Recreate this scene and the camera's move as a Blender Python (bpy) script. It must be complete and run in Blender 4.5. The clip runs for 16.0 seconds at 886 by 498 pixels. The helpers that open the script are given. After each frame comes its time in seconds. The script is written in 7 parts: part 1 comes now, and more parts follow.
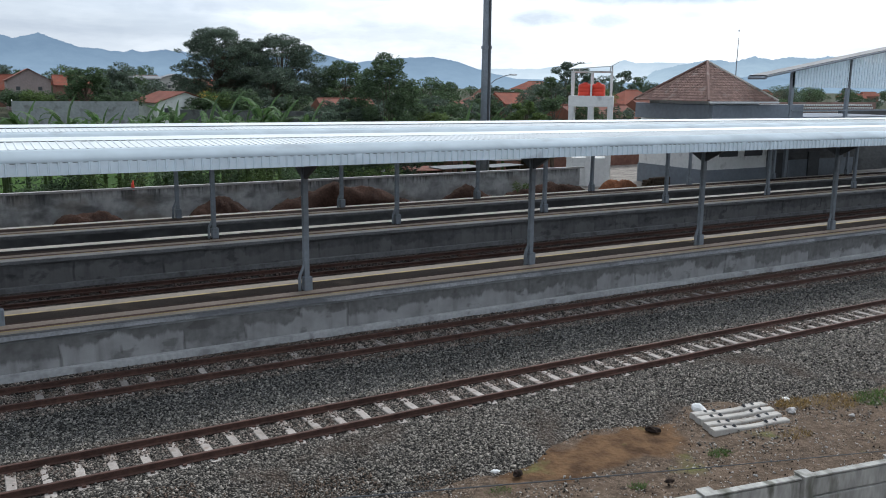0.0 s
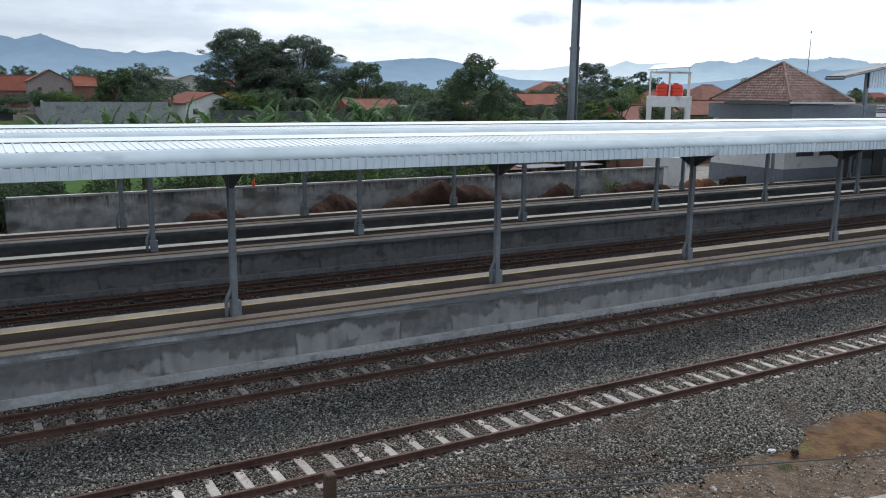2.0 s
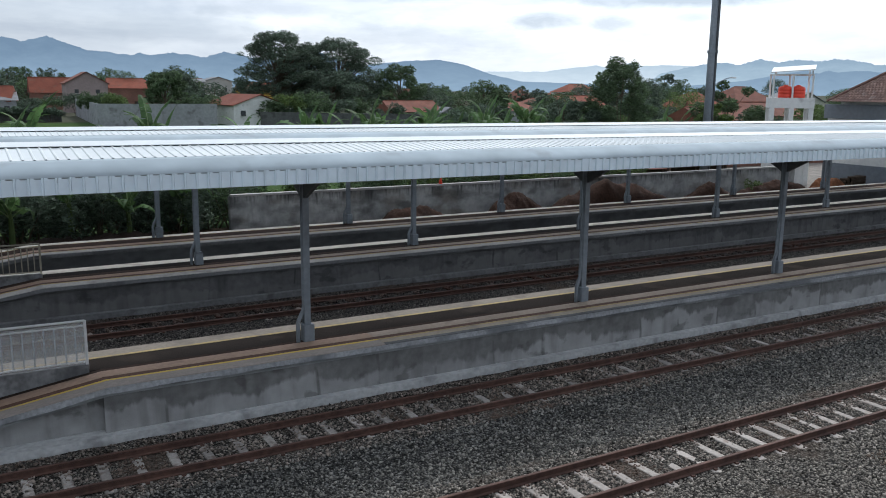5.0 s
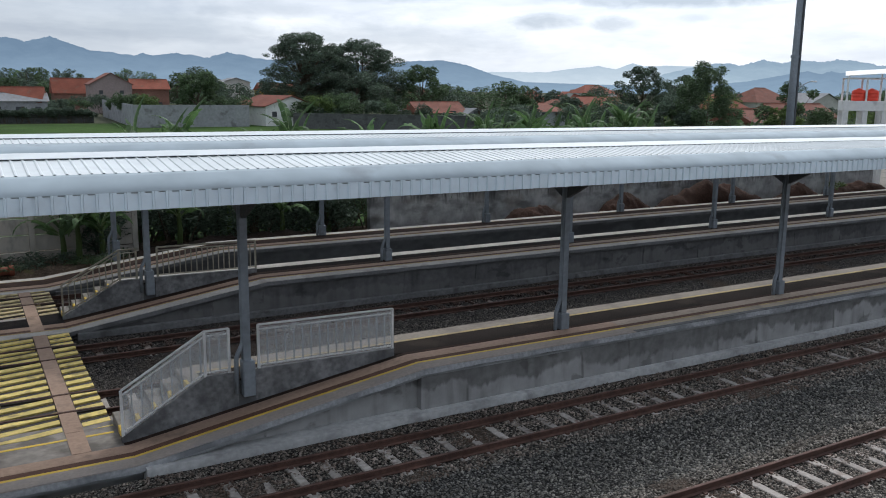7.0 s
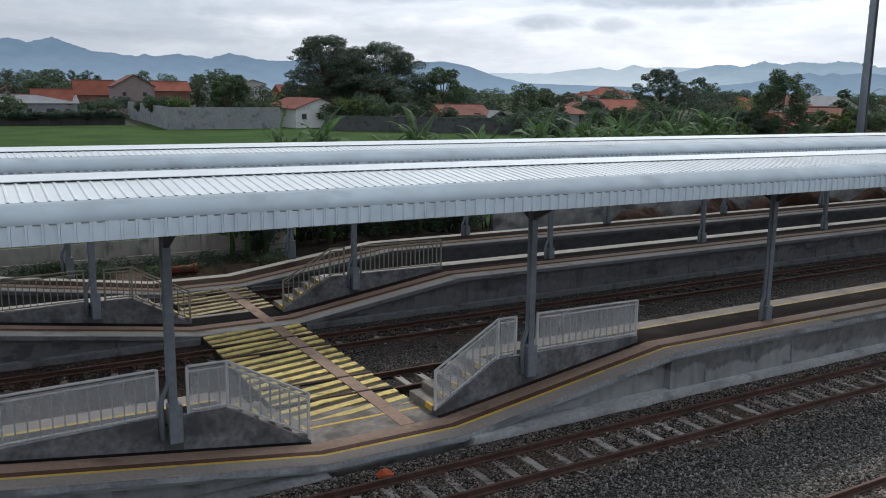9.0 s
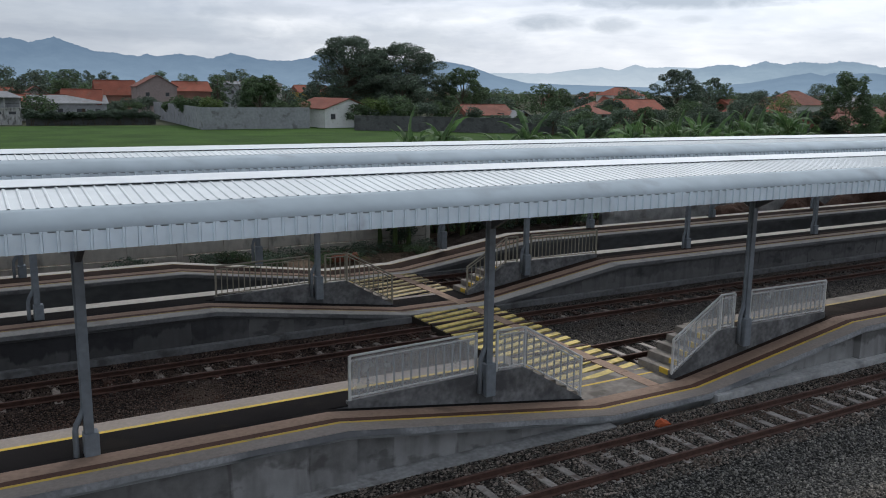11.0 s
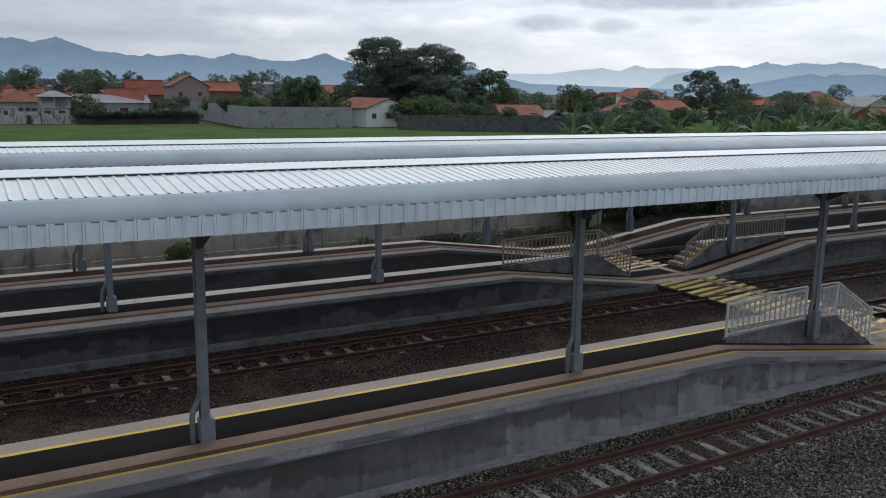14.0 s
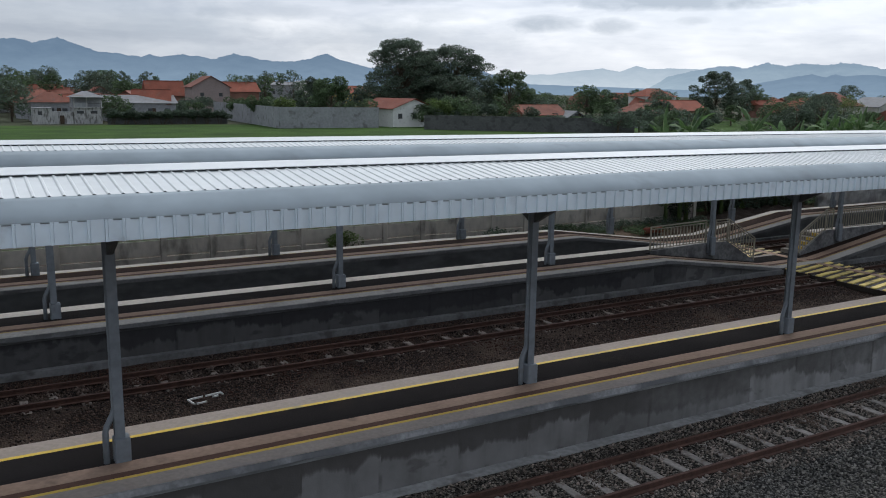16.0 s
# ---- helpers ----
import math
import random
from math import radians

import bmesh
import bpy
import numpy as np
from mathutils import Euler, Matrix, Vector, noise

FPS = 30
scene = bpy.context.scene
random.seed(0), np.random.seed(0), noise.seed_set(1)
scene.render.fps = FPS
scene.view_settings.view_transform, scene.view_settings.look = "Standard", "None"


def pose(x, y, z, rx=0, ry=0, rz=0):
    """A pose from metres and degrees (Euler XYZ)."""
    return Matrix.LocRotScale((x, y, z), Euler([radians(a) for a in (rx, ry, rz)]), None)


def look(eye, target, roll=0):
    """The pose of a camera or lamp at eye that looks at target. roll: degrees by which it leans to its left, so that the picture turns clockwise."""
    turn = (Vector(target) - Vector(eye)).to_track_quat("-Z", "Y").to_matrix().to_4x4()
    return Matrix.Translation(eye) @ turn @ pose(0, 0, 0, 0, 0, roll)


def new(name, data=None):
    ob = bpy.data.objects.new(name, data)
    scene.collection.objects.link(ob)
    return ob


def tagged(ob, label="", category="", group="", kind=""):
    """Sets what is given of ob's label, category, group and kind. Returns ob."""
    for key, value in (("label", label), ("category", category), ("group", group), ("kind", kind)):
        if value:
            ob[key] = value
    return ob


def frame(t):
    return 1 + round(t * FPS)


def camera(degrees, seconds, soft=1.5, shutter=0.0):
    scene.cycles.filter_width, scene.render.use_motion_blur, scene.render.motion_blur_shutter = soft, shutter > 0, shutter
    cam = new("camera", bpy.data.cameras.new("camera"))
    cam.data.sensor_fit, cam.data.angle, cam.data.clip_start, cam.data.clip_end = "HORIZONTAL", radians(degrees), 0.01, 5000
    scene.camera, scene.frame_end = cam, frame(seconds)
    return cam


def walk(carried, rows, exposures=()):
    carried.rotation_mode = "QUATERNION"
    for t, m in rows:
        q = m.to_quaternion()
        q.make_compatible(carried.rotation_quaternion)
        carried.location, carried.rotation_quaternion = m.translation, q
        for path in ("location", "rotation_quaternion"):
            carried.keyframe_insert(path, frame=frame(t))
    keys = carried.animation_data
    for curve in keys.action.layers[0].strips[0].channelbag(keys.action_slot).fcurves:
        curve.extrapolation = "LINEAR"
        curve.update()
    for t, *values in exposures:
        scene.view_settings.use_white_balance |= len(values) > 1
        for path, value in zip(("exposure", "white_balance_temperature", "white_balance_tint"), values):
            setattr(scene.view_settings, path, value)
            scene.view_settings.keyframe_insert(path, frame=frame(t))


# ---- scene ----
cam = camera(55.32, 16.0, soft=1.0)
ROWS = [
    (0, 0.868, 0.536, 6.981, 79.098, -0.678, -30.15),
    (0.5, -0.425, 1.021, 6.964, 79.114, -0.647, -30.155),
    (1, -1.719, 1.517, 6.936, 79.119, -0.664, -30.16),
    (1.5, -3.028, 2.031, 6.907, 79.143, -0.671, -30.146),
    (2, -4.405, 2.544, 6.887, 79.157, -0.677, -30.113),
    (2.5, -5.82, 3.065, 6.856, 79.171, -0.663, -30.08),
    (3, -7.264, 3.578, 6.834, 79.195, -0.647, -30.058),
    (3.5, -8.712, 4.115, 6.792, 79.218, -0.651, -30.046),
    (4, -10.164, 4.639, 6.754, 79.261, -0.645, -30.015),
    (6.5, -17.667, 6.782, 6.883, 79.294, -0.681, -29.88),
    (7, -19.22, 7.114, 6.917, 79.306, -0.684, -29.869),
    (7.5, -20.795, 7.398, 7.002, 79.318, -0.688, -29.868),
    (8, -22.372, 7.656, 7.091, 79.33, -0.722, -29.856),
    (8.5, -23.956, 7.891, 7.165, 79.342, -0.747, -29.854),
    (9, -25.55, 8.075, 7.208, 79.374, -0.752, -29.862),
    (9.5, -27.164, 8.232, 7.241, 79.366, -0.748, -29.859),
    (10, -28.786, 8.382, 7.269, 79.368, -0.744, -29.856),
    (12.5, -36.93, 9.057, 7.142, 79.363, -0.794, -29.867),
    (13, -38.562, 9.197, 7.105, 79.367, -0.807, -29.878),
    (13.5, -40.192, 9.323, 7.068, 79.371, -0.833, -29.889),
    (14, -41.808, 9.435, 7.046, 79.395, -0.84, -29.898),
    (14.5, -43.459, 9.51, 7.03, 79.41, -0.858, -29.936),
    (15, -45.101, 9.591, 6.994, 79.425, -0.889, -29.932),
    (15.5, -46.751, 9.659, 6.978, 79.44, -0.911, -29.937),
    (16, -48.402, 9.697, 6.994, 79.427, -0.846, -29.93),
]
walk(cam, [(t, pose(x, y, z, rx, ry, rz)) for t, x, y, z, rx, ry, rz in ROWS],
     exposures=[(0.0, 0.48, 6150, 8.5), (4.0, 0.42, 6150, 8.5), (8.0, 0.20, 6250, 10), (12.0, 0.05, 6270, 10.5), (16.0, 0.05, 6270, 10.5)])

# ---- sky and sun ----
SUN_ELEVATION, SUN_AZIMUTH = radians(48), radians(52)
world = bpy.data.worlds.new("sky")
scene.world = world
world.use_nodes = True
wn = world.node_tree.nodes
wl = world.node_tree.links
sky = wn.new("ShaderNodeTexSky")
sky.sky_type, sky.sun_disc = "NISHITA", False
sky.sun_elevation, sky.sun_rotation = SUN_ELEVATION, SUN_AZIMUTH
sky.dust_density = 3.0
coord = wn.new("ShaderNodeTexCoord")


def cloud_layer(scale, detail, lift, tall):
    flat = wn.new("ShaderNodeMapping")
    flat.inputs["Scale"].default_value = (1.0, 1.0, tall)
    flat.inputs["Location"].default_value = (lift, 0.3 * lift, 0.0)
    cloud = wn.new("ShaderNodeTexNoise")
    cloud.inputs["Scale"].default_value = scale
    cloud.inputs["Detail"].default_value = detail
    cloud.inputs["Roughness"].default_value = 0.6
    cloud.inputs["Distortion"].default_value = 0.3
    wl.new(coord.outputs["Generated"], flat.inputs["Vector"])
    wl.new(flat.outputs["Vector"], cloud.inputs["Vector"])
    return cloud.outputs["Fac"]


def cloud_ramp(value, stops):
    ramp = wn.new("ShaderNodeValToRGB")
    for e, (at, colour) in zip(ramp.color_ramp.elements, stops):
        e.position, e.color = at, (*colour, 1)
    wl.new(value, ramp.inputs["Fac"])
    return ramp.outputs["Color"]


def blend(kind, factor, a, b):
    x = wn.new("ShaderNodeMix")
    x.data_type, x.blend_type = "RGBA", kind
    x.inputs["Factor"].default_value = factor
    wl.new(a, x.inputs["A"]), wl.new(b, x.inputs["B"])
    return x.outputs["Result"]


high_veil = cloud_ramp(cloud_layer(2.2, 5, 0.0, 3.0), ((0.41, (0.62, 0.67, 0.735)), (0.57, (0.86, 0.88, 0.91))))
low_cloud = cloud_ramp(cloud_layer(3.4, 8, 5.2, 6.0), ((0.42, (0.70, 0.73, 0.79)), (0.57, (1.0, 1.0, 1.0))))
# low clouds stand out overhead and sink into haze towards the horizon
height = wn.new("ShaderNodeSeparateXYZ")
wl.new(coord.outputs["Generated"], height.inputs[0])
clear_of_haze = wn.new("ShaderNodeMapRange")
clear_of_haze.inputs["From Min"].default_value, clear_of_haze.inputs["From Max"].default_value = -0.08, 0.18
wl.new(height.outputs["Z"], clear_of_haze.inputs["Value"])
hazed = wn.new("ShaderNodeMix")
hazed.data_type, hazed.blend_type = "RGBA", "MULTIPLY"
wl.new(clear_of_haze.outputs["Result"], hazed.inputs["Factor"])
wl.new(high_veil, hazed.inputs["A"]), wl.new(low_cloud, hazed.inputs["B"])
over_haze = hazed.outputs["Result"]
fine_cloud = cloud_ramp(cloud_layer(7.0, 9, 2.7, 4.5), ((0.40, (0.88, 0.90, 0.93)), (0.58, (1.04, 1.04, 1.04))))
over_haze = blend("MULTIPLY", 0.75, over_haze, fine_cloud)


def figure(op, a, b=None):
    q = wn.new("ShaderNodeMath")
    q.operation = op
    for i, v in enumerate((a, b)):
        if v is not None and isinstance(v, (int, float)):
            q.inputs[i].default_value = v
        elif v is not None:
            wl.new(v, q.inputs[i])
    return q.outputs[0]


# grey cloud banks and small clouds: (bearing, height, half length, half depth) in degrees, and depth of tone
bearing = figure("MULTIPLY", figure("ARCTAN2", height.outputs["X"], height.outputs["Y"]), 180 / math.pi)
upward = figure("MULTIPLY", figure("ARCSINE", height.outputs["Z"]), 180 / math.pi)
ragged = figure("MULTIPLY", figure("SUBTRACT", cloud_layer(26.0, 7, 9.0, 2.5), 0.5), 2.4)
for c_az, c_up, c_long, c_deep, tone in ((36.7, 4.42, 2.4, 0.55, 0.24), (40.9, 4.28, 1.7, 0.5, 0.20), (44.5, 5.75, 7.5, 0.55, 0.30), (24.5, 6.5, 8.0, 0.9, 0.20), (18.0, 4.9, 4.5, 0.6, 0.12), (6.0, 6.0, 6.0, 0.8, 0.14), (29.5, 4.9, 3.0, 0.45, 0.10), (26.0, 3.2, 8.0, 1.3, 0.12), (12.0, 3.6, 7.0, 1.0, 0.08), (45.8, 4.6, 1.0, 0.25, 0.12)):
    da = figure("DIVIDE", figure("SUBTRACT", bearing, c_az), c_long)
    du = figure("DIVIDE", figure("SUBTRACT", upward, c_up), c_deep)
    inside = figure("ADD", figure("SUBTRACT", 1.0, figure("ADD", figure("MULTIPLY", da, da), figure("MULTIPLY", du, du))), ragged)
    shade = wn.new("ShaderNodeMapRange")
    shade.inputs["From Min"].default_value, shade.inputs["From Max"].default_value = -0.3, 0.9
    shade.inputs["To Min"].default_value, shade.inputs["To Max"].default_value = 0.0, tone
    wl.new(inside, shade.inputs["Value"])
    bank = wn.new("ShaderNodeMix")
    bank.data_type = "RGBA"
    bank.inputs["B"].default_value = (0.34, 0.40, 0.48, 1)
    wl.new(figure("MULTIPLY", shade.outputs["Result"], 3.4), bank.inputs["Factor"])
    wl.new(over_haze, bank.inputs["A"])
    over_haze = bank.outputs["Result"]
strength = wn.new("ShaderNodeVectorMath")
strength.operation = "SCALE"
strength.inputs["Scale"].default_value = 0.10
wl.new(sky.outputs["Color"], strength.inputs[0])
veil_colour = blend("MIX", 0.86, strength.outputs["Vector"], over_haze)
# brighter cloud towards the veiled sun
toward = wn.new("ShaderNodeVectorMath")
toward.operation = "DOT_PRODUCT"
toward.inputs[1].default_value = (math.sin(SUN_AZIMUTH) * math.cos(SUN_ELEVATION), math.cos(SUN_AZIMUTH) * math.cos(SUN_ELEVATION), math.sin(SUN_ELEVATION))
glow = wn.new("ShaderNodeMapRange")
glow.inputs["From Min"].default_value, glow.inputs["From Max"].default_value = 0.45, 0.85
glow.inputs["To Min"].default_value, glow.inputs["To Max"].default_value = 0.74, 1.30
lit = wn.new("ShaderNodeVectorMath")
lit.operation = "SCALE"
wl.new(coord.outputs["Generated"], toward.inputs[0])
wl.new(toward.outputs["Value"], glow.inputs["Value"])
wl.new(veil_colour, lit.inputs[0])
wl.new(glow.outputs["Result"], lit.inputs["Scale"])
wl.new(lit.outputs["Vector"], wn["Background"].inputs["Color"])
wn["Background"].inputs["Strength"].default_value = 1.10

sun = new("sun", bpy.data.lights.new("sun", "SUN"))
sun.data.energy, sun.data.angle, sun.data.color = 1.4, radians(14), (1.0, 0.97, 0.93)
away = Vector((math.sin(SUN_AZIMUTH) * math.cos(SUN_ELEVATION), math.cos(SUN_AZIMUTH) * math.cos(SUN_ELEVATION), math.sin(SUN_ELEVATION)))
sun.matrix_world = look(away * 100, (0, 0, 0))

# ---- materials ----
def material(name, base, rough=0.8, metal=0.0, spread=0.25, grain=30.0, stain=0.6, bump=0.3, bump_scale=60.0, dirt=None, dirt_amount=0.0,
             stretch=(1, 1, 1), piece=0.0, island=0.0, fine=0.02, dirt_scale=None, leafy=0.0, gloss=None, pebbles=0.0):
    """A weathered surface: base colour, two scales of variation, dirt in noise-shaped stains, and fine relief."""
    m = bpy.data.materials.new(name)
    m.use_nodes = True
    n, l = m.node_tree.nodes, m.node_tree.links
    bsdf = n["Principled BSDF"]
    bsdf.inputs["Roughness"].default_value, bsdf.inputs["Metallic"].default_value = rough, metal
    bsdf.inputs["Specular IOR Level"].default_value = gloss if gloss is not None else 0.2 if rough >= 0.8 else 0.45
    geo = n.new("ShaderNodeNewGeometry")
    put = n.new("ShaderNodeMapping")
    put.inputs["Scale"].default_value = stretch
    l.new(geo.outputs["Position"], put.inputs["Vector"])

    def wave(scale, detail=4.0):
        t = n.new("ShaderNodeTexNoise")
        t.inputs["Scale"].default_value, t.inputs["Detail"].default_value = scale, detail
        l.new(put.outputs["Vector"], t.inputs["Vector"])
        return t.outputs["Fac"]

    def ranged(value, a, b, c, d):
        r = n.new("ShaderNodeMapRange")
        for k, v in zip(("From Min", "From Max", "To Min", "To Max"), (a, b, c, d)):
            r.inputs[k].default_value = v
        l.new(value, r.inputs["Value"])
        return r.outputs["Result"]

    def times(a, b):
        x = n.new("ShaderNodeMath")
        x.operation = "MULTIPLY"
        l.new(a, x.inputs[0]), l.new(b, x.inputs[1])
        return x.outputs[0]
    tone = times(ranged(wave(grain, 3), 0.3, 0.7, 1 - spread, 1 + spread), ranged(wave(stain, 5), 0.3, 0.7, 1 - spread, 1 + spread))
    if piece:
        info = n.new("ShaderNodeObjectInfo")
        tone = times(tone, ranged(info.outputs["Random"], 0, 1, 1 - piece, 1 + piece))
    if pebbles:
        crushed = n.new("ShaderNodeTexVoronoi")
        crushed.inputs["Scale"].default_value = pebbles
        l.new(put.outputs["Vector"], crushed.inputs["Vector"])
        grey = n.new("ShaderNodeSeparateColor")
        l.new(crushed.outputs["Color"], grey.inputs[0])
        tone = times(tone, times(ranged(grey.outputs[0], 0, 1, 0.2, 2.2), ranged(crushed.outputs["Distance"], 0.25, 0.7, 1.15, 0.1)))
    if island:
        tone = times(tone, ranged(geo.outputs["Random Per Island"], 0, 1, 1 - island, 1 + island))
    scaled = n.new("ShaderNodeVectorMath")
    scaled.operation = "SCALE"
    scaled.inputs[0].default_value = base
    l.new(tone, scaled.inputs["Scale"])
    colour = scaled.outputs["Vector"]
    if dirt:
        mix = n.new("ShaderNodeMix")
        mix.data_type = "RGBA"
        mix.inputs["B"].default_value = (*dirt, 1)
        l.new(ranged(wave(dirt_scale or stain * 2.3, 6), 0.66 - 0.3 * dirt_amount, 0.78 - 0.3 * dirt_amount, 0, 0.85), mix.inputs["Factor"])
        l.new(colour, mix.inputs["A"])
        colour = mix.outputs["Result"]
    l.new(colour, bsdf.inputs["Base Color"])
    if leafy:
        glow = n.new("ShaderNodeBsdfTranslucent")
        both = n.new("ShaderNodeMixShader")
        both.inputs[0].default_value = leafy
        l.new(colour, glow.inputs["Color"])
        l.new(bsdf.outputs[0], both.inputs[1]), l.new(glow.outputs[0], both.inputs[2])
        l.new(both.outputs[0], n["Material Output"].inputs["Surface"])
    if bump:
        b = n.new("ShaderNodeBump")
        b.inputs["Strength"].default_value, b.inputs["Distance"].default_value = bump, fine
        if pebbles:
            l.new(ranged(crushed.outputs["Distance"], 0, 0.8, 1, 0), b.inputs["Height"])
        else:
            l.new(wave(bump_scale, 6), b.inputs["Height"])
        l.new(b.outputs["Normal"], bsdf.inputs["Normal"])
    return m


CONCRETE = material("weathered_concrete", (0.26, 0.27, 0.27), 0.9, spread=0.16, grain=5, stain=0.5, dirt=(0.10, 0.105, 0.105), dirt_amount=0.45, stretch=(0.55, 1, 1.0), dirt_scale=1.1)
CONCRETE_DARK = material("damp_concrete", (0.115, 0.118, 0.118), 0.85, spread=0.18, grain=5, stain=0.5, dirt=(0.07, 0.07, 0.07), dirt_amount=0.5, stretch=(0.5, 1, 1), dirt_scale=1.0)
COPING = material("coping_concrete", (0.40, 0.385, 0.365), 0.85, spread=0.14, grain=14, stain=0.8, dirt=(0.2, 0.19, 0.18), dirt_amount=0.3)
EDGE = material("pale_edge_paving", (0.335, 0.29, 0.255), 0.85, spread=0.10, grain=14, stain=0.7, dirt=(0.3, 0.27, 0.25), dirt_amount=0.3, piece=0.05)
TAN = material("tan_paving", (0.36, 0.25, 0.185), 0.8, spread=0.12, grain=12, stain=0.8, dirt=(0.22, 0.16, 0.12), dirt_amount=0.25, piece=0.08)
COPING_DARK = material("damp_coping_concrete", (0.14, 0.14, 0.14), 0.85, spread=0.16, grain=14, stain=0.8, dirt=(0.09, 0.09, 0.09), dirt_amount=0.4)
EDGE_LIGHT = material("light_edge_paving", (0.44, 0.415, 0.38), 0.85, spread=0.12, grain=14, stain=0.7, dirt=(0.32, 0.29, 0.26), dirt_amount=0.3, piece=0.05)
EDGE_CREAM = material("cream_edge_paving", (0.36, 0.305, 0.235), 0.85, spread=0.12, grain=14, stain=0.7, dirt=(0.27, 0.24, 0.20), dirt_amount=0.3)
TAN_DUSTY = material("dusty_beige_paving", (0.34, 0.275, 0.22), 0.85, spread=0.12, grain=12, stain=0.8, dirt=(0.22, 0.18, 0.15), dirt_amount=0.3)
COPING_MIXED = material("patchy_coping_concrete", (0.30, 0.305, 0.31), 0.85, spread=0.2, grain=14, stain=0.8, dirt=(0.13, 0.135, 0.14), dirt_amount=0.55, dirt_scale=0.7)
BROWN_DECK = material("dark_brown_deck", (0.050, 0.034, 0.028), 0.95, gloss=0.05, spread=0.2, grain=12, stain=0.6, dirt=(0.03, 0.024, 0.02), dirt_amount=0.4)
BROWN = material("brown_paving", (0.11, 0.058, 0.042), 0.8, spread=0.15, grain=12, stain=0.8, piece=0.08)
YELLOW = material("yellow_line_paint", (0.66, 0.45, 0.05), 0.6, spread=0.12, grain=10, stain=0.7, dirt=(0.35, 0.28, 0.12), dirt_amount=0.3)
YELLOW_WORN = material("worn_yellow_paint", (0.42, 0.315, 0.145), 0.8, spread=0.15, grain=10, stain=0.7, dirt=(0.22, 0.18, 0.13), dirt_amount=0.45)
# edge paving in a darker, warmer tone for the near platform's east far band
EDGE_DULL = material("dull_edge_paving", (0.26, 0.228, 0.192), 0.85, spread=0.12, grain=14, stain=0.7, dirt=(0.19, 0.165, 0.14), dirt_amount=0.35)
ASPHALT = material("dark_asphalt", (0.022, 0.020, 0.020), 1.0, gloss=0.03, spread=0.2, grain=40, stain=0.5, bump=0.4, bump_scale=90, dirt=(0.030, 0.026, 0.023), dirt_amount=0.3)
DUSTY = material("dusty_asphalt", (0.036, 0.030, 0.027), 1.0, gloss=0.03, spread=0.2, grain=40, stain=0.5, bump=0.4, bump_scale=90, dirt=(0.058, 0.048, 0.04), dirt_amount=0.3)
BLACK = material("dark_gap_tone", (0.034, 0.027, 0.021), 0.7, spread=0.2, grain=12, stain=0.8)
ROOF = material("galvalume_sheet", (0.63, 0.66, 0.655), 0.48, 0.0, spread=0.05, grain=3, stain=0.4, bump=0.05, bump_scale=4, piece=0.03)
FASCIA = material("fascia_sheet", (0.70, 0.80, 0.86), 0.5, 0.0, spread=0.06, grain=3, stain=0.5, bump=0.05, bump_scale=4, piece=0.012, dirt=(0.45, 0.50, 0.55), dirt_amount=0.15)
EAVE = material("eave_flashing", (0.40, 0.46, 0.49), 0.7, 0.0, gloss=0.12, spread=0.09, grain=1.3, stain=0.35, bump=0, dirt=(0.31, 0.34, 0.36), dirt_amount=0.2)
STEEL = material("grey_blue_steel_paint", (0.20, 0.225, 0.25), 0.55, 0.1, spread=0.12, grain=8, stain=1.2, bump=0.1)
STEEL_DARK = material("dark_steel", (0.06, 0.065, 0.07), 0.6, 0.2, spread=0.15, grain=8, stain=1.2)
RUST = material("rusted_rail", (0.088, 0.046, 0.034), 0.7, 0.3, spread=0.25, grain=9, stain=1.0, bump=0.3)
SLEEPER = material("sleeper_concrete", (0.375, 0.335, 0.30), 0.9, spread=0.15, grain=14, stain=1.5, dirt=(0.24, 0.19, 0.16), dirt_amount=0.35, piece=0.14)
SLEEPER_DARK = material("stained_sleeper_concrete", (0.105, 0.082, 0.068), 0.9, spread=0.25, grain=14, stain=1.5, dirt=(0.07, 0.05, 0.04), dirt_amount=0.6, piece=0.4)
SLEEPER_MID = material("brown_stained_sleeper_concrete", (0.20, 0.17, 0.145), 0.9, spread=0.25, grain=14, stain=1.5, dirt=(0.10, 0.075, 0.06), dirt_amount=0.5, piece=0.4)
SLEEPER_OLD = material("dirty_sleeper_concrete", (0.29, 0.265, 0.24), 0.9, spread=0.2, grain=14, stain=1.5, dirt=(0.12, 0.09, 0.075), dirt_amount=0.45, piece=0.25)
STONE = material("ballast_stone", (0.215, 0.193, 0.165), 0.9, spread=0.12, grain=2.5, stain=0.35, bump=0, island=0.95, dirt=(0.13, 0.105, 0.085), dirt_amount=0.35, dirt_scale=0.5)
STONE_BROWN = material("brownish_ballast_stone", (0.205, 0.172, 0.146), 0.9, spread=0.14, grain=2.5, stain=0.35, bump=0, island=0.9, dirt=(0.12, 0.082, 0.062), dirt_amount=0.5, dirt_scale=0.5)
BED = material("ballast_bed", (0.165, 0.148, 0.127), 0.95, pebbles=23, spread=0.12, grain=26, stain=0.4, bump=1.0, bump_scale=26, fine=0.06, dirt=(0.10, 0.075, 0.058), dirt_amount=0.35, dirt_scale=0.5)
STONE_OLD = material("old_ballast_stone", (0.078, 0.058, 0.048), 0.9, spread=0.2, grain=2.5, stain=0.35, bump=0, island=0.95, dirt=(0.066, 0.034, 0.024), dirt_amount=0.6, dirt_scale=0.5)
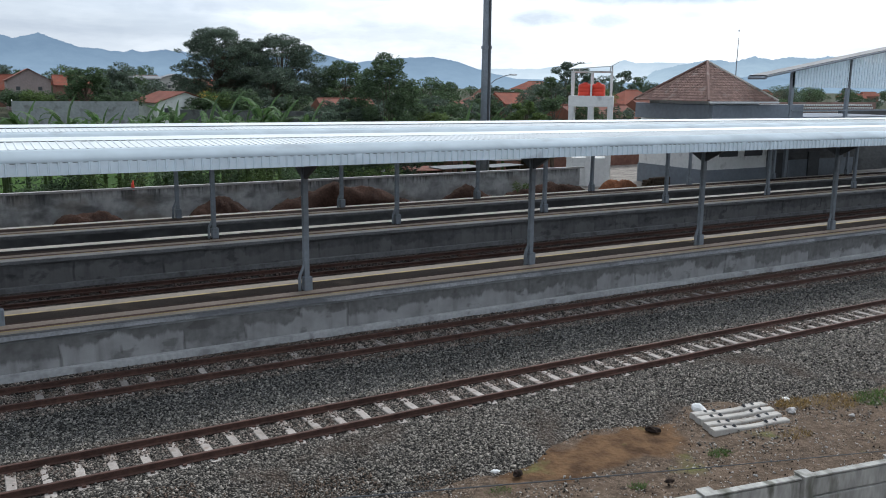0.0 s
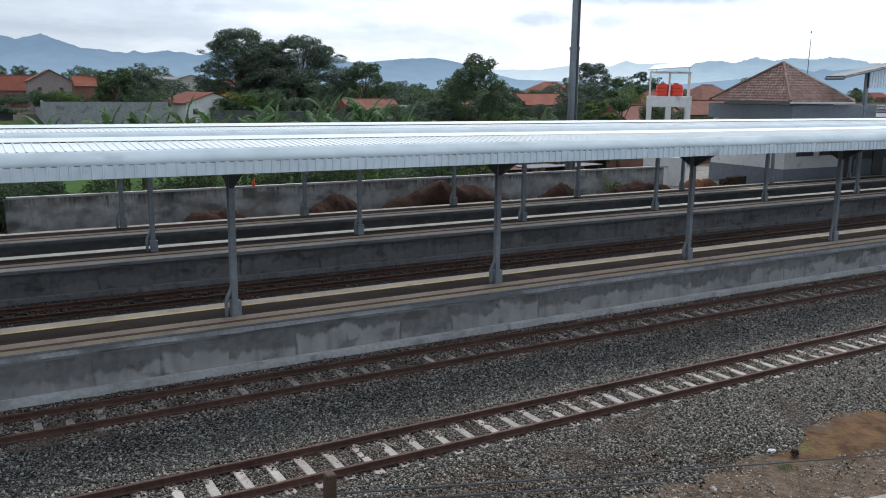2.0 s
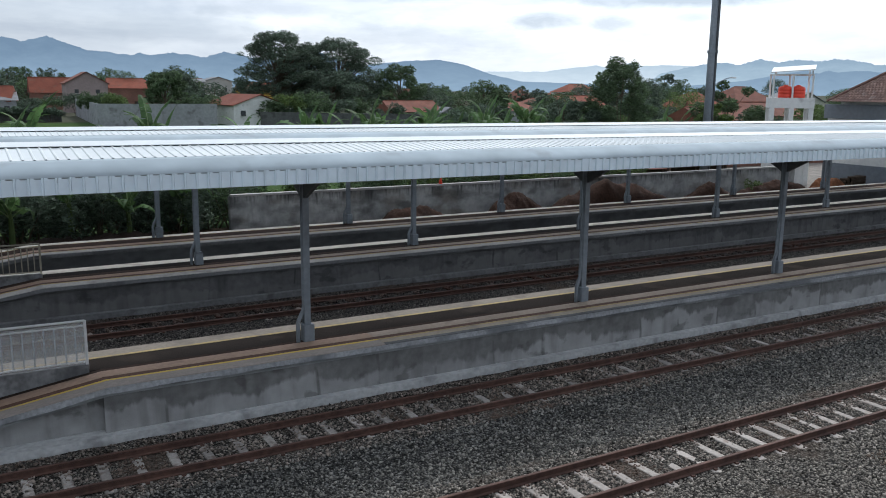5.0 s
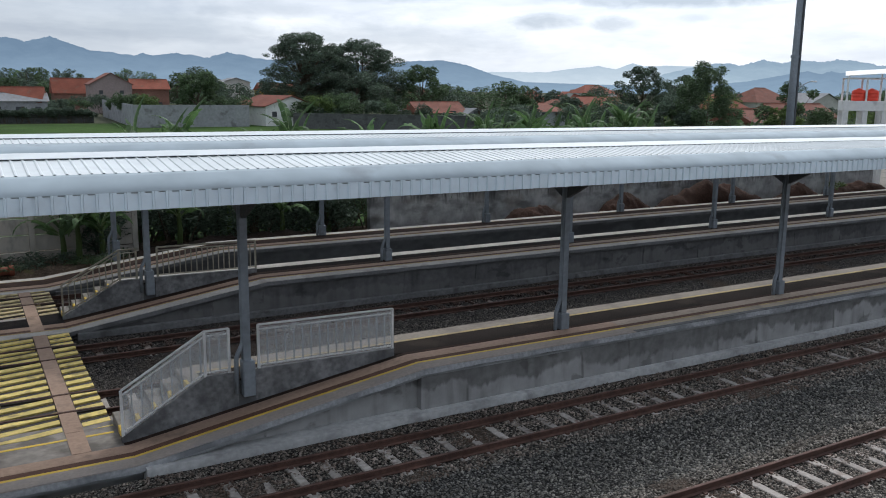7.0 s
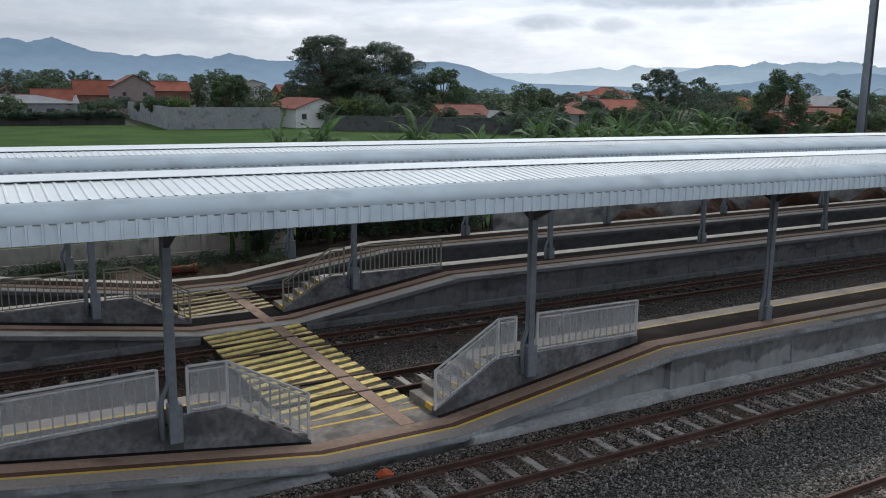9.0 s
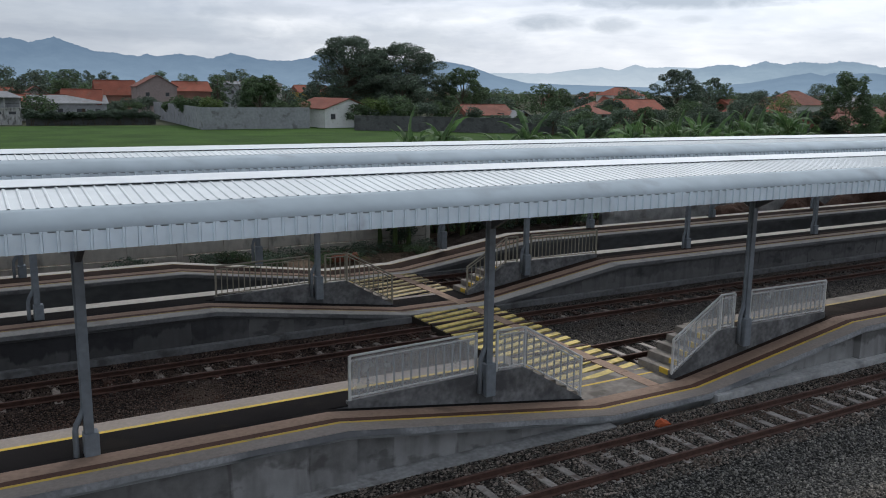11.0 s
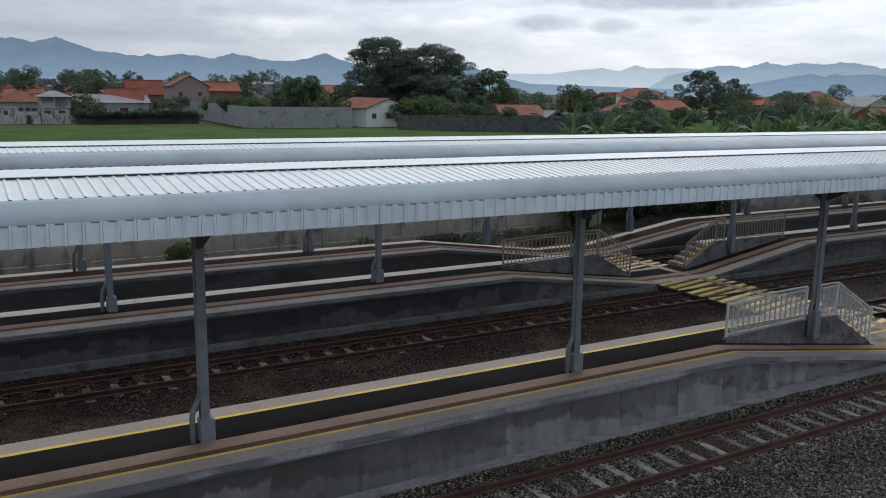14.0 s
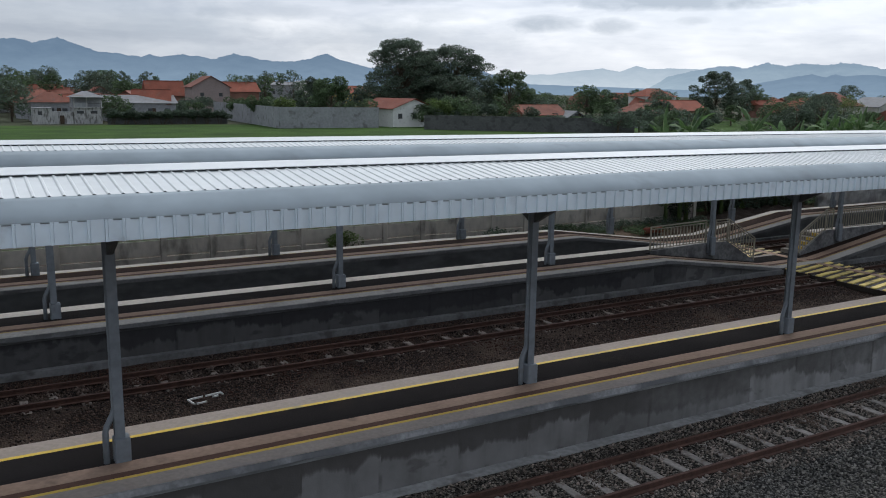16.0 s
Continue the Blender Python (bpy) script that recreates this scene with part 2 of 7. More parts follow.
STONE_NEW = material("dark_new_ballast_stone", (0.165, 0.155, 0.136), 0.9, spread=0.14, grain=2.5, stain=0.35, bump=0, island=0.95, dirt=(0.105, 0.09, 0.075), dirt_amount=0.25, dirt_scale=0.5)
BED_NEW = material("dark_new_ballast_bed", (0.118, 0.113, 0.103), 0.95, pebbles=23, spread=0.14, grain=26, stain=0.4, bump=1.0, bump_scale=26, fine=0.06)
STONE_GREY = material("dark_grey_ballast_stone", (0.098, 0.088, 0.078), 0.9, spread=0.12, grain=2.5, stain=0.35, bump=0, island=0.9, dirt=(0.085, 0.062, 0.046), dirt_amount=0.3, dirt_scale=0.5)
BED_GREY = material("dark_grey_ballast_bed", (0.078, 0.069, 0.06), 0.95, pebbles=23, spread=0.12, grain=26, stain=0.4, bump=1.0, bump_scale=26, fine=0.06, dirt=(0.075, 0.055, 0.042), dirt_amount=0.3, dirt_scale=0.5)
BED_OLD = material("old_ballast_bed", (0.055, 0.035, 0.026), 0.95, pebbles=23, spread=0.15, grain=26, stain=0.4, bump=1.0, bump_scale=26, fine=0.06, dirt=(0.085, 0.06, 0.045), dirt_amount=0.5, dirt_scale=0.6)
WHITE_WALL = material("white_plaster", (0.72, 0.72, 0.70), 0.85, spread=0.06, grain=4, stain=0.6, dirt=(0.45, 0.44, 0.42), dirt_amount=0.2)
GREY_WALL = material("blue_grey_paint", (0.20, 0.222, 0.25), 0.8, spread=0.08, grain=4, stain=0.6)
TILE = material("clay_roof_tile", (0.20, 0.082, 0.058), 0.85, spread=0.2, grain=7, stain=0.6, piece=0.15, dirt=(0.13, 0.085, 0.07), dirt_amount=0.3)
TILE_DARK = material("brown_roof_tile", (0.225, 0.142, 0.118), 0.8, spread=0.12, grain=5, stain=0.6, island=0.28, dirt=(0.30, 0.24, 0.21), dirt_amount=0.3)
ORANGE_TILE = material("orange_roof_tile", (0.205, 0.066, 0.042), 0.85, spread=0.15, grain=4, stain=0.4, piece=0.2, dirt=(0.17, 0.085, 0.06), dirt_amount=0.35)
GREY_PLASTER = material("grey_plaster", (0.30, 0.31, 0.32), 0.9, spread=0.12, grain=2, stain=0.3, dirt=(0.16, 0.16, 0.16), dirt_amount=0.3)
BARK = material("bark", (0.10, 0.08, 0.06), 0.95, spread=0.3, grain=10, stain=1.5, bump=0.6)
LEAF = material("tree_leaves", (0.076, 0.118, 0.056), 0.65, spread=0.25, grain=0.8, stain=0.15, bump=0, island=0.5, leafy=0.45)
# lifted towards grey-blue: distance haze is put into this leaf colour
LEAF_DARK = material("dark_tree_leaves", (0.084, 0.118, 0.082), 0.65, spread=0.25, grain=0.8, stain=0.15, bump=0, island=0.5, leafy=0.4)
LEAF_LIGHT = material("light_bush_leaves", (0.105, 0.155, 0.048), 0.65, spread=0.25, grain=0.8, stain=0.15, bump=0, island=0.5, leafy=0.45)
BANANA = material("banana_leaf", (0.085, 0.150, 0.055), 0.62, gloss=0.25, spread=0.25, grain=4, stain=0.8, bump=0.1, piece=0.35, leafy=0.4)
SOIL = material("red_brown_soil", (0.022, 0.0145, 0.011), 0.95, spread=0.3, grain=9, stain=0.8, bump=0.8, bump_scale=14, fine=0.05)
ORANGE = material("orange_plastic", (0.74, 0.062, 0.03), 0.4, spread=0.06, grain=3, stain=0.8)
BEIGE = material("beige_rail_paint", (0.29, 0.265, 0.205), 0.6, spread=0.1, grain=8, stain=1.2)
PALE = material("pale_rail_paint", (0.62, 0.62, 0.61), 0.5, spread=0.08, grain=8, stain=1.2)
PANEL = material("precast_panel", (0.50, 0.465, 0.41), 0.9, spread=0.12, grain=4, stain=0.6, dirt=(0.19, 0.18, 0.16), dirt_amount=0.3, stretch=(1, 1, 0.5))
MOSSY = material("mossy_precast_panel", (0.36, 0.35, 0.32), 0.9, spread=0.2, grain=6, stain=0.9, dirt=(0.11, 0.11, 0.085), dirt_amount=0.5, stretch=(2.0, 1, 0.6), dirt_scale=1.6)
TIMBER = material("dark_timber", (0.07, 0.05, 0.035), 0.85, spread=0.25, grain=10, stain=1.5)


def wall_nodes(m):
    """Small helpers that add nodes to a wall's material: sums, stretched noise, steps and mixes over the base colour."""
    n, l = m.node_tree.nodes, m.node_tree.links
    geo = n.new("ShaderNodeNewGeometry")
    xyz = n.new("ShaderNodeSeparateXYZ")
    l.new(geo.outputs["Position"], xyz.inputs[0])

    def calc(op, a, b=None):
        q = n.new("ShaderNodeMath")
        q.operation = op
        for i, v in enumerate((a, b)):
            if v is None:
                continue
            if isinstance(v, (int, float)):
                q.inputs[i].default_value = v
            else:
                l.new(v, q.inputs[i])
        return q.outputs[0]

    def noise_of(sx, sz, detail=4):
        put = n.new("ShaderNodeMapping")
        put.inputs["Scale"].default_value = (sx, 0.3, sz)
        t = n.new("ShaderNodeTexNoise")
        t.inputs["Scale"].default_value, t.inputs["Detail"].default_value = 1.0, detail
        l.new(geo.outputs["Position"], put.inputs["Vector"]), l.new(put.outputs["Vector"], t.inputs["Vector"])
        return t.outputs["Fac"]

    def step(v, a, b, lo=0.0, hi=1.0):
        r = n.new("ShaderNodeMapRange")
        for k, q in zip(("From Min", "From Max", "To Min", "To Max"), (a, b, lo, hi)):
            r.inputs[k].default_value = q
        l.new(v, r.inputs["Value"])
        return r.outputs["Result"]

    def mixed(fac, a, b):
        q = n.new("ShaderNodeMix")
        q.data_type = "RGBA"
        q.inputs["B"].default_value = (*b, 1)
        l.new(fac, q.inputs["Factor"]), l.new(a, q.inputs["A"])
        return q.outputs["Result"]
    return xyz, calc, noise_of, step, mixed


def mouldy_wall(name, base, pale, mould, brown):
    """Old whitewash: mould running down in drips from the coping, dark blooms, brown damp and paler worn patches."""
    m = material(name, base, 0.9, spread=0.16, grain=4, stain=0.6, bump=0.25, bump_scale=30)
    bsdf = m.node_tree.nodes["Principled BSDF"]
    colour = bsdf.inputs["Base Color"].links[0].from_socket
    xyz, calc, noise_of, step, mixed = wall_nodes(m)
    worn = calc("MULTIPLY", step(noise_of(0.9, 0.9, 7), 0.46, 0.60), step(noise_of(6.0, 3.0, 5), 0.3, 0.6, 0.3, 0.85))
    reach = calc("ADD", calc("MULTIPLY", noise_of(2.2, 0.05, 5), 1.7), calc("MULTIPLY", noise_of(9.0, 0.1, 4), 0.9))
    drips = calc("MULTIPLY", step(calc("SUBTRACT", calc("ADD", xyz.outputs["Z"], reach), 2.0), 0.88, 1.30), step(noise_of(8.0, 0.6, 6), 0.36, 0.58, 0.15, 0.85))
    bloom = calc("MULTIPLY", step(noise_of(0.55, 1.1, 8), 0.52, 0.64), 0.6)
    damp = calc("MULTIPLY", step(noise_of(0.4, 0.8, 7), 0.52, 0.62), 0.5)
    for fac, tone in ((worn, pale), (damp, brown), (bloom, mould), (drips, mould)):
        colour = mixed(fac, colour, tone)
    m.node_tree.links.new(colour, bsdf.inputs["Base Color"])
    return m


def plaster_wall(name, damp, pale, dark, dark_west_of):
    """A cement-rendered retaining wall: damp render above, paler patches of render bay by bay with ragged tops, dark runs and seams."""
    m = material(name, damp, 0.9, spread=0.18, grain=5, stain=0.7, bump=0.25, bump_scale=30)
    n, l = m.node_tree.nodes, m.node_tree.links
    bsdf = n["Principled BSDF"]
    colour = bsdf.inputs["Base Color"].links[0].from_socket
    xyz, calc, noise_of, step, mixed = wall_nodes(m)
    wobble = calc("ADD", calc("MULTIPLY", noise_of(0.5, 0.2), 0.9), xyz.outputs["X"])
    bay = calc("DIVIDE", wobble, 1.55)
    cell = n.new("ShaderNodeTexWhiteNoise")
    cell.noise_dimensions = "1D"
    l.new(calc("FLOOR", bay), cell.inputs["W"])
    ragged = calc("ADD", calc("ADD", calc("MULTIPLY", noise_of(1.3, 0.4, 6), 0.85), calc("ADD", calc("MULTIPLY", cell.outputs["Value"], 0.42), -0.24)), calc("MULTIPLY", noise_of(7.0, 0.5, 4), 0.3))
    patch = step(calc("SUBTRACT", ragged, xyz.outputs["Z"]), -0.03, 0.06)
    patch = calc("MULTIPLY", patch, step(cell.outputs["Value"], 0.10, 0.16, 0.55, 1.0))
    seam = calc("MULTIPLY", step(calc("ABSOLUTE", calc("SUBTRACT", calc("FRACT", bay), 0.5)), 0.468, 0.488), step(noise_of(0.9, 1.6, 6), 0.48, 0.60, 0.0, 0.55))
    runs = calc("MULTIPLY", step(noise_of(3.2, 0.4, 6), 0.50, 0.78), 0.45)
    blot = calc("MULTIPLY", step(noise_of(1.3, 2.2, 8), 0.60, 0.66), 0.5)
    colour = mixed(calc("MULTIPLY", patch, step(noise_of(2.0, 2.0, 6), 0.25, 0.75, 0.35, 0.95)), colour, pale)
    # render colour turns darker west of a set x, along a ragged border
    tone_mask = calc("MULTIPLY", step(calc("ADD", calc("MULTIPLY", noise_of(0.25, 0.8, 5), 14.0), xyz.outputs["X"]), dark_west_of + 7.0, dark_west_of + 1.0), step(patch, 0.0, 1.0, 0.80, 0.45))
    for q in (seam, runs, blot, tone_mask):
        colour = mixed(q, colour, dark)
    l.new(colour, bsdf.inputs["Base Color"])
    return m


OLD_WALL = mouldy_wall("old_stained_wall", (0.36, 0.36, 0.352), (0.56, 0.56, 0.545), (0.055, 0.057, 0.056), (0.17, 0.14, 0.105))
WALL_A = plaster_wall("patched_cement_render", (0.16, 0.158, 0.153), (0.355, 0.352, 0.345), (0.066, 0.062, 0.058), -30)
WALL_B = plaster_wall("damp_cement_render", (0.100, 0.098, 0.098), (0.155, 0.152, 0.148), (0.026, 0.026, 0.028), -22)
KERB_WALL = material("blotched_kerb_concrete", (0.17, 0.17, 0.17), 0.9, spread=0.28, grain=9, stain=1.4, dirt=(0.075, 0.075, 0.077), dirt_amount=0.55, dirt_scale=1.5)
LANDING = material("brown_grey_landing", (0.255, 0.232, 0.205), 0.9, spread=0.18, grain=6, stain=0.7, dirt=(0.13, 0.115, 0.10), dirt_amount=0.4, dirt_scale=1.3)


def sheer(name, colour, cover):
    m = bpy.data.materials.new(name)
    m.use_nodes = True
    n, l = m.node_tree.nodes, m.node_tree.links
    bsdf = n["Principled BSDF"]
    bsdf.inputs["Base Color"].default_value, bsdf.inputs["Roughness"].default_value = (*colour, 1), 0.35
    clear = n.new("ShaderNodeBsdfTransparent")
    mix = n.new("ShaderNodeMixShader")
    grime = n.new("ShaderNodeTexNoise")
    grime.inputs["Scale"].default_value, grime.inputs["Detail"].default_value = 2.5, 6
    geo = n.new("ShaderNodeNewGeometry")
    r = n.new("ShaderNodeMapRange")
    r.inputs["From Min"].default_value, r.inputs["From Max"].default_value = 0.3, 0.7
    r.inputs["To Min"].default_value, r.inputs["To Max"].default_value = cover - 0.05, cover + 0.05
    l.new(geo.outputs["Position"], grime.inputs["Vector"])
    l.new(grime.outputs["Fac"], r.inputs["Value"])
    l.new(r.outputs["Result"], mix.inputs[0])
    l.new(clear.outputs[0], mix.inputs[1]), l.new(bsdf.outputs[0], mix.inputs[2])
    l.new(mix.outputs[0], n["Material Output"].inputs["Surface"])
    return m


SHEER = sheer("clouded_acrylic", (0.66, 0.67, 0.66), 0.29)


def ground_material():
    """Earth by the line, green field past the back wall, grey-green land beyond; the borders wander with noise."""
    m = bpy.data.materials.new("ground_earth")
    m.use_nodes = True
    n, l = m.node_tree.nodes, m.node_tree.links
    bsdf = n["Principled BSDF"]
    bsdf.inputs["Roughness"].default_value = 0.95
    bsdf.inputs["Specular IOR Level"].default_value = 0.1
    geo = n.new("ShaderNodeNewGeometry")
    xyz = n.new("ShaderNodeSeparateXYZ")
    l.new(geo.outputs["Position"], xyz.inputs[0])

    def noise_at(scale, detail=5):
        t = n.new("ShaderNodeTexNoise")
        t.inputs["Scale"].default_value, t.inputs["Detail"].default_value = scale, detail
        l.new(geo.outputs["Position"], t.inputs["Vector"])
        return t.outputs["Fac"]

    def colours(value, a, ca, b, cb):
        r = n.new("ShaderNodeValToRGB")
        r.color_ramp.elements[0].position, r.color_ramp.elements[0].color = a, (*ca, 1)
        r.color_ramp.elements[1].position, r.color_ramp.elements[1].color = b, (*cb, 1)
        l.new(value, r.inputs["Fac"])
        return r.outputs["Color"]

    def over(fac, a, b):
        x = n.new("ShaderNodeMix")
        x.data_type = "RGBA"
        l.new(fac, x.inputs["Factor"]), l.new(a, x.inputs["A"]), l.new(b, x.inputs["B"])
        return x.outputs["Result"]

    def past(limit, wander, scale, soft):
        add = n.new("ShaderNodeMath")
        add.operation = "MULTIPLY_ADD"
        add.inputs[1].default_value = wander
        l.new(noise_at(scale), add.inputs[0]), l.new(xyz.outputs["Y"], add.inputs[2])
        r = n.new("ShaderNodeMapRange")
        r.inputs["From Min"].default_value, r.inputs["From Max"].default_value = limit + wander / 2 - soft, limit + wander / 2 + soft
        l.new(add.outputs[0], r.inputs["Value"])
        return r.outputs["Result"]
    earth = over(colours(noise_at(38, 6), 0.44, (0, 0, 0), 0.56, (1, 1, 1)), colours(noise_at(2.3, 8), 0.38, (0.048, 0.034, 0.024), 0.62, (0.11, 0.078, 0.054)), colours(noise_at(7, 8), 0.38, (0.095, 0.068, 0.048), 0.62, (0.20, 0.15, 0.11)))
    ochre = colours(noise_at(3.0, 8), 0.36, (0.066, 0.038, 0.021), 0.64, (0.15, 0.088, 0.046))
    # mask of the wet ochre mud pool
    tone_mask = n.new("ShaderNodeMapRange")
    tone_mask.inputs["From Min"].default_value, tone_mask.inputs["From Max"].default_value = 0.53, 0.60
    spot = n.new("ShaderNodeVectorMath")
    spot.operation = "DISTANCE"
    spot.inputs[1].default_value = (9.28, 35.4, 0)
    squeeze = n.new("ShaderNodeMapping")
    squeeze.inputs["Scale"].default_value = (0.8, 2.8, 0.0)
    squeeze.inputs["Rotation"].default_value = (0, 0, 0)
    l.new(geo.outputs["Position"], squeeze.inputs["Vector"])
    l.new(squeeze.outputs["Vector"], spot.inputs[0])
    pool = n.new("ShaderNodeMath")
    pool.operation = "MULTIPLY_ADD"
    pool.inputs[1].default_value = -0.13
    l.new(spot.outputs["Value"], pool.inputs[0])
    lump_noise = n.new("ShaderNodeMath")
    lump_noise.operation = "MULTIPLY_ADD"
    lump_noise.inputs[1].default_value, lump_noise.inputs[2].default_value = 0.55, 0.54
    l.new(noise_at(0.9), lump_noise.inputs[0])
    l.new(lump_noise.outputs[0], pool.inputs[2])
    l.new(pool.outputs[0], tone_mask.inputs["Value"])
    near = over(tone_mask.outputs["Result"], earth, ochre)
    weed = n.new("ShaderNodeMapRange")
    weed.inputs["From Min"].default_value, weed.inputs["From Max"].default_value = 0.62, 0.72
    l.new(noise_at(0.9), weed.inputs["Value"])
    near = over(weed.outputs["Result"], near, colours(noise_at(25), 0.3, (0.08, 0.085, 0.03), 0.7, (0.16, 0.15, 0.06)))
    field = colours(noise_at(0.12), 0.3, (0.026, 0.054, 0.010), 0.7, (0.050, 0.098, 0.018))
    land = colours(noise_at(0.03), 0.3, (0.04, 0.055, 0.03), 0.7, (0.08, 0.075, 0.05))
    base = over(past(45.5, 1.5, 0.4, 0.5), near, field)
    base = over(past(205, 20, 0.05, 4), base, land)
    l.new(base, bsdf.inputs["Base Color"])
    b = n.new("ShaderNodeBump")
    b.inputs["Strength"].default_value, b.inputs["Distance"].default_value = 0.9, 0.06
    l.new(noise_at(9, 8), b.inputs["Height"])
    l.new(b.outputs["Normal"], bsdf.inputs["Normal"])
    return m


GROUND = ground_material()


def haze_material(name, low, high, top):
    """Far hills: haze painted into their emission as a glow, paler towards the foot."""
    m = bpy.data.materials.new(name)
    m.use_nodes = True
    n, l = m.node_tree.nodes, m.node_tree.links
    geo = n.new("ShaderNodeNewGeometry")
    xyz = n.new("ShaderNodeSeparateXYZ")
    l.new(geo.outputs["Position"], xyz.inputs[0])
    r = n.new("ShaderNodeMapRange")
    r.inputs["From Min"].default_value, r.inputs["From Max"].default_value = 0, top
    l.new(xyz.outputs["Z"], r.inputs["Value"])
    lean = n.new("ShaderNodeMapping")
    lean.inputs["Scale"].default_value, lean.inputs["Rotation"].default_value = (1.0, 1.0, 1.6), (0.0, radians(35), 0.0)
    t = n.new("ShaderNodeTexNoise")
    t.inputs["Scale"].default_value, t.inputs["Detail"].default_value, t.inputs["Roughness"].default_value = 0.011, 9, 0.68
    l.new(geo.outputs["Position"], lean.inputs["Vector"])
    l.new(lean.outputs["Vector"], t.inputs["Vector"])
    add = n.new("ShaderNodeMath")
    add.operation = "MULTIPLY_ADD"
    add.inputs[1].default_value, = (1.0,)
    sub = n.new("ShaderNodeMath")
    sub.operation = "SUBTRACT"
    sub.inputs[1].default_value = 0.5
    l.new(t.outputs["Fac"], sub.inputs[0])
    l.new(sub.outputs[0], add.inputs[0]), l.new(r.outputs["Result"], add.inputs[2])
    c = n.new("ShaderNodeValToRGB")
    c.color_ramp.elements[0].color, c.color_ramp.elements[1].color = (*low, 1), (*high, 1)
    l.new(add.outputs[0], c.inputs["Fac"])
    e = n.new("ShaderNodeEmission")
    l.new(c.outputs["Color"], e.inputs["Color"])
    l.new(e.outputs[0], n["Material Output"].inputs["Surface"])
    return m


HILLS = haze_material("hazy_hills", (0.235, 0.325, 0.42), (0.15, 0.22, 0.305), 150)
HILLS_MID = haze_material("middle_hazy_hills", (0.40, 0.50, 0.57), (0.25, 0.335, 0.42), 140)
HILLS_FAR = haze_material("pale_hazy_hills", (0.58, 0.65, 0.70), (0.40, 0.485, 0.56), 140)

# ---- building helpers ----
def bm_mesh(name, bm):
    me = bpy.data.meshes.new(name)
    bm.to_mesh(me)
    bm.free()
    return me


def part(name, bm, mat, parent, label="", at=None, smooth=False):
    me = bm if isinstance(bm, bpy.types.Mesh) else bm_mesh(name, bm)
    if not me.materials:
        me.materials.append(mat)
    if smooth:
        me.shade_smooth()
    ob = new(name, me)
    ob.parent = parent
    if at is not None:
        ob.matrix_basis = at
    if label:
        ob["label"] = label
    return ob


def empty(name, label, category, group="", kind="", at=None):
    ob = new(name)
    ob.empty_display_size = 0.2
    if at is not None:
        ob.matrix_basis = at
    return tagged(ob, label, category, group, kind)


def box(bm, x0, x1, y0, y1, z0, z1, bevel=0.0):
    v = [bm.verts.new((x, y, z)) for x in (x0, x1) for y in (y0, y1) for z in (z0, z1)]
    fs = [bm.faces.new([v[i] for i in q]) for q in ((0, 1, 3, 2), (4, 6, 7, 5), (0, 4, 5, 1), (2, 3, 7, 6), (0, 2, 6, 4), (1, 5, 7, 3))]
    if bevel:
        bmesh.ops.bevel(bm, geom=list({e for f in fs for e in f.edges}), offset=bevel, segments=1, affect="EDGES")
    return bm


def boxed(*a, bevel=0.0):
    return box(bmesh.new(), *a, bevel=bevel)


def tube(bm, points, radius, sides=8):
    """A round bar along points; its ends are closed."""
    rings = []
    for i, p in enumerate(points):
        p = Vector(p)
        a = Vector(points[max(0, i - 1)])
        b = Vector(points[min(len(points) - 1, i + 1)])
        d = (b - a).normalized()
        u = d.cross(Vector((0, 0, 1)) if abs(d.z) < 0.9 else Vector((1, 0, 0))).normalized()
        w = d.cross(u)
        r = radius[i] if isinstance(radius, (list, tuple)) else radius
        rings.append([bm.verts.new(p + r * (math.cos(k) * u + math.sin(k) * w)) for k in (2 * math.pi * j / sides for j in range(sides))])
    for a, b in zip(rings, rings[1:]):
        for j in range(sides):
            bm.faces.new((a[j], a[(j + 1) % sides], b[(j + 1) % sides], b[j]))
    bm.faces.new(rings[0][::-1]), bm.faces.new(rings[-1])
    return bm


def along(bm, section, xs, rise=lambda x: 0.0, closed=True):
    """A section of (y, z) drawn along x through the stations xs; rise lifts it at each station."""
    rings = [[bm.verts.new((x, y, z + rise(x))) for y, z in section] for x in xs]
    n = len(section)
    for a, b in zip(rings, rings[1:]):
        for j in range(n if closed else n - 1):
            bm.faces.new((a[j], b[j], b[(j + 1) % n], a[(j + 1) % n]))
    if closed:
        bm.faces.new(rings[0]), bm.faces.new(rings[-1][::-1])
    return bm


def raw_mesh(name, verts, faces):
    """A mesh from arrays of corners and of equal-sided faces."""
    me = bpy.data.meshes.new(name)
    verts, faces = np.asarray(verts, np.float32), np.asarray(faces, np.int32)
    k = faces.shape[1]
    me.vertices.add(len(verts)), me.loops.add(faces.size), me.polygons.add(len(faces))
    me.vertices.foreach_set("co", verts.ravel())
    me.loops.foreach_set("vertex_index", faces.ravel())
    me.polygons.foreach_set("loop_start", np.arange(0, faces.size, k, dtype=np.int32))
    me.update(calc_edges=True)
    return me


def lerp_profile(profile, x):
    return float(np.interp(x, [p[0] for p in profile], [p[1] for p in profile]))


# ---- the lie of the land ----
WEST, EAST = -75.0, 95.0
TOP_A, TOP_B, TOP_C, LOW = 1.10, 1.05, 1.00, 0.20
RAMP_A = [(WEST, TOP_A), (-26.2, TOP_A), (-19.8, LOW), (-16.8, LOW), (-10.9, TOP_A), (EAST, TOP_A)]
RAMP_B = [(WEST, TOP_B), (-26.0, TOP_B), (-19.9, LOW), (-16.9, LOW), (-11.2, TOP_B), (EAST, TOP_B)]
RAMP_C = [(WEST, TOP_C), (-25.6, TOP_C), (-19.8, LOW), (-16.9, LOW), (-11.0, TOP_C), (EAST, TOP_C)]
